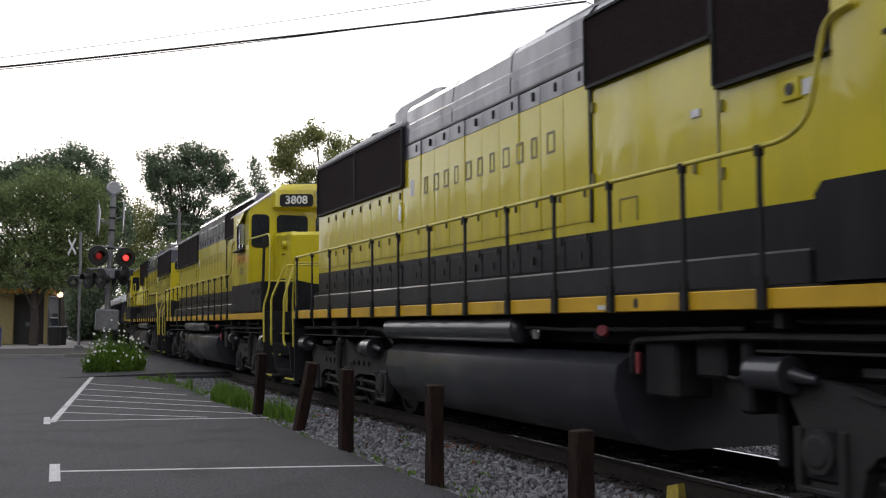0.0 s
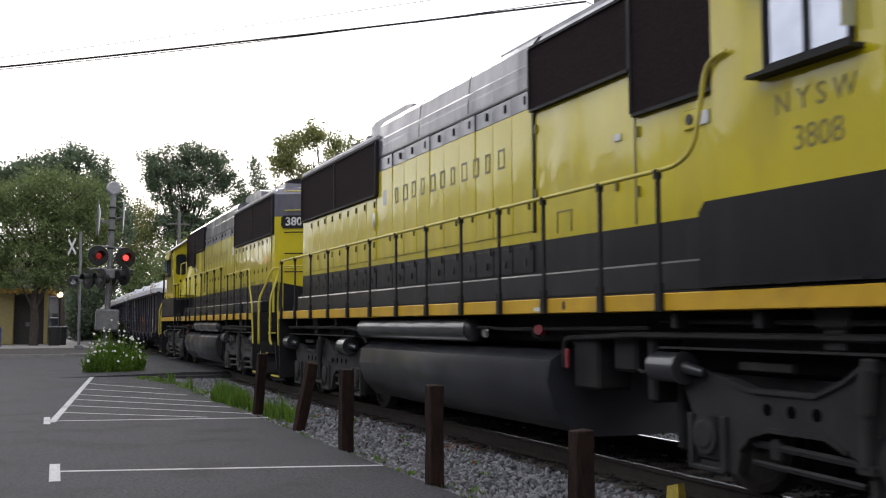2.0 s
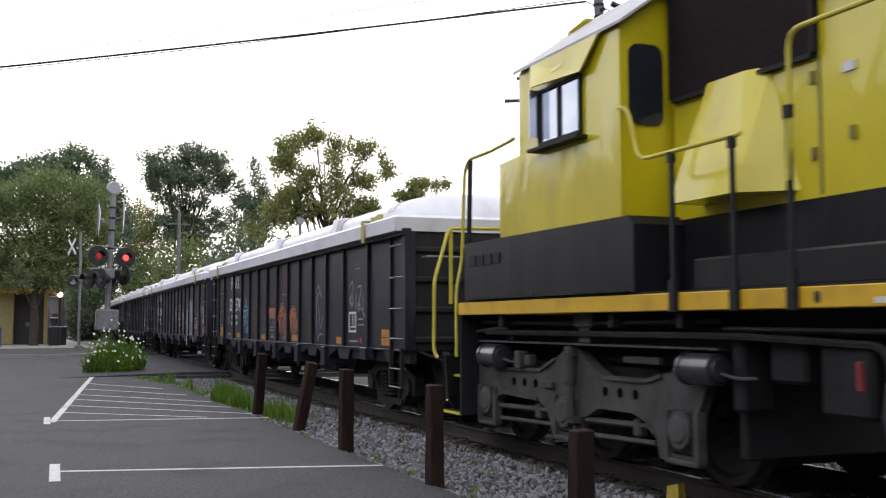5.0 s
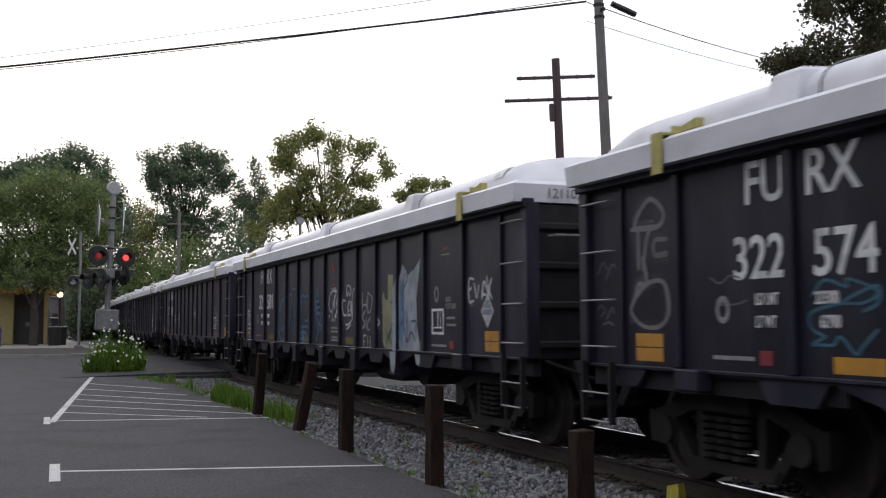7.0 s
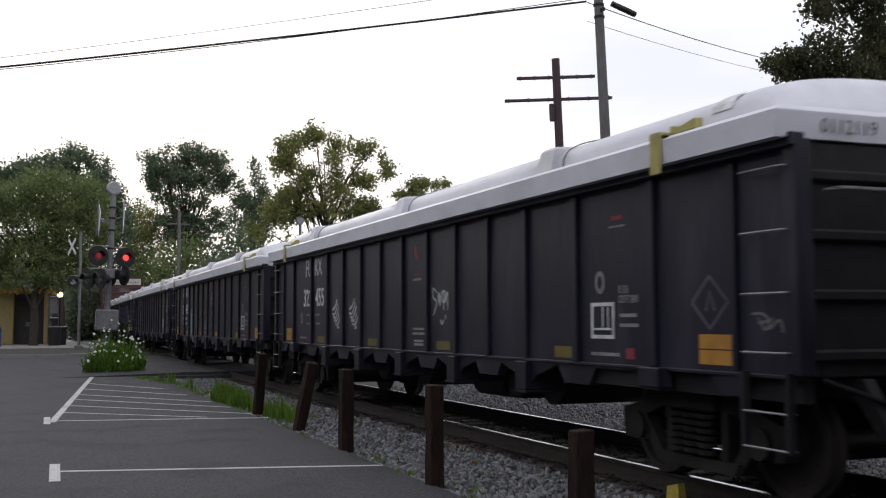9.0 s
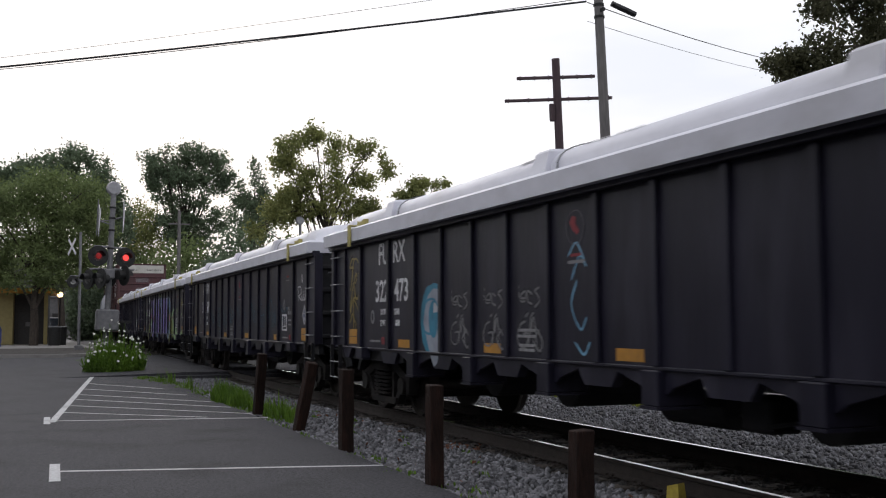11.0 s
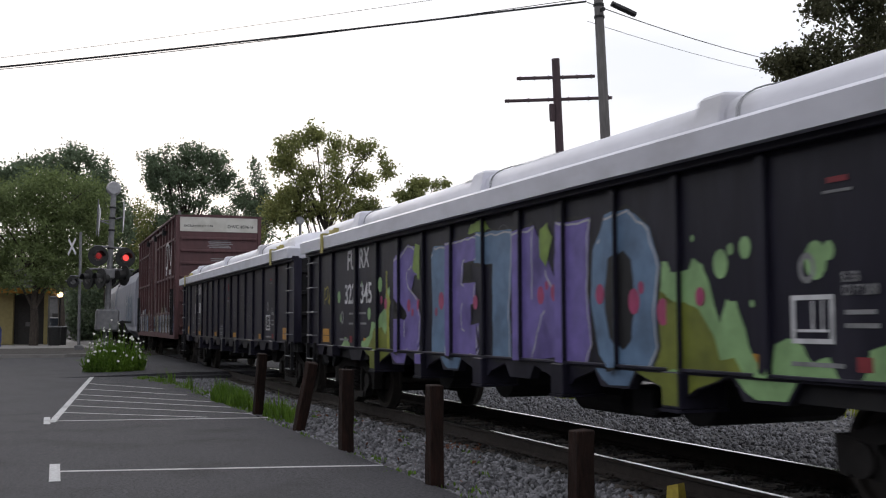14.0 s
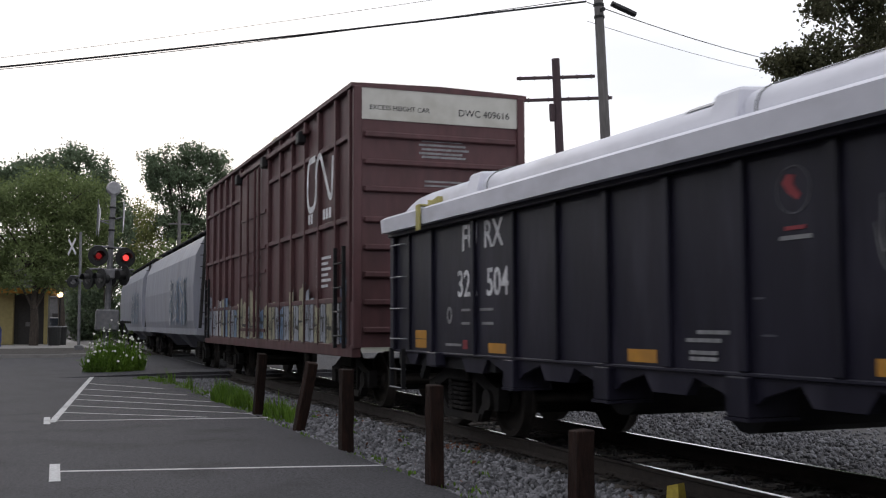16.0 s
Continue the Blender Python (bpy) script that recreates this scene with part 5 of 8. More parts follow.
        at = lambda x, t: bm.verts.new((x, 1.364 * math.sin(t), 2.957 + .428 * math.cos(t) ** .57))
        ts = np.linspace(t0, t1, 4)
        for a, b in zip(ts, ts[1:]):
            bm.faces.new((at(x0, a), at(x1, a), at(x1, b), at(x0, b)))
    bm = bmesh.new()
    for k in range(13):
        if k != 6:
            on_dome(bm, .3 + .085 * k, .36 + .085 * k, -1.12, -1.0)
    on_dome(bm, .83, .86, -1.07, -1.05)
    part("lid_number_bars", bm, ROOF_LIGHT, lid, "faded grey bars of a stencilled number")
    bm = bmesh.new()
    on_dome(bm, -1.1, -.7, -1.2, -1.0)
    part("lid_label", bm, ROOF_LIGHT, lid, "faded grey label")
    return G


SIDE = Matrix.Rotation(math.pi / 2, 4, "X")


def on_side(x, z, y=-1.402):
    """Pose of writing on the side that faces the lot."""
    return Matrix.Translation((x, y, z)) @ SIDE


STENCIL = {}


def annulus(x, z, r0, r1, tall, n, y0=-1.407, y1=-1.404):
    """A flat ring on the side, one closed band."""
    bm = bmesh.new()
    vs = [[bm.verts.new((x + math.cos(t) * r, y, z + math.sin(t) * r * tall)) for r, y in ((r0, y0), (r1, y0), (r1, y1), (r0, y1))] for t in (2 * math.pi * i / n for i in range(n))]
    for i in range(n):
        a, b = vs[i], vs[(i + 1) % n]
        for k in range(4):
            bm.faces.new((a[k], a[(k + 1) % 4], b[(k + 1) % 4], b[k]))
    bmesh.ops.recalc_face_normals(bm, faces=bm.faces)
    return bm


def marks(car, number, cover_code=""):
    dx = .13 if number in ("322509", "322504") else 0
    fx = .14 if dx else .08
    tare = .5 if number in ("322501", "322455") else -.68
    for txt, x, z, sz in (("FU", -5.6, 2.445, .46), ("RX", -4.9, 2.445, .46), (number[:3], -5.68, 1.88, .46), (number[3:], -4.79, 1.875, .46)):
        writing("lettering", txt, sz, WHITE_TEXT, car, on_side(x + dx, z), wide=.9, fat=.006, label="white stencilled lettering")
    for x0, x1, z in (() if number in ("322574", "322501", "322473", "322509") else ((-5.72, -5.45, 1.555), (-5.15, -4.77, 1.555), (-5.72, -5.47, 1.39), (-5.09, -4.77, 1.39))) + ((tare + dx - .23, tare + dx + .2, 1.315), (tare - .25, tare + .22, 1.25), (tare - .2, tare + .17, 1.15), (tare - .2, tare + .17, 1.1), (.26, .6, 2.0),
                      (5.74 + fx, 6.02 + fx, 1.46), (5.74 + fx, 6.05 + fx, 1.37), (5.2 + fx, 5.72 + fx, 1.1), (-6.25, -5.75, 1.12)):
        bm = bmesh.new()
        box(bm, x0, x1, -1.4065, -1.404, z, z + .032)
        part("data_bar", bm, DATA_WHITE, car, "white stencilled data bar")
    for key, txt, z in (("length", "IL 526", 1.71), ("volume", "CU FT 2680", 1.62)):
        if key not in STENCIL:
            ob = writing("lettering", txt, .1, DATA_WHITE, car, on_side(5.72 + fx, z, -1.406), wide=.66, fat=.002, label="white stencilled lettering", align="LEFT")
            STENCIL[key] = ob.data
        else:
            share("lettering", STENCIL[key], car, on_side(5.72 + fx, z, -1.406), "white stencilled lettering")
    bm = bmesh.new()
    for x0, x1, z0, z1 in ((5.21, 5.25, 1.26, 1.6), (5.6, 5.64, 1.26, 1.6), (5.25, 5.6, 1.565, 1.6), (5.25, 5.6, 1.26, 1.295), (5.27, 5.58, 1.34, 1.36), (5.42, 5.44, 1.36, 1.56), (5.52, 5.535, 1.36, 1.56)):
        box(bm, x0 + fx, x1 + fx, -1.4085, -1.406, z0, z1)
    part("data_frame", bm, WHITE_TEXT, car, "white stencilled data frame")
    for x, z in ((5.38 + fx, 1.79), (-6.12, 1.51)):
        bm = annulus(x, z, .05, .085, 1.3, 16)
        part("data_ring", bm, DATA_WHITE, car, "white stencilled ring")
    bm = bmesh.new()
    box(bm, 5.56 + fx, 5.84 + fx, -1.4065, -1.404, 2.29, 2.31)
    part("data_bar", bm, DATA_WHITE, car, "white stencilled data bar")
    limits = {"322574": ("223300", "62700"), "322501": ("223300", "62700"), "322473": ("223400", "62600"), "322509": ("223500", "62500")}.get(number)
    if limits:
        for txt, x, z in (("LD LMT", -5.585, 1.578), (limits[0], -4.96, 1.575), ("LT WT", -5.6, 1.41), (limits[1], -4.93, 1.41)):
            writing("lettering", txt, .125, WHITE_TEXT, car, on_side(x + dx, z, -1.41), wide=.62, fat=.002, label="white stencilled lettering")
    for x0, x1, z0, z1 in ((-5.68, -5.54, 1.09, 1.2), (5.84 + fx, 5.98 + fx, 1.08, 1.18), (.32, .54, 2.07, 2.1), (5.6 + fx, 5.8 + fx, 2.36, 2.4)):
        bm = bmesh.new()
        box(bm, x0, x1, -1.4065, -1.404, z0, z1)
        part("red_mark", bm, RED, car, "small red painted mark")
    bm = annulus(.42, 2.36, .175, .185, .95, 28)
    part("emblem_ring", bm, SPRAY["grey"], car, "thin grey painted ring")
    bm = bmesh.new()
    prism(bm, [(.3, 2.42), (.36, 2.34), (.46, 2.28), (.5, 2.32), (.42, 2.4), (.44, 2.46), (.36, 2.48)], -1.4065, -1.404)
    part("red_emblem", bm, RED, car, "faded red painted figure")
    if cover_code:
        writing("lid_code", cover_code, .15, LID_CABLE, car, Matrix.Translation((8.292, -.95, 2.815)) @ Matrix.Rotation(math.pi / 2, 4, "Z") @ SIDE, label="grey stencilled code")


def ribbon(bm, pts, w, y):
    """A sprayed line: a flat band along points of (x, z)."""
    pts = [Vector((x, z)) for x, z in pts]
    lo, hi = [], []
    for i, p in enumerate(pts):
        d = (pts[min(i + 1, len(pts) - 1)] - pts[max(i - 1, 0)])
        if d.length < 1e-6:
            d = Vector((1, 0))
        nrm = Vector((-d.y, d.x)).normalized() * w / 2
        lo.append(bm.verts.new((p.x - nrm.x, y, p.y - nrm.y)))
        hi.append(bm.verts.new((p.x + nrm.x, y, p.y + nrm.y)))
    for i in range(len(pts) - 1):
        bm.faces.new((lo[i], lo[i + 1], hi[i + 1], hi[i]))


def blob(car, pts, colour, y=-1.4055, name="sprayed_patch"):
    bm = bmesh.new()
    f = bm.faces.new([bm.verts.new((x, y, z)) for x, z in pts])
    bmesh.ops.triangulate(bm, faces=[f])
    return part(name, bm, SPRAY[colour], car, "%s sprayed patch on the side" % colour)


def draped(car, items, x0, x1, cuts=None):
    """Paint over sheet and ribs alike: cut flat coloured shapes at the ribs and lay each piece on its own surface."""
    if cuts is None:
        cuts = []
        edges = [x0] + [e for r in RIBS for e in (r - .076, r + .076) if x0 < e < x1] + [x1]
        for a, b in zip(edges, edges[1:]):
            mid = (a + b) / 2
            cuts.append((a, b, -1.4505 if any(abs(mid - r) < .08 for r in RIBS) else -1.404))
    for src, colour, lift, label in items:
        out = bmesh.new()
        for a, b, y in cuts:
            c = src.copy()
            g = lambda: list(c.verts) + list(c.edges) + list(c.faces)
            bmesh.ops.bisect_plane(c, geom=g(), plane_co=(a, 0, 0), plane_no=(1, 0, 0), clear_inner=True)
            bmesh.ops.bisect_plane(c, geom=g(), plane_co=(b, 0, 0), plane_no=(1, 0, 0), clear_outer=True)
            vm = {}
            for v in c.verts:
                vm[v] = out.verts.new((v.co.x, y - lift, v.co.y))
            for f in c.faces:
                out.faces.new([vm[v] for v in f.verts])
            c.free()
        src.free()
        part("sprayed_letters", out, SPRAY[colour], car, label)


def flat(polys):
    bm = bmesh.new()
    for poly in polys:
        f = bm.faces.new([bm.verts.new((x, z, 0)) for x, z in poly])
        bmesh.ops.triangulate(bm, faces=[f])
    return bm


def wobbly(poly, grow=0.0, amp=.03, seed=1.0, step=.09):
    """A polygon with a hand-sprayed edge, pushed outward by grow."""
    c = Vector((sum(p[0] for p in poly) / len(poly), sum(p[1] for p in poly) / len(poly)))
    out = []
    k = len(poly)
    for i in range(k):
        a, b = Vector(poly[i]), Vector(poly[(i + 1) % k])
        n = max(1, int((b - a).length / step))
        d = (b - a).normalized()
        nrm = Vector((d.y, -d.x))
        for j in range(n):
            p = a.lerp(b, j / n)
            q = p + nrm * (grow + amp * noise.noise((p.x * 6 + seed, p.y * 6, seed)))
            out.append((q.x, q.y))
    return out


def mural(car):
    """Large filled letters in violet and grey-blue, a thin white line along their lit edges, green splashes at both ends."""
    z0 = 1.0
    letters = []

    def letter(colour, *poly, shift=0.0):
        letters.append((colour, [(x + shift, z) for x, z in poly]))
    letter("violet", (-3.55, z0), (-2.62, z0), (-2.4, 1.16), (-2.36, 1.5), (-2.5, 1.72), (-2.98, 1.92), (-3.02, 2.1), (-2.86, 2.2), (-2.72, 2.08), (-2.5, 2.06), (-2.46, 2.3), (-2.66, 2.46),
           (-3.0, 2.54), (-3.36, 2.4), (-3.58, 2.3), (-3.6, 1.82), (-3.12, 1.6), (-2.96, 1.42), (-3.0, 1.24), (-3.12, 1.22), (-3.14, 1.46), (-3.58, 1.48), shift=.2)
    letter("steel", (-1.98, z0), (-1.36, z0), (-1.42, 1.6), (-1.38, 2.4), (-1.9, 2.44), (-2.0, 2.3), (-1.94, 1.6), shift=.12)
    letter("violet", (-1.36, z0), (-.42, z0), (-.28, 1.14), (-.34, 1.42), (-.84, 1.34), (-.86, 1.62), (-.46, 1.64), (-.44, 1.9), (-.86, 1.9), (-.82, 2.16), (-.36, 2.18), (-.4, 2.48), (-1.34, 2.44), (-1.42, 2.1), shift=.06)
    letter("steel", (.12, z0), (.62, z0), (.58, 1.5), (.64, 2.05), (.68, 2.46), (-.36, 2.5), (-.42, 2.14), (.12, 2.1))
    letter("violet", (.7, z0), (1.14, z0), (1.42, 1.52), (1.7, z0), (2.34, z0), (2.44, 1.2), (2.36, 1.7), (2.42, 2.42), (1.78, 2.44), (1.76, 1.66), (1.46, 1.98), (1.16, 1.66), (1.2, 2.46), (.68, 2.42))
    letter("steel", (2.56, 1.1), (2.7, z0), (3.44, z0), (3.58, 1.2), (3.54, 1.5), (3.62, 1.9), (3.46, 2.24), (3.1, 2.46), (2.7, 2.4), (2.46, 2.1), (2.42, 1.6))

    def line_of(poly, w=.022):
        """Short quads along the edges that face up or towards the leading end."""
        pts = wobbly(poly, -.03, .035, 2.2, .05)
        out = []
        for a, b in zip(pts, pts[1:] + pts[:1]):
            d = Vector(b) - Vector(a)
            if d.length < 1e-5:
                continue
            nrm = Vector((d.y, -d.x)).normalized()
            if nrm.x > .25 or nrm.y > .75 and a[1] > 2:
                q = nrm * w / 2
                out.append([(a[0] - q.x, a[1] - q.y), (b[0] - q.x, b[1] - q.y), (b[0] + q.x, b[1] + q.y), (a[0] + q.x, a[1] + q.y)])
        return out

    def dot(x, z, r):
        return [(x + r * .8 * math.cos(t), z + r * math.sin(t)) for t in np.linspace(0, 6.283, 13)[:-1]]
    green = "pale green sprayed splash"
    items = [(flat([wobbly(p, 0, .04, 8.8, .06)]), "mint", 0.0, green) for p in (
        [(-5.05, 1.0), (-3.62, 1.0), (-3.62, 1.95), (-3.82, 1.82), (-3.86, 1.5), (-4.1, 1.55), (-4.2, 1.4), (-4.5, 1.42), (-4.62, 1.2), (-5.0, 1.12)],
        [(3.5, 1.0), (5.05, 1.0), (4.86, 1.12), (4.72, 1.42), (4.66, 1.58), (4.52, 1.6), (4.45, 1.4), (4.36, 1.62), (4.24, 1.9), (4.1, 1.94), (4.04, 1.84), (3.78, 1.84), (3.72, 1.92), (3.56, 1.95)],
        [(5.0, 1.0), (5.78, 1.0), (5.66, 1.16), (5.5, 1.12), (5.4, 1.22), (5.24, 1.3), (5.12, 1.24)],
        [(5.95, 1.0), (6.28, 1.0), (6.22, 1.26), (6.04, 1.22)], [(6.5, 1.0), (7.3, 1.0), (7.1, 1.2), (6.8, 1.14)],
        [(-6.35, 1.0), (-5.62, 1.0), (-5.7, 1.1), (-5.95, 1.18), (-6.1, 1.06)])]
    items += [(flat([wobbly(p, 0, .04, 6.3, .06)]), "olive", .0012, "olive green sprayed splash") for p in (
        [(3.5, 1.0), (4.72, 1.0), (4.62, 1.14), (4.46, 1.12), (4.36, 1.3), (4.16, 1.5), (3.98, 1.58), (3.72, 1.56), (3.55, 1.72)],
        [(-4.7, 1.0), (-3.62, 1.0), (-3.62, 1.5), (-3.8, 1.24), (-4.0, 1.36), (-4.25, 1.3), (-4.5, 1.18)])]
    items.append((flat([wobbly([(-3.72, 1.0), (-3.62, 1.0), (-3.64, 1.6), (-3.56, 1.72), (-3.7, 1.86), (-3.72, 2.2), (-3.78, 2.2), (-3.77, 1.72)], 0, .015, 5.1, .07)]), "lime", .0024, "yellow-green sprayed drip"))
    for colour, poly in letters:
        items.append((flat([wobbly(poly, .035, .025, 4.4, .07)]), "black", .0016, "dark sprayed shadow of a letter"))
        items.append((flat([wobbly(poly, 0, .02, 1.7, .06)]), colour, .0034, "%s sprayed letter" % {"violet": "violet", "steel": "grey-blue"}[colour]))
        items.append((flat(line_of(poly)), "white", .0046, "thin white line along a letter"))
    items.append((flat([wobbly([(2.84, 1.28), (3.0, 1.16), (3.16, 1.26), (3.2, 1.6), (3.16, 1.98), (3.02, 2.08), (2.84, 2.0), (2.74, 1.6)], 0, .03, 3.3)]), "black", .0056, "black centre of a sprayed letter"))
    items.append((flat([dot(*d) for d in ((-2.75, 1.66, .09), (-2.6, 1.56, .06), (-2.3, 1.66, .09), (-3.78, 1.7, .09), (-3.98, 1.76, .07), (-1.5, 1.7, .12), (-1.68, 1.56, .06), (-.38, 1.66, .09), (1.36, 1.7, .1), (1.66, 1.72, .09), (1.5, 1.8, .05), (2.6, 1.68, .1), (3.2, 1.6, .12), (3.32, 1.72, .06), (3.66, 1.5, .12), (4.2, 1.62, .08))]),
                  "pink", .0068, "pink sprayed dots"))
    items.append((flat([dot(*d) for d in ((4.47, 1.87, .12), (4.6, 1.98, .05), (5.55, 1.84, .14), (5.68, 1.9, .07), (4.78, 1.98, .09), (4.1, 2.1, .03), (4.85, 1.55, .03), (6.9, 1.72, .07), (-4.06, 2.0, .12), (-6.32, 1.86, .11), (-6.2, 1.5, .07), (-7.1, 1.5, .05), (-4.62, 1.56, .1), (-5.0, 2.05, .04))]),
                  "mint", .0012, "pale green sprayed dots"))
    items += [(flat([wobbly(p, 0, .035, 1.3, .06)]), "green", .0062, "leaf green sprayed patch") for p in ([(-2.62, 2.16), (-2.2, 2.0), (-2.18, 2.46), (-2.5, 2.52)], [(1.34, 2.1), (1.5, 1.98), (1.64, 2.3), (1.52, 2.48), (1.36, 2.4)],
              [(-.6, 2.5), (.1, 2.5), (-.1, 2.62), (-.5, 2.62)])]
    draped(car, items, -6.5, 7.7)
    # the paint runs on over the gussets and legs below the side
    for x, col, half in ((-4.23, "olive", .113), (-3.22, "violet", 0), (-2.21, "violet", .113), (-1.2, "steel", 0), (2.84, "steel", 0), (3.85, "olive", .113), (4.98, "mint", 0)):
        bm = bmesh.new()
        if half:
            box(bm, x - half, x + half, -1.4835, -1.4815, .72 if col == "olive" else .86, .99)
            if col == "olive":
                prism(bm, [(x + .17, .995), (x + .66, .995), (x + .56, .95), (x + .26, .87), (x + .17, .82)], -1.4085, -1.4055)
                prism(bm, [(x - .17, .995), (x - .66, .995), (x - .56, .95), (x - .26, .87), (x - .17, .82)], -1.4085, -1.4055)
        else:
            prism(bm, [(x - .36, .995), (x + .36, .995), (x + .24, .84), (x - .1, .83), (x - .22, .88)], -1.4085, -1.4055)
        part("sprayed_patch", bm, SPRAY[col], car, "%s sprayed paint below the side" % {"steel": "grey-blue", "mint": "pale green", "olive": "olive green"}.get(col, col))


def brush(car, x0, x1, z0, z1, strokes, colour, w=.04, haze="", label="", lift=0.0):
    """Sprayed strokes in a panel: tokens give the across and up steps from 0 to 9, and each stroke runs smoothly through them."""
    bm, hz = bmesh.new(), bmesh.new()
    for k, line in enumerate(strokes.split("|")):
        ps = [Vector((x0 + (x1 - x0) * int(q[0]) / 9, z0 + (z1 - z0) * int(q[1]) / 9)) for q in line.split()]
        ps = [ps[0] * 2 - ps[1]] + ps + [ps[-1] * 2 - ps[-2]]
        pts = []
        for a, b, c, d in zip(ps, ps[1:], ps[2:], ps[3:]):
            for i in range(5):
                t = i / 5
                pts.append((b * 2 + (c - a) * t + (a * 2 - b * 5 + c * 4 - d) * t * t + (b * 3 - a - c * 3 + d) * t ** 3) / 2)
        pts.append(ps[-2])
        lo, hi, hl, hh = [], [], [], []
        for i, p in enumerate(pts):
            d = pts[min(i + 1, len(pts) - 1)] - pts[max(i - 1, 0)]
            nrm = Vector((-d.y, d.x)).normalized() if d.length > 1e-6 else Vector((0, 1))
            wide = w * (.82 + .3 * noise.noise((p.x * 5, p.y * 5, k + .5))) * (.55 if i in (0, len(pts) - 1) else 1)
            y = -1.4052 - lift - .00022 * k
            for row, f, m, dy in ((lo, -.5, bm, 0), (hi, .5, bm, 0), (hl, -1.5, hz, .0007), (hh, 1.5, hz, .0007)):
                q = p + nrm * wide * f
                row.append(m.verts.new((q.x, y + dy, q.y)))
        for i in range(len(pts) - 1):
            bm.faces.new((lo[i], lo[i + 1], hi[i + 1], hi[i]))
            hz.faces.new((hl[i], hl[i + 1], hh[i + 1], hh[i]))
    shade = {"dimblue": "dull blue", "sky": "light blue", "dusty": "faded white", "amber": "dull amber", "pale": "pale silver"}.get(colour, colour)
    ob = part("sprayed_tag", bm, SPRAY[colour], car, label or "%s sprayed writing on the steel side" % shade)
    if haze:
        part("overspray", hz, MIST[haze], ob, "thin %s overspray round the strokes" % shade)
    else:
        hz.free()
    return ob


def placard(car, x, z, r=.19):
    """A white diamond plate with dark stripes in its upper half and dark bars across the middle."""
    blob(car, [(x, z - r * 1.05), (x + r, z), (x, z + r * 1.05), (x - r, z)], "white", -1.4056, "placard")
    bm = bmesh.new()
    for u in (-.085, -.03, .03, .085):
        box(bm, x + u - .012, x + u + .012, -1.4075, -1.4058, z + .035, z + .15 - abs(u) * .9)
    for u in np.linspace(-.12, .08, 4):
        box(bm, x + u, x + u + .035, -1.4075, -1.4058, z - .045, z + .02)
    box(bm, x - .01, x + .01, -1.4075, -1.4058, z - .14, z - .1)
    part("placard_bars", bm, SPRAY["navy"], car, "dark stripes and bars on a white placard")


def graffiti(cars):
    A, B, C, E, F, G, H = cars
    # A: a light blue figure of letters, two pale crowns, three dripping orange letter groups
    brush(A, -7.45, -6.86, 1.38, 2.49, "17 28 59 88 77 27 07|27 26 24|57 46 34|37 67|96 66 65 85 95|35 43 23 12 01 30 70 91 83 43 12", "dusty", .055, "dusty")
    brush(A, -8.05, -7.75, 1.36, 1.6, "06 28 46 24|53 87 95|31 62 91", "grey", .03)
    brush(A, -8.05, -7.7, 1.75, 2.0, "04 38 55|42 77 96", "grey", .025)
    brush(A, -5.12, -4.5, 1.2, 1.7, "07 29 58 59 88 97 76 46 05 03 22|46 67 98 96 75|22 01 11 31 42 60 71 93", "dimblue", .028, "dimblue")
    brush(A, -4.08, -3.33, 1.16, 2.02, "47 37 38 49 58 57 47|06 26 46 66 87|16 25 04|26 23 32 34|46 43 53|45 54|64 66 75 64 72|83 86 81 90|41 40|62 60|73 70", "sky", .052, "sky")
    brush(A, -4.0, -3.36, 1.3, 1.9, "38 58|26 46|15 24|44 42|75 73", "white", .022, lift=.003)
    brush(A, -6.35, -5.75, 1.55, 1.8, "18 36 58 77|41 30 60 81", "grey", .02)
    brush(A, -2.96, -2.43, 1.2, 1.95, "06 38 36 59 57 77|17 26 65 85|26 14 44 63 55|83 42 22 31 60 81", "dusty", .022, "dusty")
    brush(A, -1.95, -1.32, 1.18, 1.92, "07 25 48 66 97|25 87 76|46 64 44 34|94 74 63|83 52 21 30 70 92 61 32", "dusty", .024, "dusty")
    brush(A, -1.05, -.4, 1.42, 1.8, "17 47 87 96|06 36 66 96|15 45 85|14 44 84|23 53 83", "orange", .085, "dusty")
    brush(A, -1.05, -.38, 1.38, 1.76, "16 13|26 36 34 24|47 44 54 57|66 63 73|76 86 83|12 31|52 71 91", "dusty", .026, lift=.003)
    for x0, x1, z0, z1 in ((-.13, .69, 1.1, 1.82), (.94, 1.62, 1.2, 1.76)):
        brush(A, x0, x1, z0, z1, "06 15 24 21|15 27 48 68 87|26 46 66 86|36 33 40|37 57 55|56 53 51|67 64 61|76 78 74 70|87 84 80|95 91", "orange", .085, "orange")
        brush(A, x0, x1, z0, z1, "29 49 79|34 31|45 42|54 52 50|66 63|75 71|86 83|58 68", "dusty", .028, "dusty", lift=.003)
        brush(A, x0, x1, z0 - .03, z1 - .4, "62 60|72 70|81 80|91 90", "white", .03, lift=.004)
    brush(A, 3.0, 3.65, 1.1, 2.1, "18 49 77 58 26|28 21|46 62 84|30 51 81", "silver", .05, "silver")
    brush(A, 5.3, 6.2, 1.3, 2.2, "07 28 26 05 24|46 43|57 77 65 53|86 83 92", "silver", .045, "silver")
    # B: blue spirals and hooks, white letters, a khaki and silver piece
    brush(B, -7.34, -6.69, 1.09, 2.01, "57 48 59 78 76 57|13 16 36 25 45 33 13|66 46 43 63|45 55|74 77|76 86 97|22 42 62|21 41|62 70|84 81|62 92|51 50 80 91", "white", .05, "white")
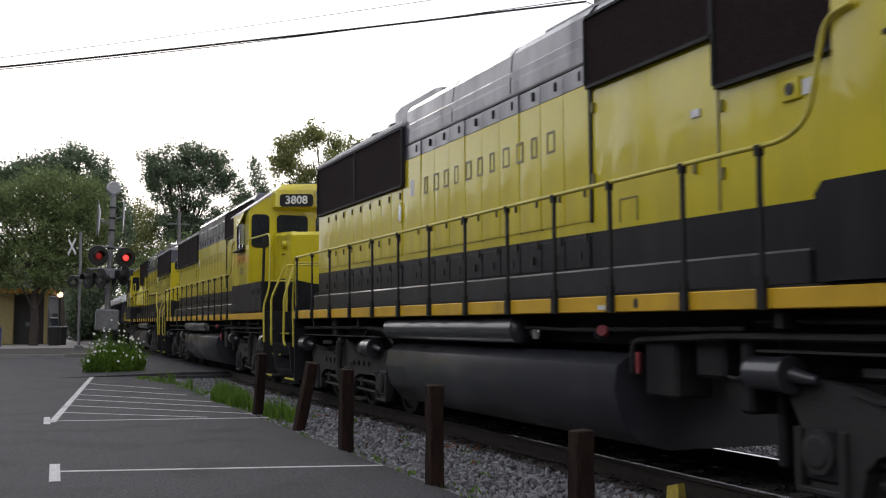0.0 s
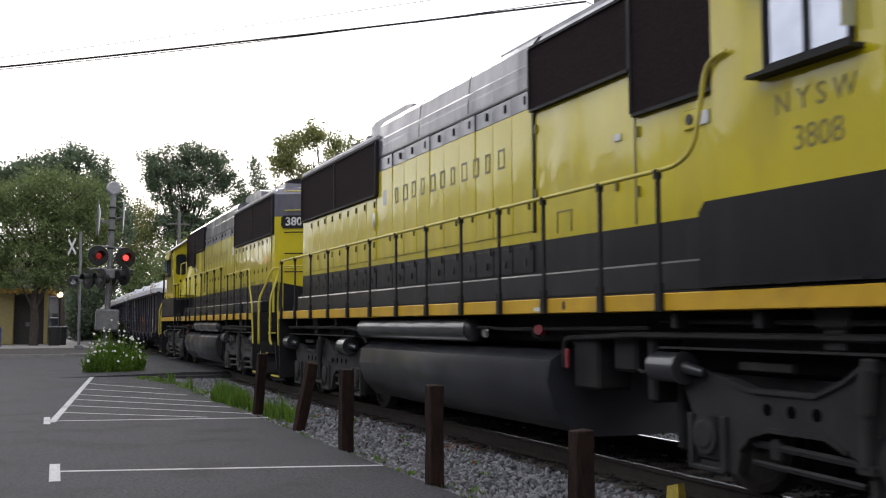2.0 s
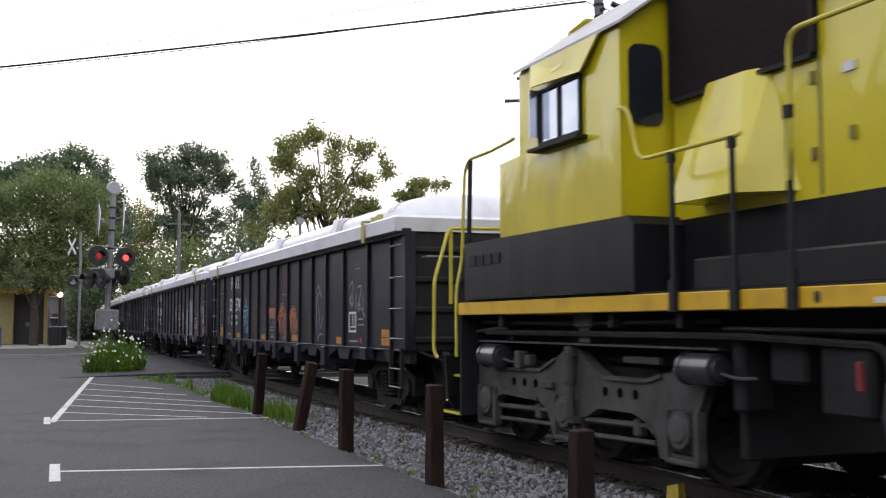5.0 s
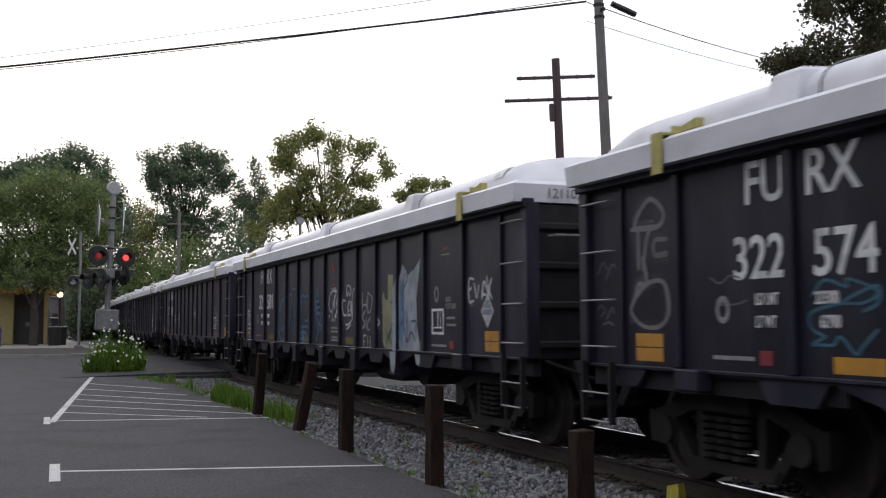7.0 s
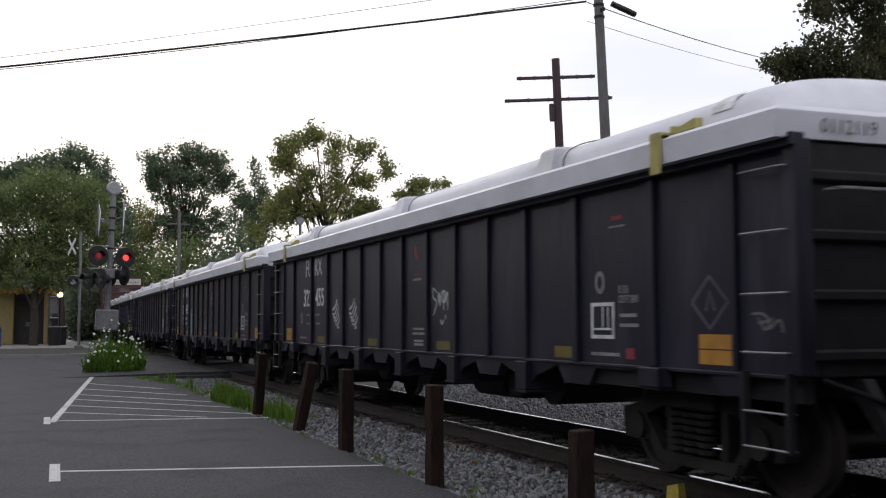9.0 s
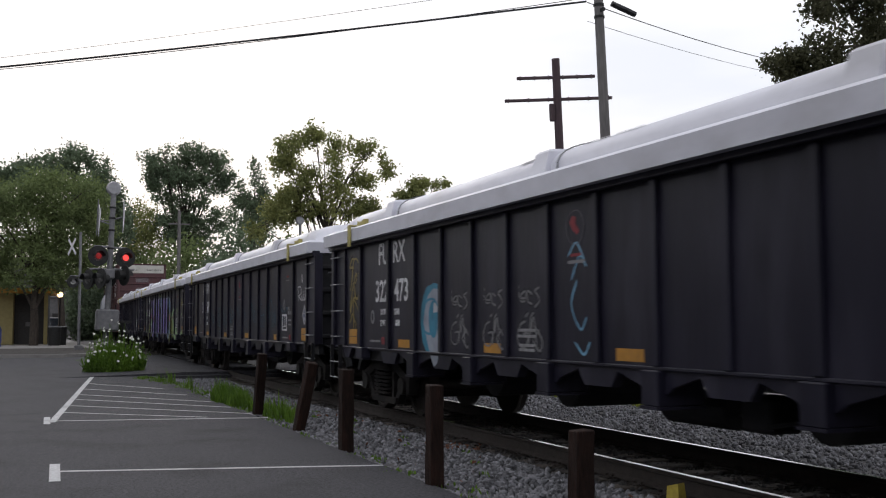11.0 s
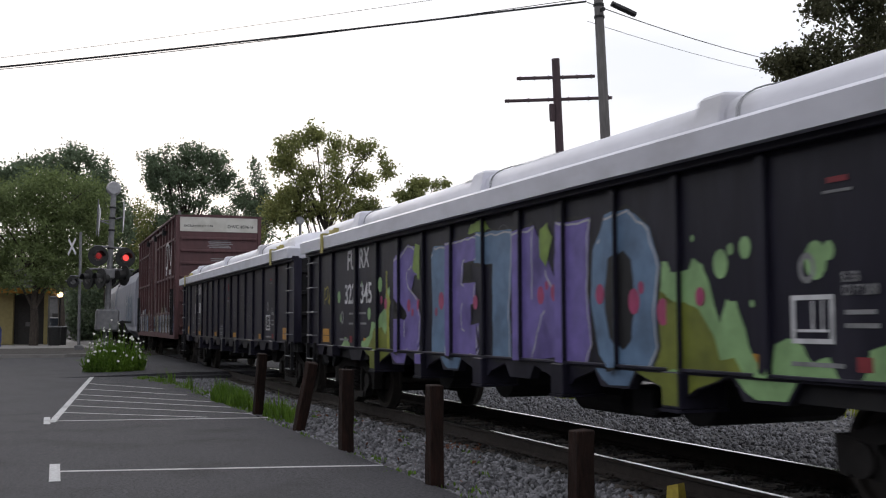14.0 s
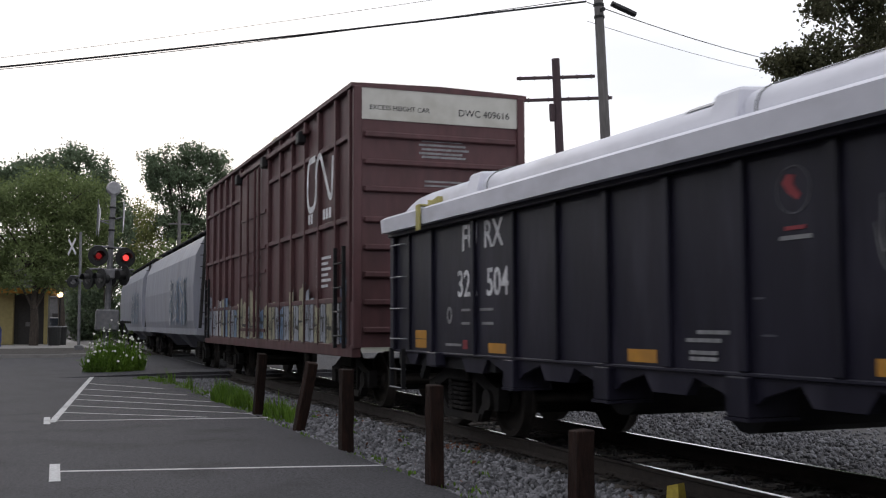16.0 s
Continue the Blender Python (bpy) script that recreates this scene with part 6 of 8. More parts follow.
    brush(B, -3.98, -3.14, 1.03, 2.07, "89 77 68 37 15 12 40 71 83 86|47 35 33 42 63 75 65|94 83 82", "blue", .062, "dimblue")
    brush(B, -2.95, -2.11, 1.17, 2.10, "08 28 26 14 01|29 59 99|57 54 94|64 52 50 71 82", "blue", .055, "dimblue")
    brush(B, -2.01, -1.1, 1.0, 2.04, "09 17 15|14 18 48 78 86 75 54 44 64 94|13 33 63 82 62|01 31 12 42 61 90|23 20|33 30", "blue", .06, "blue")
    brush(B, -.94, -.3, 1.05, 2.04, "07 18 39 57 17 36 66|27 25 45 65|26 74 53 83|45 52 31 30|62 93 85 64|47 37", "blue", .05, "blue")
    brush(B, .11, .8, 1.44, 2.02, "45 68 28 05 13 33 46|44 57 53|65 75 77 73|69 59 78|84 62|12 01|33 30 41|51 62 50|61 73 80 91", "white", .042, "white")
    brush(B, 1.01, 1.74, 1.31, 2.03, "48 37 39 59 68 57 48|26 06 04 13 33|56 45 44 54|44 43 63|63 66 72 77 99|21 41 72|30 61", "white", .045, "white")
    brush(B, 2.07, 2.72, 1.02, 1.9, "19 16|48 46|17 47|59 56 76 88 59|36 15 34 13|45 43|75 54 53 73|22 20|22 42|21 31|52 50|72 70 90", "white", .034)
    brush(B, 2.7, 3.08, 1.37, 1.82, "09 35 62 81 50", "pale", .06, "silver")
    draped(B, [(flat([wobbly([(3.2, 1.12), (3.32, 1.02), (3.66, 1.02), (3.67, 2.12), (3.44, 2.14), (3.42, 1.76), (3.3, 1.56), (3.24, 1.9), (3.16, 1.84), (3.18, 1.5)], 0, .02, 2.7)]), "khaki", 0, "khaki sprayed letter")], 2.9, 3.7)
    draped(B, [(flat([wobbly([(3.69, 1.0), (4.84, 1.0), (4.72, 1.35), (4.68, 1.75), (4.84, 2.3), (4.6, 2.16), (4.35, 2.1), (4.1, 2.26), (3.98, 2.1), (3.94, 1.94), (3.68, 1.92)], 0, .02, 5.7)]), "pale", .0012, "pale silver sprayed letter"),
               (flat([wobbly([(3.96, 1.2), (4.12, 1.05), (4.2, 1.5), (4.16, 2.05), (4.02, 2.0)], 0, .04, 3.7)]), "steel", .0022, "grey-blue shading inside the letter")], 3.68, 5.0)
    brush(B, 3.2, 4.85, 1.0, 2.3, "54 56 67 68|54 55|64 61|73 83 82|75 74|25 35|34 22 11 10|42 53 61 72 81|12 30", "navy", .035, lift=.005)
    bm = bmesh.new()
    prism(bm, [(3.74, .99), (4.02, .99), (3.99, .78), (3.9, .68), (3.8, .74)], -1.4835, -1.4815)
    part("sprayed_patch", bm, SPRAY["pale"], B, "pale silver paint running down onto the leg")
    bm = bmesh.new()
    prism(bm, [(4.6, .995), (4.84, .995), (4.8, .83), (4.68, .84)], -1.4085, -1.406)
    part("sprayed_patch", bm, SPRAY["pale"], B, "pale silver paint running below the side")
    brush(B, 6.57, 7.26, 1.68, 1.97, "28 08 00 20|04 15|27 31 46|50 67 80|52 72|79 80|98 84 90", "white", .042, "white")
    placard(B, 7.12, 1.55)
    # C: two white blocks of letters, a short white word
    for i, x in enumerate((-4.02, -2.98)):
        brush(C, x + .1, x + .66, 1.28, 1.82, "06 37 59|05 35 68|14 44 77|23 53 75|32 62 84|51 71", "white", .055, "white")
        brush(C, x + .1, x + .66, 1.28, 1.82, "26 44 56|33 52 65|41 61", "black", .022, lift=.003)
    brush(C, 1.05, 1.63, 1.4, 1.93, "27 08 06 25 13 02|34 37 44 47|55 57 77 75 55|63 67 75 87 83|41 50 61|72 71", "white", .032, "white")
    brush(C, 7.71, 8.07, 1.31, 1.52, "07 37 55 24|26 42 66|52 85 91", "dusty", .025)
    bm = bmesh.new()
    ribbon(bm, [(6.95, 1.57), (7.19, 1.36), (7.43, 1.57), (7.19, 1.78), (6.95, 1.57)], .03, -1.4055)
    ribbon(bm, [(7.14, 1.5), (7.19, 1.66), (7.26, 1.5)], .03, -1.4055)
    part("placard", bm, SPRAY["grey"], C, "faded diamond placard outline")
    # E: a large blue and white eye, and a word with a crowned scrawl under it, three times
    def oval(cx, cz, rx, rz, n=22):
        return [(cx + rx * math.cos(6.2832 * i / n), cz + rz * math.sin(6.2832 * i / n)) for i in range(n)]
    draped(E, [(flat([wobbly([(-3.99, 1.42), (-3.9, 1.16), (-3.76, 1.0), (-3.31, 1.0), (-3.31, 1.92), (-3.5, 1.95), (-3.75, 1.88), (-3.93, 1.68)], 0, .015, 2.0)]), "teal", 0, "blue sprayed surround of an eye"),
               (flat([wobbly([(-3.87, 1.42), (-3.72, 1.12), (-3.62, 1.0), (-3.31, 1.0), (-3.31, 1.85), (-3.5, 1.87), (-3.7, 1.78), (-3.82, 1.6)], 0, .02, 3.0)]), "pale", .0012, "white sprayed eye"),
               (flat([wobbly(oval(-3.5, 1.46, .17, .25), 0, .012, 4.0)]), "teal", .0024, "blue sprayed iris"),
               (flat([wobbly([(-3.5, 1.54), (-3.34, 1.56), (-3.34, 1.68), (-3.48, 1.68)], 0, .012, 5.0)]), "white", .0036, "white glint in the iris")], -4.14, -3.303)
    brush(E, -3.96, -3.32, 1.1, 1.9, "03 14 26 47 77 96|03 32 62 93|17 28 49 99", "teal", .035, lift=.003)
    bm = bmesh.new()
    prism(bm, [(-3.62, .995), (-3.31, .995), (-3.36, .88), (-3.48, .83)], -1.4085, -1.406)
    part("sprayed_patch", bm, SPRAY["pale"], E, "white paint running below the side")
    for x in (-2.88, -1.86, -.92):
        brush(E, x + .04, x + .54, 1.54, 1.86, "06 04|07 08|14 34 36 15 13 33|65 46 43 62|97 76 85 93 71", "dusty", .03, "dusty")
        brush(E, x, x + .6, 1.11, 1.52, "37 16 03 11 31 44 24|41 58 54 68 71|85 63 62 80 92 84 66|38 49|58 69", "dusty", .032, "dusty")
    brush(E, -7.37, -6.84, 1.31, 2.46, "08 29 49 38 37 15 26 38|08 28 48|49 79 98 87|46 67 77 66 46 35 13 12|46 55 64 84 95|12 23 44 74 94|44 43 41 40|44 73 92|01 11 32 51 61 60", "amber", .046, "amber")
    brush(E, .2, .75, 1.1, 2.2, "18 49 77 58 26|46 24 52 73|31 60 81", "sky", .03)
    # F: dull blue words, one to a panel
    brush(F, -7.16, -6.74, 1.44, 2.62, "29 58 86|18 77 47|37 66 25 74 43|52 31 40 61 73", "dimblue", .032, "dimblue")
    words = ("06 12|37 31|14 34|54 45 42 52 55 51|62 65|67 68|82 89", "28 22|28 58 46 26 54 42 22|84 64 62 82 85 80 50", "18 13 22|25 45 32 41|45 43 52|48 42|65 63 73 75 70 50",
             "37 17 15 35|16 13 33|55 52|46 66|68 62|65 75 82|03 32 62", "18 35 58|35 31|75 55 52 72|80 60", "07 25 46|25 21|64 55 52 71|86 82|84 98", "08 02|08 32 38|65 45 42 62 65|86 81 98",
             "38 18 15 35|15 12 32|65 45 42 62 65|88 82|76 96", "02 08 38 46 04|65 55 42 62 65|76 72 84 92 97", "08 25 48|25 20|65 45 42 62 65|96 76 72 92")
    for i, text in enumerate(words):
        x = RIBS[2 + i]
        brush(F, x + .2, x + .88, 1.2 + .12 * (i % 3 == 0), 1.98 - .06 * (i % 2), text, "dimblue", .028, "dimblue")
    brush(F, 6.75, 7.43, 1.77, 2.17, "08 12|08 38 35 14 42|47 43 52 65 66|66 63 72 85 87|98 87 82|84 95", "white", .035, "white")
    brush(F, 7.03, 7.14, 2.22, 2.37, "18 58 71 31 18", "white", .04, "white")
    placard(F, 7.29, 1.57)
    # G: the large mural, and a yellow word
    mural(G)
    brush(G, -7.3, -6.8, 1.7, 2.1, "18 11|17 58 44 13|53 71|66 72 85 73|93 99", "yellow", .034)
    brush(G, 6.85, 7.3, 1.95, 2.3, "18 11|17 58 44 13|66 72 85 99", "yellow", .03)
    # H: thin pale scrawls
    brush(H, 1.19, 1.81, 1.42, 2.24, "07 14 33|19 15 36|37 34 56|58 64 94|43 32 62 51 71|61 70 81", "dusty", .018, "dusty")
    brush(H, 2.19, 2.88, 1.44, 2.45, "08 59|39 58 57|06 66 75|25 21 41|35 55 53|65 61 91|74 62", "dusty", .02, "dusty")
    brush(H, 3.12, 3.81, 1.29, 2.24, "68 38 16 03 11 30 61 83 87 68 48|26 65|35 31|33 53|75 61 52", "dusty", .022, "dusty")
    brush(H, -.1, .3, 1.2, 1.7, "17 47|32 72", "grey", .02)


# ---- boxcar ----
BOX_POSTS = [-7.5, -6.27, -5.26, -4.31, -3.41, -2.2, 1.1, 2.26, 3.31, 4.38, 5.41, 6.56, 7.42]


def boxcar():
    B = thing("boxcar", "tall weathered red-brown boxcar with a pale end band", "rail car")
    hl = 7.62
    bm = bmesh.new()
    box(bm, -hl, hl, -1.48, 1.48, 1.02, 5.27)
    part("body", bm, BOX_RED, B)
    bm = bmesh.new()
    prism(bm, [(-1.58, 5.27), (-1.58, 5.34), (0, 5.38), (1.58, 5.34), (1.58, 5.27)], -hl - .03, hl + .03, "x")
    part("roof", bm, BOX_RED, B)
    for sy in (-1, 1):
        bm = bmesh.new()
        box(bm, -.05, .05, sy * 1.47, sy * 1.56, 1.02, 5.26, .01)
        pm = mesh_of("side_post", bm, BOX_RED)
        for x in BOX_POSTS:
            share("side_post", pm, B, Matrix.Translation((x, 0, 0)))
        for z in (1.8, 3.13, 4.5):
            for x0, x1 in ((-7.5, -2.1), (1.05, 7.4)):
                bm = bmesh.new()
                box(bm, x0, x1, sy * 1.47, sy * 1.545, z - .045, z + .045, .01)
                part("side_rail", bm, BOX_RED, B)
        bm = bmesh.new()
        box(bm, -1.98, .98, sy * 1.48, sy * 1.545, 1.1, 4.98, .01)
        door = part("door", bm, BOX_RED, B)
        for z in (1.26, 2.57, 3.11, 3.9):
            bm = bmesh.new()
            box(bm, -1.9, .9, sy * 1.54, sy * 1.575, z - .035, z + .035)
            part("door_batten", bm, BOX_RED, door)
        for x in (-.95, -.11, .35):
            bm = bmesh.new()
            rod(bm, (x, sy * 1.6, 1.1), (x, sy * 1.6, 4.95), .03, 6)
            for z in (1.5, 2.3, 2.9):
                box(bm, x - .06, x + .06, sy * 1.57, sy * 1.63, z - .05, z + .05)
            part("locking_bar", bm, BOX_RED, door)
        bm = bmesh.new()
        box(bm, -2.2, 4.6, sy * 1.5, sy * 1.6, 5.0, 5.1, .01)
        track = part("door_track", bm, BOX_RED, B)
        for x in (-2.15, .95, 4.3):
            bm = bmesh.new()
            box(bm, x - .14, x + .14, sy * 1.52, sy * 1.68, 4.84, 5.08, .02)
            part("roller_hood", bm, BLACK, track)
        bm = bmesh.new()
        box(bm, -hl, hl, sy * 1.4, sy * 1.55, .86, 1.06, .01)
        part("side_sill", bm, BOX_RED, B)
        for x0, x1 in ((-7.6, -2.05), (1.05, 7.6)):
            bm = bmesh.new()
            box(bm, x0, x1, sy * 1.475, sy * 1.534, 1.06, 1.76, .008)
            part("lower_sheet", bm, BOX_RED, B)
        for x in (-7.0, 7.0):
            bm = bmesh.new()
            for u in (-.26, .26):
                box(bm, x + u - .025, x + u + .025, sy * 1.56, sy * 1.62, 1.0, 2.68)
            for z in (1.2, 1.6, 2.0, 2.4):
                pipe(bm, [(x - .26, sy * 1.62, z), (x + .26, sy * 1.62, z)], .016)
            part("ladder", bm, BLACK, B)
    for e in (-1, 1):
        bm = bmesh.new()
        box(bm, e * hl, e * (hl + .02), -1.42, 1.42, 4.75, 5.29)
        part("end_band", bm, BOX_WHITE, B, "dirty white band across the end")
        for z in (1.3, 1.75, 2.2, 2.65, 3.1, 3.6, 4.05, 4.5):
            bm = bmesh.new()
            box(bm, e * (hl - .02), e * (hl + .07), -1.36, 1.36, z - .05, z + .05, .02)
            part("end_rib", bm, BOX_RED, B)
        bm = bmesh.new()
        for sy in (-1, 1):
            box(bm, e * (hl - .05), e * (hl + .05), sy * 1.4, sy * 1.54, 1.0, 5.29, .015)
        part("corner_post", bm, BOX_RED, B)
        freight_truck(B, e * 5.9)
        coupler(B, e * (hl - .1), e)
    end = Matrix.Translation((hl + .022, 0, 0)) @ Matrix.Rotation(math.pi / 2, 4, "Z") @ SIDE
    writing("end_lettering", "EXCESS HEIGHT CAR", .112, BLACK, B, Matrix.Translation((0, 0, 4.95)) @ end @ Matrix.Translation((-.74, 0, 0)), label="dark stencilled lettering")
    writing("end_lettering", "DWC 409616", .165, BLACK, B, Matrix.Translation((0, 0, 4.95)) @ end @ Matrix.Translation((.78, 0, 0)), label="dark stencilled lettering")
    bm = bmesh.new()
    for i, z in enumerate((4.43, 4.36, 4.29, 4.22, 4.16)):
        box(bm, hl + .003, hl + .006, -.35 - .05 * (i % 2), .38 + .06 * (i % 3), z, z + .035)
    for z in (3.75, 3.68, 3.44):
        box(bm, hl + .003, hl + .006, -.3, .4, z, z + .03)
    part("data_panel", bm, DATA_WHITE, B, "white stencilled data bars")
    # large mark drawn as a plain shape, and smaller bars under it
    bm = bmesh.new()
    pts = [(5.3, 4.42), (4.85, 4.42), (4.74, 4.2), (4.74, 3.7), (4.86, 3.5), (5.2, 3.5), (5.36, 3.7), (5.36, 4.2), (5.5, 4.42), (5.68, 4.42), (6.3, 3.6), (6.44, 3.6), (6.5, 4.3)]
    ribbon(bm, [tuple(p[:2]) for p in bent([(a, b, 0) for a, b in pts], .12)], .12, -1.571)
    part("painted_mark", bm, WHITE_TEXT, B, "large white painted line mark")
    bm = bmesh.new()
    for x0, x1 in ((4.8, 4.94), (4.98, 5.12), (5.85, 6.0), (6.05, 6.2), (6.25, 6.4)):
        box(bm, x0, x1, -1.572, -1.57, 3.24, 3.42)
    for k in range(6):
        box(bm, 5.1, 5.9 + .2 * (k % 2), -1.492, -1.488, 2.05 + .1 * k, 2.1 + .1 * k)
    part("painted_bars", bm, WHITE_TEXT, B, "small white painted bars")
    # pale block letters sprayed along the bottom, over sheet, posts and door
    rng = random.Random(5)
    posts = BOX_POSTS
    edges = sorted({-7.6, 7.6, -2.0, 1.0} | {p + d for p in posts for d in (-.051, .051)})
    cuts = [(a, b, -1.564 if any(abs((a + b) / 2 - p) < .05 for p in posts) else -1.549 if -2.0 < (a + b) / 2 < 1.0 else -1.537) for a, b in zip(edges, edges[1:])]
    fills, lines = {"cream": [], "white": [], "pale": [], "steel": []}, []
    x = -7.35
    while x < 7.1:
        w, top = rng.uniform(.3, .5), 1.86 + rng.uniform(-.16, .3)
        fills[rng.choice(("cream", "cream", "pale", "pale", "cream", "white", "steel"))].append(
            wobbly([(x, 1.07), (x + w, 1.07), (x + w + rng.uniform(-.08, .06), 1.4), (x + w, top), (x + rng.uniform(-.04, .1), top + rng.uniform(-.1, .1))], 0, .05, x, .06))
        for k in range(rng.choice((4, 5, 6))):
            u, v = x + rng.uniform(.04, w - .08), rng.uniform(1.1, top - .35)
            t, h = rng.uniform(.02, .05), rng.uniform(.12, .45)
            lean = rng.uniform(-.08, .08)
            lines.append([(u, v), (u + t, v), (u + t + lean, v + h), (u + lean, v + h)])
        u, v = x + rng.uniform(0, .1), rng.uniform(1.25, 1.6)
        lines.append([(u, v), (u + w * .8, v + rng.uniform(-.05, .05)), (u + w * .8, v + .05), (u, v + .05)])
        lines.append([(x + w, 1.07), (x + w + .06, 1.07), (x + w + .05, top + .05), (x + w - .01, top + .05)])
        x += w + .03
    items = [(flat(ps), c, 0.0, "%s sprayed block letters" % {"cream": "cream", "white": "white", "pale": "pale silver", "steel": "grey-blue"}[c]) for c, ps in fills.items() if ps]
    items.append((flat(lines), "black", .0015, "black sprayed outlines"))
    draped(B, items, -7.6, 7.6, cuts)
    return B


def hopper():
    Hh = thing("covered_hopper_car", "light grey covered hopper car with graffiti low down", "rail car", group="covered hopper cars")
    hl = 8.1
    sec = [(-1.5, 1.25), (-1.55, 1.5), (-1.58, 2.6), (-1.5, 3.6), (-1.25, 4.15), (-.9, 4.38), (.9, 4.38), (1.25, 4.15), (1.5, 3.6), (1.58, 2.6), (1.55, 1.5), (1.5, 1.25)]
    bm = bmesh.new()
    prism(bm, sec, -hl, hl, "x")
    part("body", bm, HOPPER, Hh)
    bm = bmesh.new()
    for x in (-5, 0, 5):
        loft(bm, [[(x - 1.8, -1.2, 1.28), (x + 1.8, -1.2, 1.28), (x + 1.8, 1.2, 1.28), (x - 1.8, 1.2, 1.28)], [(x - .4, -.5, .5), (x + .4, -.5, .5), (x + .4, .5, .5), (x - .4, .5, .5)]])
    part("outlet", bm, HOPPER, Hh)
    bm = bmesh.new()
    for y in (-.75, .75):
        box(bm, -hl, hl, y - .25, y + .25, 4.48, 4.52)
        for x in range(-7, 8, 2):
            box(bm, x - .03, x + .03, y - .2, y + .2, 4.36, 4.48)
    part("running_board", bm, GRIME, Hh)
    bm = bmesh.new()
    box(bm, -hl - .35, hl + .35, -1.5, 1.5, 1.05, 1.27)
    part("side_sill", bm, HOPPER, Hh)
    for e in (-1, 1):
        bm = bmesh.new()
        for sy in (-1, 1):
            rod(bm, (e * (hl + .3), sy * 1.4, 1.2), (e * (hl + .05), sy * 1.2, 4.2), .05, 6)
            for k in range(8):
                rod(bm, (e * (hl + .26), sy * 1.4, 1.4 + .36 * k), (e * (hl + .26), sy * .95, 1.4 + .36 * k), .015, 5)
        part("end_ladder", bm, GRIME, Hh)
        freight_truck(Hh, e * 6.4)
        coupler(Hh, e * (hl + .1), e)
    rng = random.Random(12)
    for k, col in enumerate(("dimblue", "steel", "white")):
        bm = bmesh.new()
        for j in range(8):
            cx = rng.uniform(2.0, 6.5)
            ribbon(bm, [(cx + rng.uniform(-.5, .5), 1.45 + 1.5 * i / 6 + rng.uniform(-.1, .1)) for i in range(7)], rng.uniform(.06, .14), -1.60 - .002 * k - .0002 * j)
        part("sprayed_tag", bm, SPRAY[col], Hh, "sprayed scrawl on the hopper side")
    return Hh


ROLLING = []
PITCH = 17.73


def train():
    base = -32.81
    a = locomotive("3810", "glossy yellow, grey and black diesel locomotive", show_number=False)
    b = locomotive("3808", "glossy yellow and black diesel locomotive, cab end forward")
    c = locomotive("3804", "glossy yellow and black diesel locomotive, cab end trailing")
    for ob, s, turned in ((a, base + 21.69, False), (b, base, False), (c, base - 21.69, True)):
        ROLLING.append((ob, s, turned))
    first = gondola()
    cars = [first] + [None] * 6
    for i in range(1, 7):
        cars[i] = copy_thing(first, Matrix.Identity(4))
    for i, car in enumerate(cars):
        # the last coupling is drawn up a little closer
        ROLLING.append((car, -81.056 - 2.15 + PITCH / 2 - PITCH * i + (.07 if i == 6 else 0), False))
    codes = [("322574", ""), ("322501", "1211076"), ("322455", "0112119"), ("322473", "0112104"), ("322509", "0112109"), ("322345", "0112118"), ("322504", "1111050")]
    for car, (num, code) in zip(cars, codes):
        marks(car, num, code)
    for car in (cars[1], cars[2]):
        # faded plates on these two
        for o in car.children:
            if o.name.split(".")[0] == "reflector" and (-9 if car is cars[1] else -6) < sum(v.co.x for v in o.data.vertices) / len(o.data.vertices) < 6:
                o.material_slots[0].link = "OBJECT"
                o.material_slots[0].material = OLIVE
                tagged(o, "faded olive reflector plate")
    graffiti(cars)
    bx = boxcar()
    ROLLING.append((bx, -24.05 - rolled(16), False))
    h1 = hopper()
    ROLLING.append((h1, -42.1 - rolled(16), False))
    h2 = copy_thing(h1, Matrix.Identity(4))
    ROLLING.append((h2, -60.2 - rolled(16), False))
    for ob, s, turned in ROLLING:
        ob.matrix_basis = line_pose(s, turned)


def wheels():
    """Every wheelset of the train, with its radius and whether its car runs backwards."""
    for ob, s, turned in ROLLING:
        for o in ob.children_recursive:
            if o.name.split(".")[0] == "wheelset":
                yield o, (.508 if ob.name.startswith("locomotive") else .457), turned


def motions():
    times = [i * 0.5 for i in range(33)]
    for ob, s, turned in ROLLING:
        walk(ob, [(t, line_pose(s + rolled(t), turned)) for t in times])
    for ob, r, back in wheels():
        at = ob.matrix_basis.translation.copy()
        turn = lambda t: Matrix.Translation(at) @ Matrix.Rotation((-1 if back else 1) * rolled(t) / r, 4, "Y")
        count = int(rolled(16) / r / 1.35) + 1
        walk(ob, [(16 * i / count, turn(16 * i / count)) for i in range(count + 1)])


# ---- trees, plants ----
def leaf_mat(name, a, b, through=0.25):
    m = mat(name, a, b, 0.6, 0.6, island=True, per_object=0.28)
    s = m.node_tree.nodes["Principled BSDF"]
    s.inputs["Specular IOR Level"].default_value = 0.2
    n, l = m.node_tree.nodes, m.node_tree.links
    thin, both = n.new("ShaderNodeBsdfTranslucent"), n.new("ShaderNodeMixShader")
    both.inputs["Fac"].default_value = 0.42
    l.new(s.inputs["Base Color"].links[0].from_socket, thin.inputs["Color"])
    l.new(s.outputs["BSDF"], both.inputs[1])
    l.new(thin.outputs["BSDF"], both.inputs[2])
    l.new(both.outputs["Shader"], n["Material Output"].inputs["Surface"])
    return m


LEAF_MID = leaf_mat("leaf_green", (0.20, 0.25, 0.10), (0.13, 0.17, 0.07))
LEAF_DARK = leaf_mat("leaf_dark", (0.085, 0.085, 0.045), (0.05, 0.055, 0.03))
# distance haze is mixed into this bluer leaf colour
LEAF_HAZED = leaf_mat("leaf_far", (0.16, 0.205, 0.125), (0.105, 0.142, 0.09))
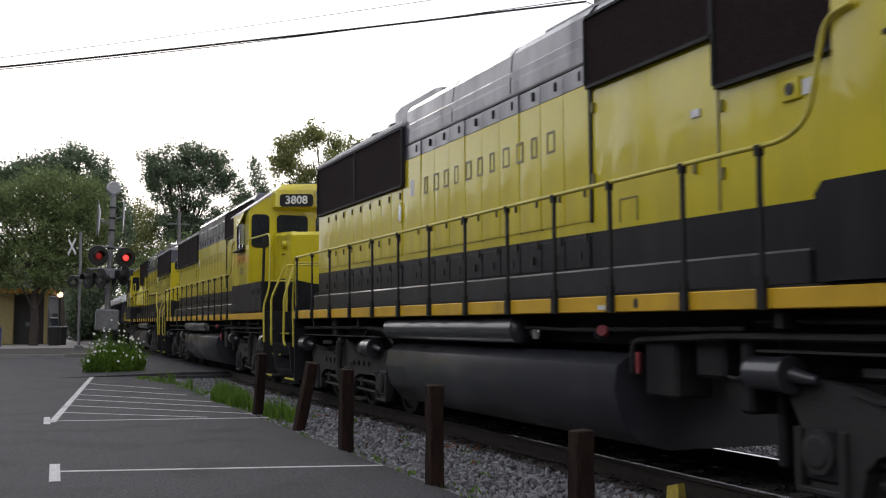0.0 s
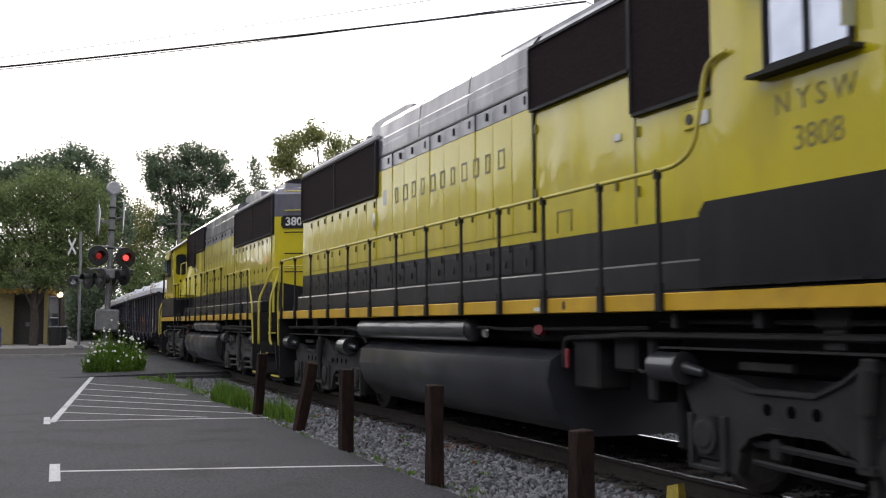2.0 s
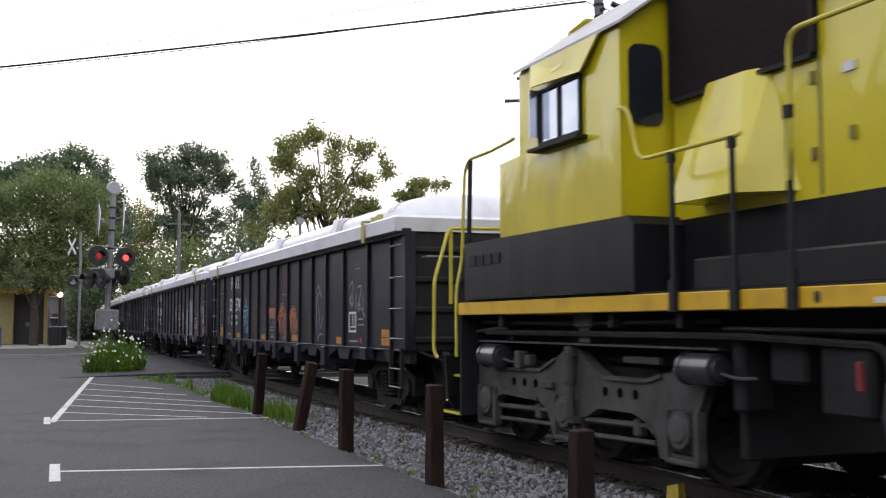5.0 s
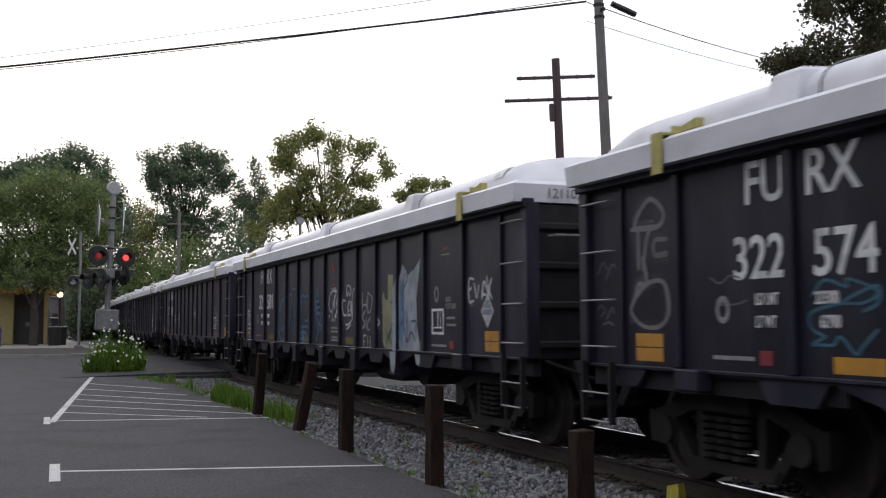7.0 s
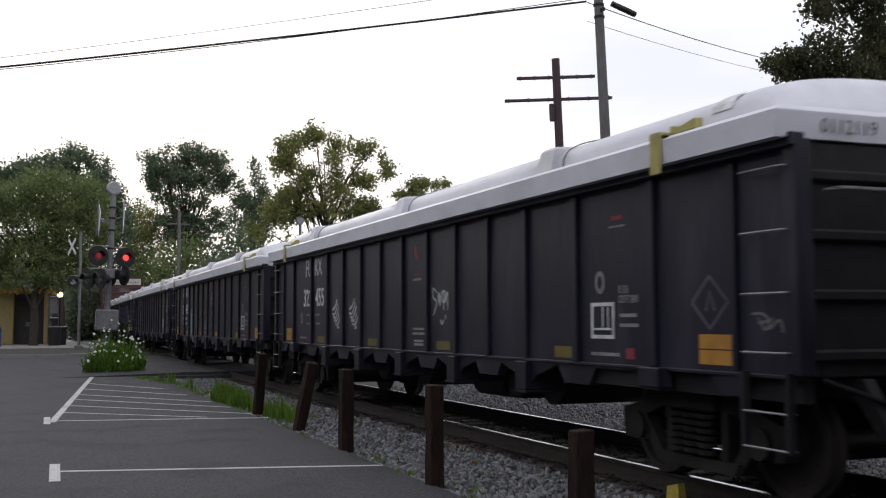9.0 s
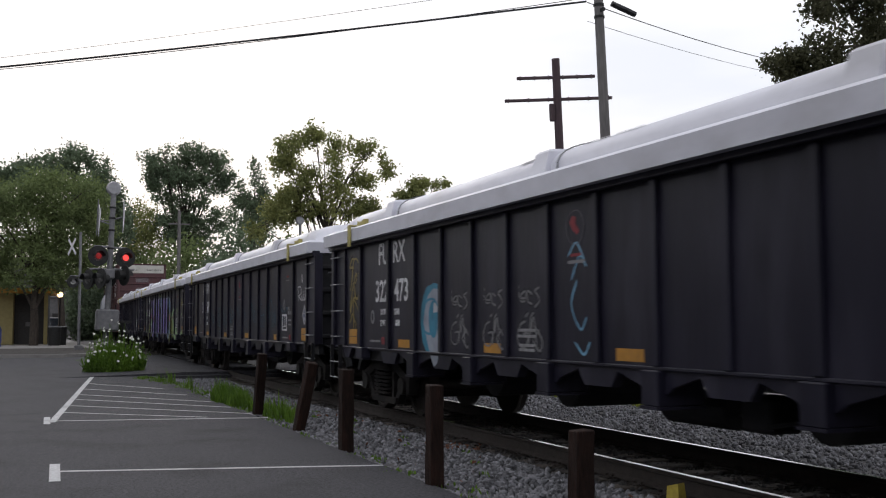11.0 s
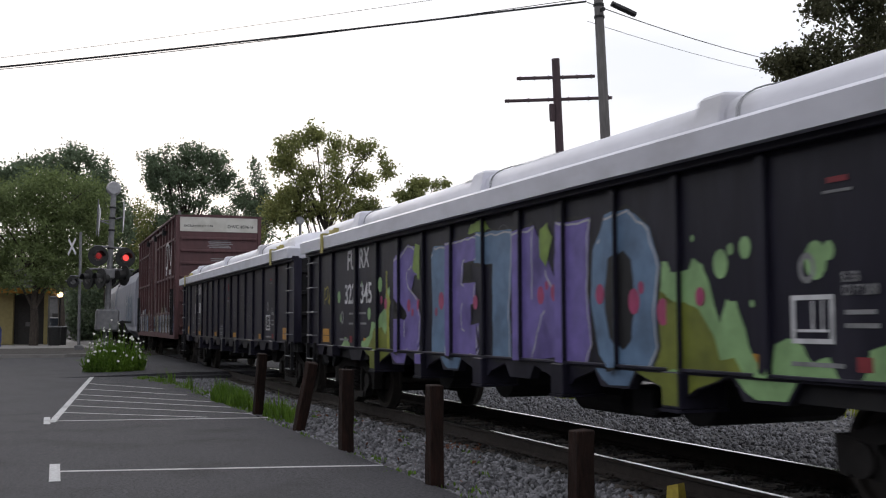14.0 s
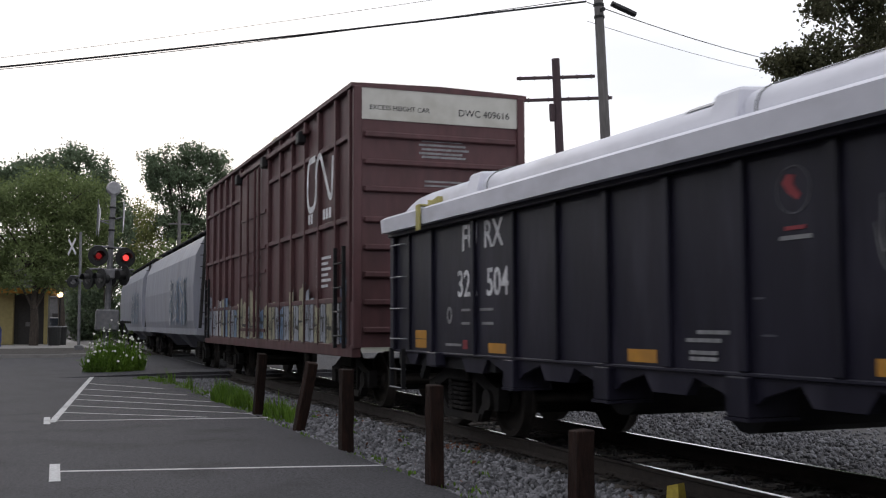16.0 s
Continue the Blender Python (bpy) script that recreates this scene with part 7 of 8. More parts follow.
LEAF_LIGHT = leaf_mat("leaf_light", (0.27, 0.28, 0.10), (0.17, 0.19, 0.07))
GRASS = leaf_mat("grass_blade", (0.12, 0.21, 0.026), (0.075, 0.14, 0.02))
GRASS_YELLOW = leaf_mat("grass_yellow", (0.30, 0.34, 0.035), (0.2, 0.24, 0.03))
PETAL = mat("petal_white", (0.62, 0.62, 0.58), (0.5, 0.5, 0.45), 20, 0.7)
BARK = mat("bark", (0.07, 0.055, 0.045), (0.035, 0.028, 0.024), 6, 0.95, bump=0.8, bump_scale=10, stretch=(3, 3, 0.6))


def scattered(name, pts, size, material, seed, flat_bias=0.0):
    """Leaf quads at the points, turned every way."""
    r = np.random.default_rng(seed)
    n = len(pts)
    a = r.normal(size=(n, 3))
    a /= np.linalg.norm(a, axis=1)[:, None]
    b = np.cross(a, r.normal(size=(n, 3)))
    b /= np.linalg.norm(b, axis=1)[:, None]
    s = size * r.uniform(0.55, 1.35, (n, 1))
    v = np.stack([pts - a * s, pts - b * s * .55 - a * s * .1, pts + a * s, pts + b * s * .55 - a * s * .1], 1).reshape(-1, 3)
    me = bpy.data.meshes.new(name)
    me.vertices.add(n * 4)
    me.vertices.foreach_set("co", v.ravel())
    me.loops.add(n * 4)
    me.loops.foreach_set("vertex_index", np.arange(n * 4))
    me.polygons.add(n)
    me.polygons.foreach_set("loop_start", np.arange(n) * 4)
    me.update(calc_edges=True)
    me.materials.append(material)
    return me


def tree(label, base, height, blobs, leaves, size, material, seed, trunk_r=0.3, gap=0.0, limbs=9, lean=(0, 0), swell=1.0, loose=0.0):
    """blobs: (dx, dy, z, rx, ry, rz) about the base; leaves gather in clumps on their outer shells."""
    T = thing("tree", label, "tree", Matrix.Translation(base), group="trees")
    blobs = [(*b[:3], b[3] * swell, b[4] * swell, b[5] * swell) for b in blobs]
    big = sorted(blobs, key=lambda b: -b[4])[:max(4, len(blobs) * 3 // 4)]
    rng = random.Random(seed)
    r = np.random.default_rng(seed)
    bm = bmesh.new()
    top = Vector((lean[0], lean[1], height * .62))
    p0, rad = Vector((0, 0, -.3)), trunk_r
    segs = 6
    spine = [Vector((0, 0, -.3))]
    for i in range(1, segs + 1):
        spine.append(Vector((0, 0, 0)).lerp(top, i / segs) + Vector((rng.uniform(-.15, .15), rng.uniform(-.15, .15), 0)))
    for i in range(segs):
        rod(bm, spine[i], spine[i + 1], trunk_r * (1 - .12 * i), 9, trunk_r * (1 - .12 * (i + 1)))
    for k in range(limbs):
        a = spine[rng.randrange(2, segs + 1)]
        b = rng.choice(big)
        tip = Vector((b[0] + rng.uniform(-.5, .5) * b[3], b[1] + rng.uniform(-.5, .5) * b[4], b[2] + rng.uniform(-.3, .5) * b[5]))
        mid = a.lerp(tip, .5) + Vector((0, 0, rng.uniform(0, .6)))
        rod(bm, a, mid, trunk_r * .34, 6, trunk_r * .2)
        rod(bm, mid, tip, trunk_r * .2, 5, trunk_r * .06)
        for _ in range(3):
            t2 = tip + Vector((rng.uniform(-1, 1), rng.uniform(-1, 1), rng.uniform(-.4, 1))) * b[3] * .5
            rod(bm, mid.lerp(tip, rng.uniform(.4, 1)), t2, trunk_r * .08, 4, trunk_r * .03)
    part("trunk", bm, BARK, T)
    vol = np.array([b[3] * b[4] * b[5] for b in blobs]) ** (2 / 3)
    which = r.choice(len(blobs), size=max(20, leaves // 26), p=vol / vol.sum())
    B = np.array(blobs)
    d = r.normal(size=(len(which), 3))
    d /= np.linalg.norm(d, axis=1)[:, None]
    clump = B[which, :3] + d * B[which, 3:] * (r.uniform(.35, 1.0 + .14 * loose, (len(which), 1)))
    if gap:
        keep = np.array([noise.noise(Vector(c) * (.55 + .6 * loose) + Vector((seed, 0, 0))) > gap - .5 for c in clump])
        clump = clump[keep]
    idx = r.integers(0, len(clump), leaves)
    spread = np.mean(B[:, 4]) * (.13 + .17 * loose) + size * .9
    pts = clump[idx] + r.normal(size=(leaves, 3)) * spread * .62
    crown = new("crown", scattered("crown", pts, size, material, seed + 1))
    crown.parent = T
    return T


def trees():
    tree("broad green street tree beside the station", (-75.5, 1.3, 0), 11.4,
         [(0, -1.24, 9.97, 2.06, 2.21, 1.5), (0, 1.03, 10.44, 1.9, 2.04, 1.21), (0, 3.03, 9.76, 1.61, 1.73, 1.53), (0, -3.28, 8.95, 1.85, 1.99, 1.85), (0, -0.15, 8.12, 2.63, 2.83, 1.69), (0, 2.34, 7.82, 2.09, 2.25, 1.71), (0, 3.98, 7.29, 1.34, 1.16, 1.34), (0, -1.16, 6.03, 2.24, 2.41, 1.42), (0, 1.3, 5.89, 2.27, 2.44, 1.21), (0, 3.29, 5.66, 1.34, 1.44, 0.95), (0, -2.53, 5.82, 1.48, 1.59, 1.48), (.5, -1.2, 4.5, 2.0, 1.9, .75), (.5, 1.2, 4.4, 1.8, 1.9, .6), (.3, 3.2, 4.6, 1.3, 1.3, .6)],
         56000, .095, LEAF_MID, 11, .32, gap=.34, limbs=14, loose=.25, swell=1.08)
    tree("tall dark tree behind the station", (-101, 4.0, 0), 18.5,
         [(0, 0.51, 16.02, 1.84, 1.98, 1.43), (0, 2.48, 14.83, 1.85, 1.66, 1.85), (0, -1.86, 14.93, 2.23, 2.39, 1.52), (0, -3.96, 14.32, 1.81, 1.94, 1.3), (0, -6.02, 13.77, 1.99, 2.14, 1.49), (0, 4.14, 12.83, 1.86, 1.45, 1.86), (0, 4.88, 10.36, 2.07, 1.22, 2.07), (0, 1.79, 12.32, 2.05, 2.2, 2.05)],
         22000, .16, LEAF_HAZED, 12, .35, gap=.3, loose=.2, swell=1.08)
    tree("thin ragged tree beyond the crossing", (-112, 8.6, 0), 12.5,
         [(0, 3.35, 11.69, 1.62, 1.24, 1.62), (0, 2.71, 9.64, 1.5, 1.36, 1.5), (0, 4.39, 9.57, 1.45, 0.93, 1.45)], 6500, .13, LEAF_LIGHT, 13, .2, gap=.44, loose=1, swell=1.3)
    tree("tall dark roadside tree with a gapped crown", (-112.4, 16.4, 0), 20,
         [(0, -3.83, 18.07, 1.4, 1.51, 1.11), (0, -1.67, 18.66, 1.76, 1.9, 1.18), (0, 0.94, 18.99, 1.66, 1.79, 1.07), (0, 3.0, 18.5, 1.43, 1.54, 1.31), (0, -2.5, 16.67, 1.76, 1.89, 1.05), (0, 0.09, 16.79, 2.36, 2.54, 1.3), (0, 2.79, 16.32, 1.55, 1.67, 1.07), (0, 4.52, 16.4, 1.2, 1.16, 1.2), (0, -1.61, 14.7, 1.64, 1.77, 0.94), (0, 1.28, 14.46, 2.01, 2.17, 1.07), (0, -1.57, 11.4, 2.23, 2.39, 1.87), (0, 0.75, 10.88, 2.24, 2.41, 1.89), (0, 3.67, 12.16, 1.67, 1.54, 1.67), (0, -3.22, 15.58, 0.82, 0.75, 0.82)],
         26000, .15, LEAF_HAZED, 14, .4, gap=.42, limbs=20, loose=.25, swell=1.14)
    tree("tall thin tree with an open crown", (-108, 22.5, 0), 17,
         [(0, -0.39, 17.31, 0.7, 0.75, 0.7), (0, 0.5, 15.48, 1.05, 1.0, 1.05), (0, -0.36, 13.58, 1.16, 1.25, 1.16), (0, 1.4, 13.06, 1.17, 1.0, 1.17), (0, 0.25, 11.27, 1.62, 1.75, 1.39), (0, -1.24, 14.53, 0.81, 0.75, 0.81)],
         8000, .14, LEAF_HAZED, 15, .3, gap=.46, limbs=16, loose=.5, swell=1.35)
    tree("light green tree with an airy crown behind the track", (-57.8, 16.4, 0), 12.4,
         [(0, -0.87, 11.88, 0.7, 0.75, 0.51), (0, -2.04, 11.2, 0.76, 0.82, 0.51), (0, 0.25, 11.34, 0.83, 0.9, 0.58), (0, -2.67, 10.28, 0.63, 0.68, 0.57), (0, -1.06, 10.14, 1.21, 1.3, 0.76), (0, 0.99, 10.08, 0.77, 0.83, 0.64), (0, 2.51, 11.27, 0.72, 0.77, 0.59), (0, 3.3, 10.2, 0.65, 0.53, 0.65), (0, 2.0, 9.61, 0.65, 0.7, 0.45), (0, -1.7, 8.83, 1.01, 1.09, 0.63), (0, 0.33, 8.92, 1.02, 1.1, 0.58), (0, -2.66, 7.68, 1.07, 1.15, 0.72), (0, -0.72, 7.59, 1.21, 1.3, 0.76), (0, 1.33, 7.99, 0.9, 0.97, 0.64), (0, 2.35, 7.87, 0.58, 0.63, 0.58), (0, -3.6, 6.71, 0.87, 0.94, 0.56)],
         19000, .095, LEAF_LIGHT, 16, .2, gap=.46, limbs=26, loose=.45, swell=1.2)
    tree("low ragged green tree behind the track", (-55.5, 21.2, 0), 9.6,
         [(0, -1.12, 9.27, 0.41, 0.44, 0.38), (0, -0.1, 9.16, 0.54, 0.58, 0.29), (0, 0.92, 9.11, 0.48, 0.52, 0.26), (0, -0.61, 8.47, 0.82, 0.88, 0.38), (0, 1.68, 9.37, 0.26, 0.28, 0.13)], 3000, .09, LEAF_LIGHT, 17, .12, gap=.4, limbs=12, loose=.6, swell=1.2)
    tree("dark leafy tree overhanging the gravel", (-21.1, 23.9, 0), 14,
         [(0, -4.77, 9.45, 0.46, 0.5, 0.38), (0, -3.5, 9.59, 0.74, 0.79, 0.59), (0, -5.11, 8.54, 0.26, 0.28, 0.17), (0, -5.93, 8.05, 0.34, 0.37, 0.2), (0, -5.5, 7.8, 0.54, 0.58, 0.26), (0, -4.67, 8.17, 0.49, 0.53, 0.46), (0, -6.43, 7.87, 0.17, 0.18, 0.11), (0, -3.37, 8.21, 0.65, 0.7, 0.59), (0, -4.5, 8.85, 0.32, 0.34, 0.26), (0, -4.14, 7.7, 0.87, 0.94, 0.32), (0, -4.03, 10.61, 0.88, 0.95, 0.59), (0, -6.21, 7.63, 0.2, 0.21, 0.13), (0, -2.96, 8.93, 0.5, 0.54, 0.5), (0, -3.05, 6.82, 1.1, 1.0, 0.7)],
         26000, .06, LEAF_DARK, 18, .22, gap=.28, limbs=14, loose=.45, swell=1.12)
    # undergrowth beyond the crossing
    for i, (x, y, h, w) in enumerate(((-97, 14.2, 9.5, 3.2), (-97, 19, 10.5, 3.4), (-94, 24, 9.5, 3.4), (-75, 21.5, 7.2, 3), (-74, 27, 6.6, 3.4), (-118, 10.5, 9.5, 3.0), (-64, 27, 6.2, 3), (-114, 7.2, 7.0, 2.4), (-110, 12.5, 9.0, 2.6), (-25.0, 24.8, 9.0, 2.6), (-28, 27.5, 9.0, 2.6), (-84, 21.0, 7.6, 2.8), (-79, 24.5, 7.4, 2.8), (-86, 15.6, 7.0, 2.6))):
        b = thing("bush", "dense dark green roadside bush", "bush", Matrix.Translation((x, y, -.2)), group="bushes")
        r = np.random.default_rng(40 + i)
        d = r.normal(size=(5200, 3))
        d /= np.linalg.norm(d, axis=1)[:, None]
        pts = d * np.array([w, w, h * .55]) * r.uniform(.6, 1.05, (5200, 1)) + np.array([0, 0, h * .45])
        pts += r.normal(size=pts.shape) * .25
        pts[:, 2] = np.abs(pts[:, 2])
        c = new("crown", scattered("crown", pts, .2, LEAF_HAZED if i % 2 else LEAF_MID, 60 + i))
        c.parent = b
    # the woods take the leaf colour that has haze mixed in
    # far woods
    r = np.random.default_rng(77)
    pts = []
    for _ in range(9000):
        ang = r.uniform(-2.2, 2.2)
        rad = r.uniform(175, 230)
        h = 7 + 4 * noise.noise((ang * 9, 3.3, 0)) + 2 * noise.noise((ang * 33, 1.3, 0))
        pts.append((-math.cos(ang) * rad, math.sin(ang) * rad, h * r.random() ** .7))
    ob = new("far_woods", scattered("far_woods", np.array(pts), 1.1, LEAF_HAZED, 78))
    tagged(ob, "distant dark green woods along the horizon", "woods", kind="stuff")


def blades(name, label, spots, h, material, seed, kind="stuff", category="grass"):
    """Upright bent blades round (x, y, radius, count) spots."""
    r = np.random.default_rng(seed)
    v, f = [], []
    for x, y, rad, n, z in spots:
        for _ in range(n):
            a, q = r.uniform(0, 6.283), rad * math.sqrt(r.random())
            px, py = x + math.cos(a) * q * 1.6, y + math.sin(a) * q * .7
            hh = h * r.uniform(.45, 1.15) * (1 - .5 * q / rad)
            d, w = r.uniform(0, 6.283), r.uniform(.008, .017)
            lx, ly = math.cos(d) * hh * .35, math.sin(d) * hh * .35
            sx, sy = -math.sin(d) * w, math.cos(d) * w
            i = len(v)
            v += [(px - sx, py - sy, z), (px + sx, py + sy, z), (px + lx * .35 + sx * .7, py + ly * .35 + sy * .7, z + hh * .6), (px + lx * .35 - sx * .7, py + ly * .35 - sy * .7, z + hh * .6), (px + lx, py + ly, z + hh)]
            f += [(i, i + 1, i + 2, i + 3), (i + 3, i + 2, i + 4)]
    ob = new(name, solid(name, v, f, material))
    return tagged(ob, label, category, kind=kind)


def plants():
    spots = [(-21.0, 3.98, .5, 800, -.13), (-20.0, 3.95, .3, 220, -.13), (-22.4, 4.02, .25, 60, -.13), (-17.4, 4.1, .35, 150, -.13), (-18.8, 4.05, .25, 90, -.13), (-16.4, 4.15, .25, 50, -.13), (-25.5, 3.9, .3, 30, -.13), (-28.6, 3.75, .4, 50, -.13), (-23.8, 4.3, .3, 90, -.14)]
    blades("grass_tufts", "bright green grass tufts at the edge of the asphalt", spots, .44, GRASS, 5)
    strip = [(-23.8, 3.9, .5, 90, -.13), (-25.6, 3.85, .5, 80, -.13), (-27.4, 3.8, .5, 90, -.13), (-29.2, 3.7, .5, 240, -.13), (-30.6, 3.45, .5, 260, -.13), (-19, 4.25, .6, 160, -.14)]
    blades("grass_strip", "short green grass strip beside the asphalt", strip, .12, GRASS, 8)
    low = [(-6.5 - 1.3 * i, 3.66 + .1 * (i % 3), .3, 30, -.13) for i in range(20)] + [(-10 - .9 * i, 4.5 + .7 * ((i * 7) % 5) / 5, .08, 12, -.14) for i in range(16)]
    blades("weeds", "small green weeds in the ballast edge", low, .07, GRASS, 6)
    far = [(-20.3, 11.5, .8, 2600, -.22), (-17.6, 11.6, .5, 300, -.24), (-24, 13, 1.2, 500, -.24), (-14, 14, 1.2, 400, -.24), (-30, 15, 1.5, 500, -.24)]
    blades("grass_patch", "yellow-green grass patch on the far gravel", far, .42, GRASS_YELLOW, 7)
    D = thing("daisy_clump", "tall clump of white daisies round the signal mast", "flowers", Matrix.Translation((-34.9, 3.0, LOT_Z)))
    r = np.random.default_rng(21)
    v, f, pv, pf = [], [], [], []
    for k in range(900):
        a, q = r.uniform(0, 6.283), math.sqrt(r.random())
        x, y = math.cos(a) * q * .9, math.sin(a) * q * .9
        h = (1.15 - .55 * q) * r.uniform(.45, 1.3) * (1.2 if k < 230 else .75)
        lx, ly = r.normal() * .12, r.normal() * .12
        i = len(v)
        w = .012 if k < 230 else .02
        d = r.uniform(0, 6.283)
        sx, sy = math.cos(d) * w, math.sin(d) * w
        v += [(x - sx, y - sy, 0), (x + sx, y + sy, 0), (x + lx + sx * .5, y + ly + sy * .5, h), (x + lx - sx * .5, y + ly - sy * .5, h)]
        f.append((i, i + 1, i + 2, i + 3))
        for _ in range(2):
            t = r.uniform(.15, .8)
            i = len(v)
            c = np.array((x + lx * t, y + ly * t, h * t))
            e = r.normal(size=3) * .07
            g = r.normal(size=3) * .03
            v += [tuple(c), tuple(c + e * .5 + g), tuple(c + e), tuple(c + e * .5 - g)]
            f.append((i, i + 1, i + 2, i + 3))
        if k < 85:
            i = len(pv)
            c = np.array((x + lx, y + ly, h))
            n = np.array((r.normal() * .5 + .7, r.normal() * .5 - .1, r.normal() * .3 + .6))
            n /= np.linalg.norm(n)
            u = np.cross(n, (0.3, .9, .1))
            u /= np.linalg.norm(u)
            w2 = np.cross(n, u)
            rr = r.uniform(.03, .05)
            pv += [tuple(c + (u * math.cos(t) + w2 * math.sin(t)) * rr) for t in np.linspace(0, 6.283, 8)[:-1]]
            pf.append(tuple(range(i, i + 7)))
    share("foliage", solid("foliage", v, f, GRASS), D)
    share("petals", solid("petals", pv, pf, PETAL), D, label="white daisy heads")


# ---- crossing signals ----
GALV = mat("galvanised", (0.21, 0.21, 0.22), (0.14, 0.14, 0.15), 8, 0.5, metal=0.5)
SIGNAL_BLACK = mat("signal_black", (0.012, 0.012, 0.012), (0.008, 0.008, 0.008), 10, 0.7)
BELL_GREY = mat("bell_grey", (0.34, 0.34, 0.36), (0.26, 0.26, 0.28), 10, 0.5)
SIGNAL_WHITE = mat("signal_white", (0.62, 0.62, 0.64), (0.5, 0.5, 0.52), 10, 0.6)
RED_LIT = mat("red_lamp_lit", (1.0, 0.06, 0.05), (0.9, 0.03, 0.03), 20, 0.3, emit=1.6)
RED_LENS = mat("red_lamp_lens", (0.07, 0.006, 0.006), (0.05, 0.004, 0.004), 20, 0.3)
RED_DIM = mat("red_lamp_dim", (0.5, 0.02, 0.02), (0.35, 0.01, 0.01), 20, 0.3, emit=0.25)
LAMP_GLOW = mat("wall_lamp_glow", (1.0, 0.72, 0.35), (1.0, 0.6, 0.25), 20, 0.4, emit=4.0)


def flasher(parent, m, lit):
    """One round crossing lamp on its black disc, facing +x of m."""
    bm = bmesh.new()
    rod(bm, (0, 0, 0), (.03, 0, 0), .33, 32)
    rod(bm, (-.22, 0, 0), (0, 0, 0), .15, 16)
    head = part("light_disc", bm, SIGNAL_BLACK, parent, "round black light background")
    head.matrix_basis = m
    bm = bmesh.new()
    rod(bm, (.03, 0, 0), (.05, 0, 0), .155, 24)
    part("lens", bm, LENS if lit is None else RED_LENS, head)
    bm = bmesh.new()
    bmesh.ops.create_icosphere(bm, subdivisions=2, radius=.1, matrix=Matrix.Translation((.05, 0, 0)) @ Matrix.Diagonal((.3, 1, 1, 1)))
    part("bulb", bm, RED_LIT if lit else RED_DIM if lit is False else LENS, head, "glowing red bulb" if lit else "unlit bulb")
    bm = bmesh.new()
    ts = [math.pi * i / 10 for i in range(11)]
    loft(bm, [[(.03, math.cos(t) * .17, math.sin(t) * .17) for t in ts] + [(.03, math.cos(t) * .185, math.sin(t) * .185) for t in ts[::-1]],
              [(.24, math.cos(t) * .165, math.sin(t) * .165) for t in ts] + [(.24, math.cos(t) * .172, math.sin(t) * .172) for t in ts[::-1]]])
    part("hood", bm, SIGNAL_BLACK, head)


def crossbuck(parent, m, half=.11):
    for s in (-1, 1):
        bm = bmesh.new()
        box(bm, -.02, .0, -.6, .6, -half, half, .004)
        b = part("crossbuck_blade", bm, SIGNAL_WHITE, parent, "white crossbuck blade")
        b.matrix_basis = m @ Matrix.Translation((.012 * s, 0, 0)) @ Matrix.Rotation(radians(45 * s), 4, "X")


def signal_mast(label, base, height, lean, turn, r=.1, lit=(False, True), bell=True):
    S = thing("crossing_signal", label, "crossing signal", Matrix.Translation(base) @ Matrix.Rotation(radians(lean), 4, Vector((1, .4, 0))), group="crossing signals")
    bm = bmesh.new()
    rod(bm, (0, 0, -.2), (0, 0, height - .3), r, 14, r * .85)
    part("mast", bm, GALV, S, smooth=True)
    bm = bmesh.new()
    box(bm, -.22, .22, -.22, .22, -.2, .25, .03)
    part("mast_base", bm, GALV, S)
    bm = bmesh.new()
    if bell:
        rod(bm, (-.06, 0, height - .12), (.1, 0, height - .12), .24, 20, .19)
        rod(bm, (0, 0, height - .4), (0, 0, height - .1), .07, 10)
        part("bell", bm, BELL_GREY, S, "weathered grey warning bell")
    else:
        rod(bm, (0, 0, height - .32), (0, 0, height - .27), r * .95, 12)
        part("mast_cap", bm, GALV, S)
    t = Matrix.Rotation(radians(turn), 4, "Z")
    bm = bmesh.new()
    rod(bm, (.0, -.55, 4.02), (.0, .55, 4.02), .035, 8)
    for y in (-.45, .45):
        rod(bm, (0, y, 4.02), (0, y, 3.7), .03, 6)
    arm = part("lamp_arm", bm, GALV, S)
    arm.matrix_basis = t
    for y, on in zip((-.45, .45), lit):
        flasher(S, t @ Matrix.Translation((.14, y, 3.7)), on)
    return S


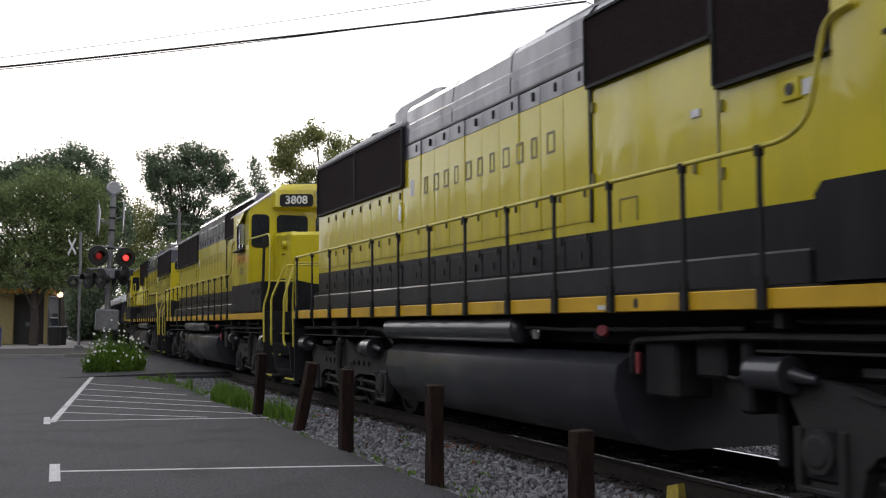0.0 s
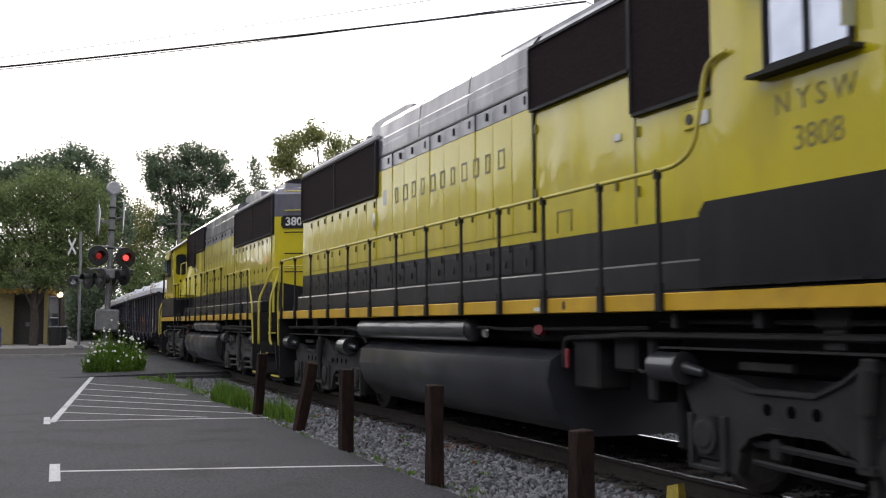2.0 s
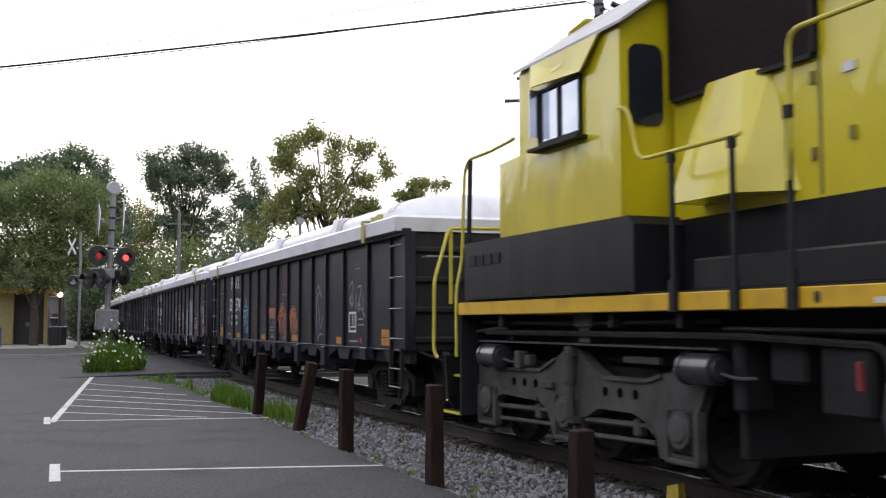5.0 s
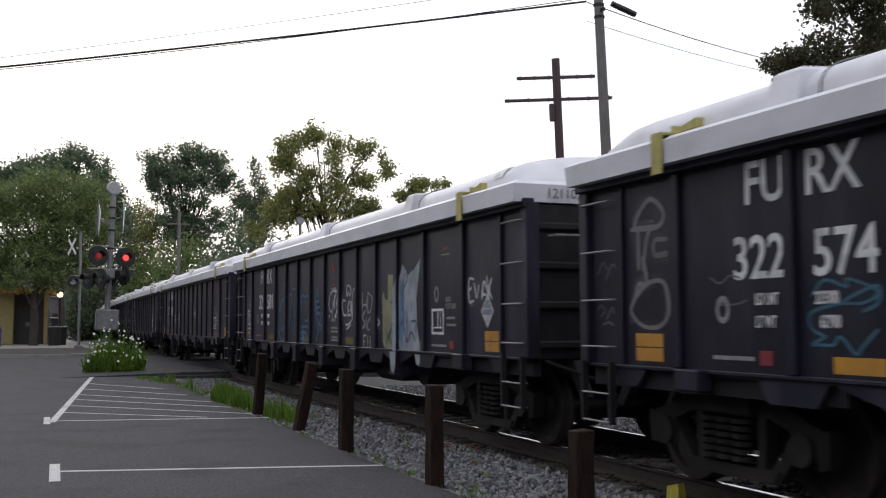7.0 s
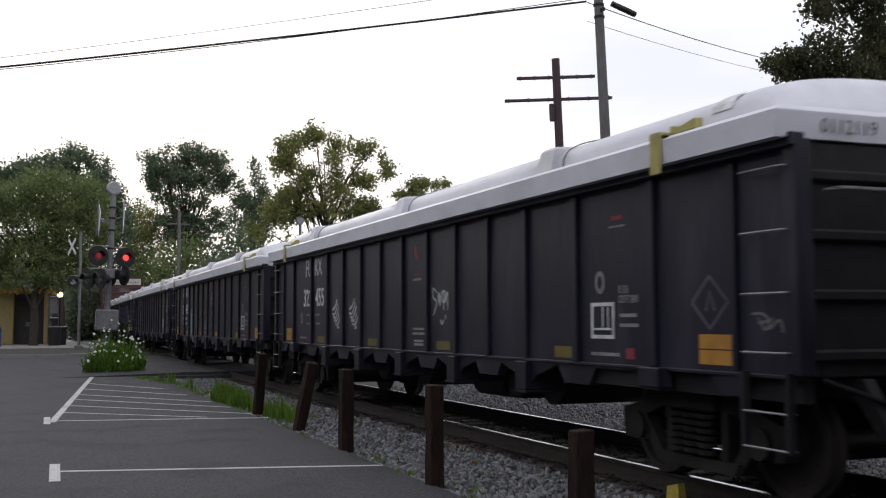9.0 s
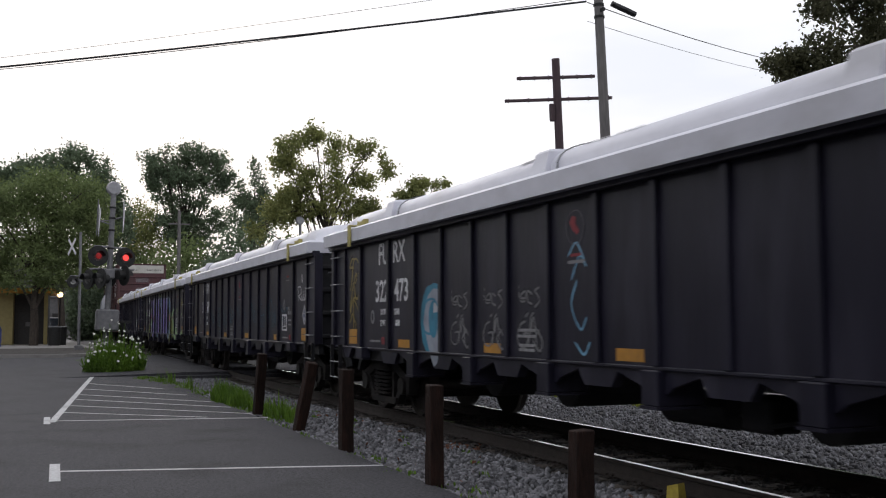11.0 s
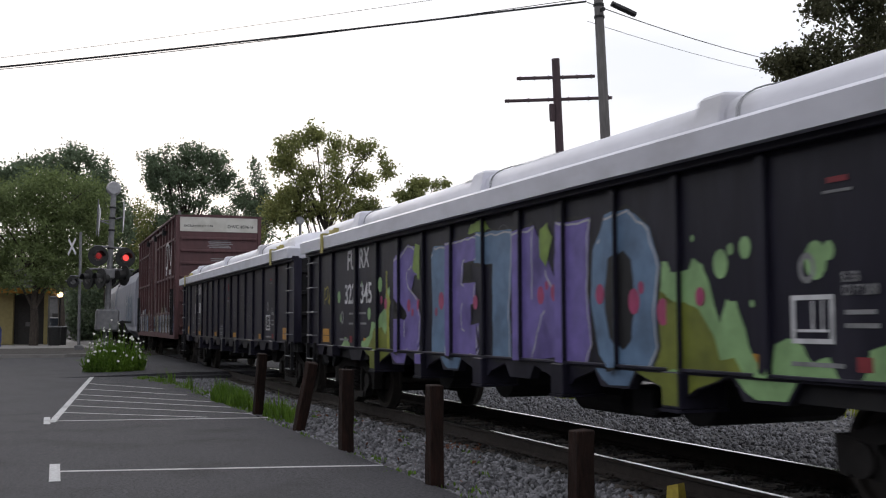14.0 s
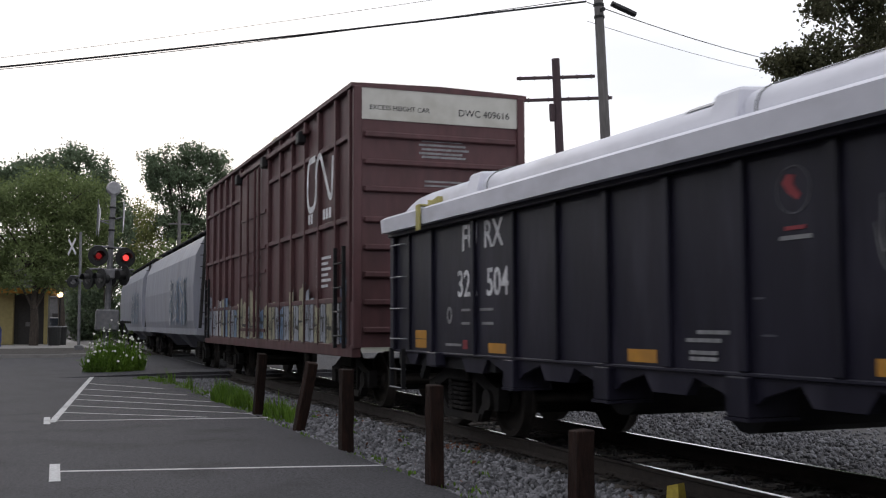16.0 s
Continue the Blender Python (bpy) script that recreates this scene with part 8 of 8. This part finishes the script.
def signals():
    S = signal_mast("galvanised crossing signal with red flashing lamps", (-36.3, 2.78, LOT_Z), 6.1, -2.2, 15)
    for y, z in ((-.4, 4.86), (.36, 5.04)):
        crossbuck(S, Matrix.Translation((.1, y, z)) @ Matrix.Rotation(radians(84), 4, "Z"), .09)
        bm = bmesh.new()
        rod(bm, (0, 0, z - .1), (.1, y, z), .025, 6)
        part("crossbuck_arm", bm, GALV, S)
    # second pair, for the side street, seen from the side
    t = Matrix.Rotation(radians(115), 4, "Z")
    for y in (-.4, .4):
        flasher(S, t @ Matrix.Translation((.3, y, 3.1)), None)
    for y in (-.4, .4):
        flasher(S, t @ Matrix.Rotation(math.pi, 4, "Z") @ Matrix.Translation((.5, y, 2.95)), None)
    for nm, p, q, r in (("lamp_crossbar", (-.35, -.6, 3.3), (.25, .75, 3.3), .035), ("bracket_arm", (-.4, 0, 4.7), (0, 0, 4.7), .03),
                        ("sign_post", (-.2, -.45, 4.4), (-.2, -.45, 5.6), .02), ("bracket_arm", (-.2, -.45, 4.9), (0, 0, 4.9), .02)):
        bm = bmesh.new()
        rod(bm, p, q, r, 8)
        part(nm, bm, GALV, S)
    bm = bmesh.new()
    box(bm, -.1, .35, -.15, .15, 2.98, 3.28, .03)
    part("junction_box", bm, GALV, S)
    for z in (3.95, 4.55, 4.95, 5.3):
        bm = bmesh.new()
        rod(bm, (0, 0, z), (0, 0, z + .06), .115, 14)
        part("mast_clamp", bm, SIGNAL_BLACK, S)
    bm = bmesh.new()
    box(bm, -.25, .3, -.36, .36, 1.28, 1.98, .05)
    part("relay_box", bm, GALV, S, "grey metal relay box")
    bm = bmesh.new()
    box(bm, .06, .2, .42, .75, 1.55, 1.62)
    rod(bm, (0, .4, 1.6), (0, .62, 1.2), .12, 12)
    part("gate_weight", bm, SIGNAL_BLACK, S)
    M = signal_mast("far grey crossing mast with a white crossbuck", (-61.3, 3.34, 0), 6.7, 0, 20, r=.085, lit=(None, False), bell=False)
    crossbuck(M, Matrix.Translation((.3, -.46, 5.6)) @ Matrix.Rotation(radians(-66), 4, "Z"), .075)
    bm = bmesh.new()
    rod(bm, (0, -.75, 3.75), (0, .5, 3.75), .035, 8)
    part("lamp_crossbar", bm, GALV, M)
    N = signal_mast("crossing signal on the far side of the track", (-57.4, 14.65, -.2), 7.4, 0, 10, r=.09, lit=(None, None))


# ---- poles and wires ----
POLE_GREY = mat("pole_grey", (0.17, 0.16, 0.16), (0.11, 0.105, 0.105), 5, 0.9, bump=.4, bump_scale=12, stretch=(4, 4, .5))
POLE_BROWN = mat("pole_brown", (0.075, 0.05, 0.055), (0.05, 0.033, 0.04), 5, 0.9, bump=.4, bump_scale=12, stretch=(4, 4, .5))
CABLE = mat("cable_black", (0.015, 0.015, 0.018), (0.010, 0.010, 0.012), 5, 0.7)


def wire(name, label, p, q, r, sag, n=24, parent=None):
    p, q = Vector(p), Vector(q)
    bm = bmesh.new()
    pts = [p.lerp(q, i / n) - Vector((0, 0, sag * 4 * (i / n) * (1 - i / n))) for i in range(n + 1)]
    pipe(bm, pts, r, 6)
    ob = part(name, bm, CABLE, parent)
    if not parent:
        tagged(ob, label, "cable", group="overhead wires")
    return ob


def poles():
    P = thing("utility_pole", "tall weathered grey utility pole", "utility pole", pose(-26.2, 15.9, -.25, 2.4, 0, 0), group="utility poles")
    bm = bmesh.new()
    rod(bm, (0, 0, -.3), (0, 0, 12.4), .17, 12, .125)
    part("pole", bm, POLE_GREY, P, smooth=True)
    bm = bmesh.new()
    for z in (10.4, 10.75):
        rod(bm, (0, 0, z), (0, 0, z + .07), .155, 12)
    box(bm, -.05, .3, -.03, .03, 10.55, 10.65)
    part("pole_clamp", bm, SIGNAL_BLACK, P)
    Q = thing("utility_pole", "dark brown utility pole with two crossarms", "utility pole", pose(-39.7, 21.75, -.25, 2.2, 0, 0), group="utility poles")
    bm = bmesh.new()
    rod(bm, (0, 0, -.3), (0, 0, 12.9), .2, 12, .17)
    part("pole", bm, POLE_BROWN, Q, smooth=True)
    for z, a, b in ((12.1, -1.7, 1.65), (11.15, -2.25, 2.35)):
        bm = bmesh.new()
        box(bm, -.07, .07, a, b, z - .06, z + .06, .01)
        arm = part("crossarm", bm, POLE_BROWN, Q)
        arm.matrix_basis = Matrix.Rotation(radians(-20), 4, "Z")
        for y in np.linspace(a + .15, b - .15, 6):
            bm = bmesh.new()
            rod(bm, (0, y, z - .1), (0, y, z + .1), .022, 6)
            part("insulator", bm, POLE_BROWN, arm)
    bm = bmesh.new()
    box(bm, -.1, .1, -.38, -.18, 10.2, 10.95, .03)
    part("fuse_box", bm, POLE_BROWN, Q)
    R = thing("utility_pole", "slim grey utility pole among the trees", "utility pole", pose(-91.4, 12.86, -.25), group="utility poles")
    bm = bmesh.new()
    rod(bm, (0, 0, -.3), (0, 0, 11.2), .17, 10, .13)
    part("pole", bm, POLE_GREY, R, smooth=True)
    bm = bmesh.new()
    box(bm, -.05, .05, -.9, .9, 10.0, 10.12)
    part("crossarm", bm, POLE_GREY, R)
    a = (-26.0, 14.93, 10.52)
    wire("overhead_cable", "thick black overhead cable", (-36.0, -10.5, 7.62), a, .032, .12)
    wire("overhead_wire", "thin black overhead wire", (-36.0, -10.5, 7.7), (-26.0, 14.93, 10.62), .012, .28)
    wire("overhead_wire", "thin black overhead wire", (-36.0, -10.5, 7.75), (-26.0, 13.4, 10.85), .007, .2)
    wire("overhead_cable", "thick black overhead cable", (-26.0, 14.96, 10.5), (-38, 40, 13.0), .014, .6)
    wire("overhead_wire", "thin black overhead wire", (-26.0, 14.96, 9.95), (-38, 40, 12.4), .008, .5)
    c = wire("splice_case", "black splice case on the overhead cable", (-25.52, 15.47, 10.38), (-25.45, 16.2, 10.12), .085, 0, 2)


# ---- station side ----
SIDING = mat("siding_yellow", (0.36, 0.30, 0.13), (0.29, 0.24, 0.11), 4, 0.8)
# the lamp's orange glow on the eave is put into its base colour
EAVE_LAMPLIT = mat("eave_orange", (0.6, 0.3, 0.05), (0.45, 0.22, 0.04), 4, 0.8)
DOOR_DARK = mat("door_dark", (0.03, 0.027, 0.027), (0.02, 0.018, 0.018), 6, 0.5)
SHINGLE = mat("roof_shingle", (0.06, 0.055, 0.06), (0.04, 0.037, 0.04), 9, 0.9, bump=.5)
CONCRETE = mat("kerb_concrete", (0.27, 0.26, 0.25), (0.2, 0.19, 0.185), 9, 0.9, bump=.3, stain=(.12, .11, .11))
WALL_GREY = mat("plain_wall", (0.10, 0.09, 0.085), (0.075, 0.068, 0.064), 1.5, 0.9)
MULCH = mat("mulch_bed", (0.04, 0.034, 0.03), (0.024, 0.02, 0.018), 12, 0.95, bump=.8, bump_scale=30)
BRICK_RED = mat("brick_red", (0.13, 0.06, 0.05), (0.09, 0.045, 0.04), 5, 0.9)
PALE_WALL = mat("pale_wall", (0.17, 0.165, 0.17), (0.12, 0.117, 0.12), 3, 0.8)
BLUE = mat("blue_plastic", (0.03, 0.05, 0.22), (0.02, 0.035, 0.15), 6, 0.5)


def station():
    S = thing("station_building", "yellow clapboard station with a dark doorway", "building", pose(-79.5, -3.0, 0, 0, 0, -4))
    for y0, y1, z0, z1 in ((-12, 3.0, 0, 3.9),):
        bm = bmesh.new()
        box(bm, -7, 0, y0, 3.0, -.2, 3.9)
        box(bm, 0, 0.001, 0, .001, 0, .001)
        part("wall", bm, SIDING, S)
    bm = bmesh.new()
    k = 0
    while k < 24:
        z = .05 + k * .16
        for a, b in ((-12, 3.0), (4.9, 5.15)):
            prism(bm, [(0.0, z), (.03, z), (.012, z + .155), (0.0, z + .155)], a, b) if a < 4 else None
        k += 1
    part("clapboards", bm, SIDING, S)
    bm = bmesh.new()
    box(bm, -7, -1.2, 3.0, 5.1, -.2, 3.9)
    part("recess_wall", bm, DOOR_DARK, S)
    bm = bmesh.new()
    box(bm, -1.2, -1.14, 3.3, 4.4, 0, 2.3, .01)
    d = part("door", bm, DOOR_DARK, S)
    bm = bmesh.new()
    box(bm, -1.14, -1.13, 3.75, 4.05, 1.25, 1.55)
    part("notice", bm, PALE_WALL, d, "small white notice")
    bm = bmesh.new()
    box(bm, -.15, .1, 5.0, 5.25, -.1, 3.6, .02)
    part("porch_post", bm, SIDING, S)
    bm = bmesh.new()
    box(bm, -7.6, .9, -12.4, 5.6, 3.55, 3.95)
    part("eave", bm, EAVE_LAMPLIT, S, "wooden eave with lamplight put in as orange colour")
    bm = bmesh.new()
    prism(bm, [(-7.8, 3.9), (1.1, 3.9), (-3.3, 6.2)], -12.6, 5.8)
    part("roof", bm, SHINGLE, S)
    L = thing("wall_lamp", "lit warm lamp on a bracket by the station", "lamp", pose(-77.6, 2.97, 0))
    bm = bmesh.new()
    rod(bm, (0, 0, 0), (0, 0, 3.3), .05, 8)
    part("lamp_post", bm, SIGNAL_BLACK, L)
    bm = bmesh.new()
    bmesh.ops.create_icosphere(bm, subdivisions=2, radius=.19, matrix=Matrix.Translation((0, 0, 3.42)))
    part("globe", bm, LAMP_GLOW, L, "glowing warm globe")
    for x, y in ((-74.7, 2.55), (-76.5, 3.0)):
        b = thing("trash_bin", "dark metal trash bin on the pavement", "trash bin", pose(x, y, -.05), group="trash bins")
        bm = bmesh.new()
        rod(bm, (0, 0, 0), (0, 0, 1.25), .36, 16, .42)
        part("drum", bm, SIGNAL_BLACK, b)
        bm = bmesh.new()
        rod(bm, (0, 0, 1.25), (0, 0, 1.32), .45, 16, .38)
        part("lid", bm, GALV, b)
    m = thing("mailbox", "blue rounded mailbox on the kerb", "mailbox", pose(-72.5, -.95, 0))
    bm = bmesh.new()
    prism(bm, [(-.3, .25), (.3, .25), (.3, 1.1), (.2, 1.3), (0, 1.38), (-.2, 1.3), (-.3, 1.1)], -.28, .28, "x")
    part("case", bm, BLUE, m)
    for x in (-.22, .22):
        for y in (-.24, .24):
            bm = bmesh.new()
            box(bm, x - .03, x + .03, y - .03, y + .03, 0, .26)
            part("leg", bm, BLUE, m)
    # kerb, planted bed, footway
    bm = bmesh.new()
    prism(bm, [(-51.5, -60), (-51.6, 0), (-51.0, 2.2), (-51.9, 3.2), (-54.5, 3.9), (-54.7, 3.7), (-52.2, 3.0), (-51.3, 2.1), (-51.9, 0), (-51.8, -60)], -.2, .05, "z")
    ob = part("kerb", bm, CONCRETE)
    tagged(ob, "pale worn concrete kerb along the street", "kerb", kind="structure")
    bm = bmesh.new()
    prism(bm, [(-51.85, -60), (-51.9, 0), (-51.5, 2.0), (-52.3, 2.9), (-54.7, 3.6), (-66, 4.2), (-66, -60)], -.2, .02, "z")
    ob = part("planted_bed", bm, MULCH)
    tagged(ob, "dark mulched bed behind the kerb", "flower bed", kind="structure")
    bm = bmesh.new()
    prism(bm, [(-66, -60), (-66, 4.4), (-120, 4.9), (-120, -60)], -.2, 0.0, "z")
    ob = part("footway", bm, CONCRETE)
    tagged(ob, "grey concrete platform beside the track", "pavement", kind="structure")
    # things beyond the station
    w = thing("warehouse", "pale grey warehouse beyond the station", "building", pose(-128, 3.5, 0, 0, 0, 0), group="far buildings")
    bm = bmesh.new()
    box(bm, -10, 0, -9, 5.6, 0, 4.4)
    part("wall", bm, PALE_WALL, w)
    bm = bmesh.new()
    prism(bm, [(-10.3, 4.4), (.3, 4.4), (-5, 6.0)], -9.3, 5.9)
    part("roof", bm, SHINGLE, w)
    for y in (-1.5, 1.2, 3.8):
        bm = bmesh.new()
        box(bm, 0, .05, y - .6, y + .6, .1 if y > 3 else 1.2, 2.6)
        part("window", bm, DOOR_DARK, w)
    for i, (x, y, c) in enumerate(((-104, 4.3, PALE_WALL), (-112, 4.9, BRICK_RED))):
        v = thing("parked_van", "pale parked van by the platform" if i == 0 else "dark red parked van by the platform", "van", pose(x, y - 1.2, 0, 0, 0, 4), group="parked vans")
        bm = bmesh.new()
        prism(bm, [(-2.4, .4), (2.3, .4), (2.4, 1.1), (1.6, 1.25), (1.1, 2.0), (-2.3, 2.05), (-2.45, 1.8)], -.95, .95)
        body = part("body", bm, c, v)
        bm = bmesh.new()
        prism(bm, [(1.72, 1.25), (1.22, 1.92), (1.19, 1.92), (1.66, 1.25)], -.8, .8)
        part("windscreen", bm, GLASS, body)
        for wx in (-1.5, 1.5):
            for wy in (-.9, .9):
                bm = bmesh.new()
                rod(bm, (wx, wy - .1, .36), (wx, wy + .1, .36), .36, 16)
                part("wheel", bm, SIGNAL_BLACK, v)
        for wy in (-.7, .7):
            bm = bmesh.new()
            rod(bm, (2.36, wy, .85), (2.42, wy, .85), .1, 10)
            part("headlight", bm, LENS, v)
    # unseen plain frontages, added behind the camera to darken reflections and low skylight
    for nm, m, ln, h in (("wall_south", pose(-56, -26, 0), 190, 12.5), ("wall_east", pose(34, 8, 0, 0, 0, 90), 64, 10.5)):
        bm = bmesh.new()
        # a stepped skyline of made-up gables
        x, skyline = -ln / 2, []
        rng = random.Random(len(nm))
        while x < ln / 2 - 6:
            w, up = rng.uniform(7, 12), h + rng.uniform(-1.2, 1.2)
            skyline += [(x, up - 1.6), (x + w / 2, up + 1.2), (x + w, up - 1.6)]
            x += w + .02
        prism(bm, [(-ln / 2, -.3)] + skyline + [(x, -.3)], -3, 0)
        ob = part(nm, bm, WALL_GREY)
        ob.matrix_basis = m
        tagged(ob, "unseen plain dark frontage added to darken low reflections", "wall", kind="structure")


def small_things():
    Y = thing("rail_marker", "yellow painted marker block beside the rail", "marker", pose(-8.16, 5.54, -.15, 0, 0, 20))
    bm = bmesh.new()
    loft(bm, [[(-.07, -.06, -.05), (.07, -.06, -.05), (.07, .06, -.05), (-.07, .06, -.05)], [(-.06, -.055, .1), (.055, -.05, .13), (.05, .05, .13), (-.06, .05, .1)]])
    part("block", bm, mat("marker_yellow", (0.5, 0.40, 0.06), (0.36, 0.28, 0.05), 20, 0.8), Y)
    r = random.Random(9)
    RUST = mat("dead_leaf", (0.16, 0.06, 0.03), (0.10, 0.04, 0.02), 20, 0.9)
    pts = np.array([(-12.4 + r.gauss(0, .25), 5.15 + r.gauss(0, .12), -.13) for _ in range(60)] + [(r.uniform(-24, -6), r.uniform(4.0, 5.2), -.12) for _ in range(70)])
    ob = new("dead_leaves", scattered("dead_leaves", pts, .035, RUST, 3))
    tagged(ob, "reddish dead leaves on the ballast", "leaves", kind="stuff")


ground_sheet()
asphalt()
markings()
station()
signals()
poles()
trees()
plants()
barrier_posts()
small_things()
train()
bed()
track()
motions()
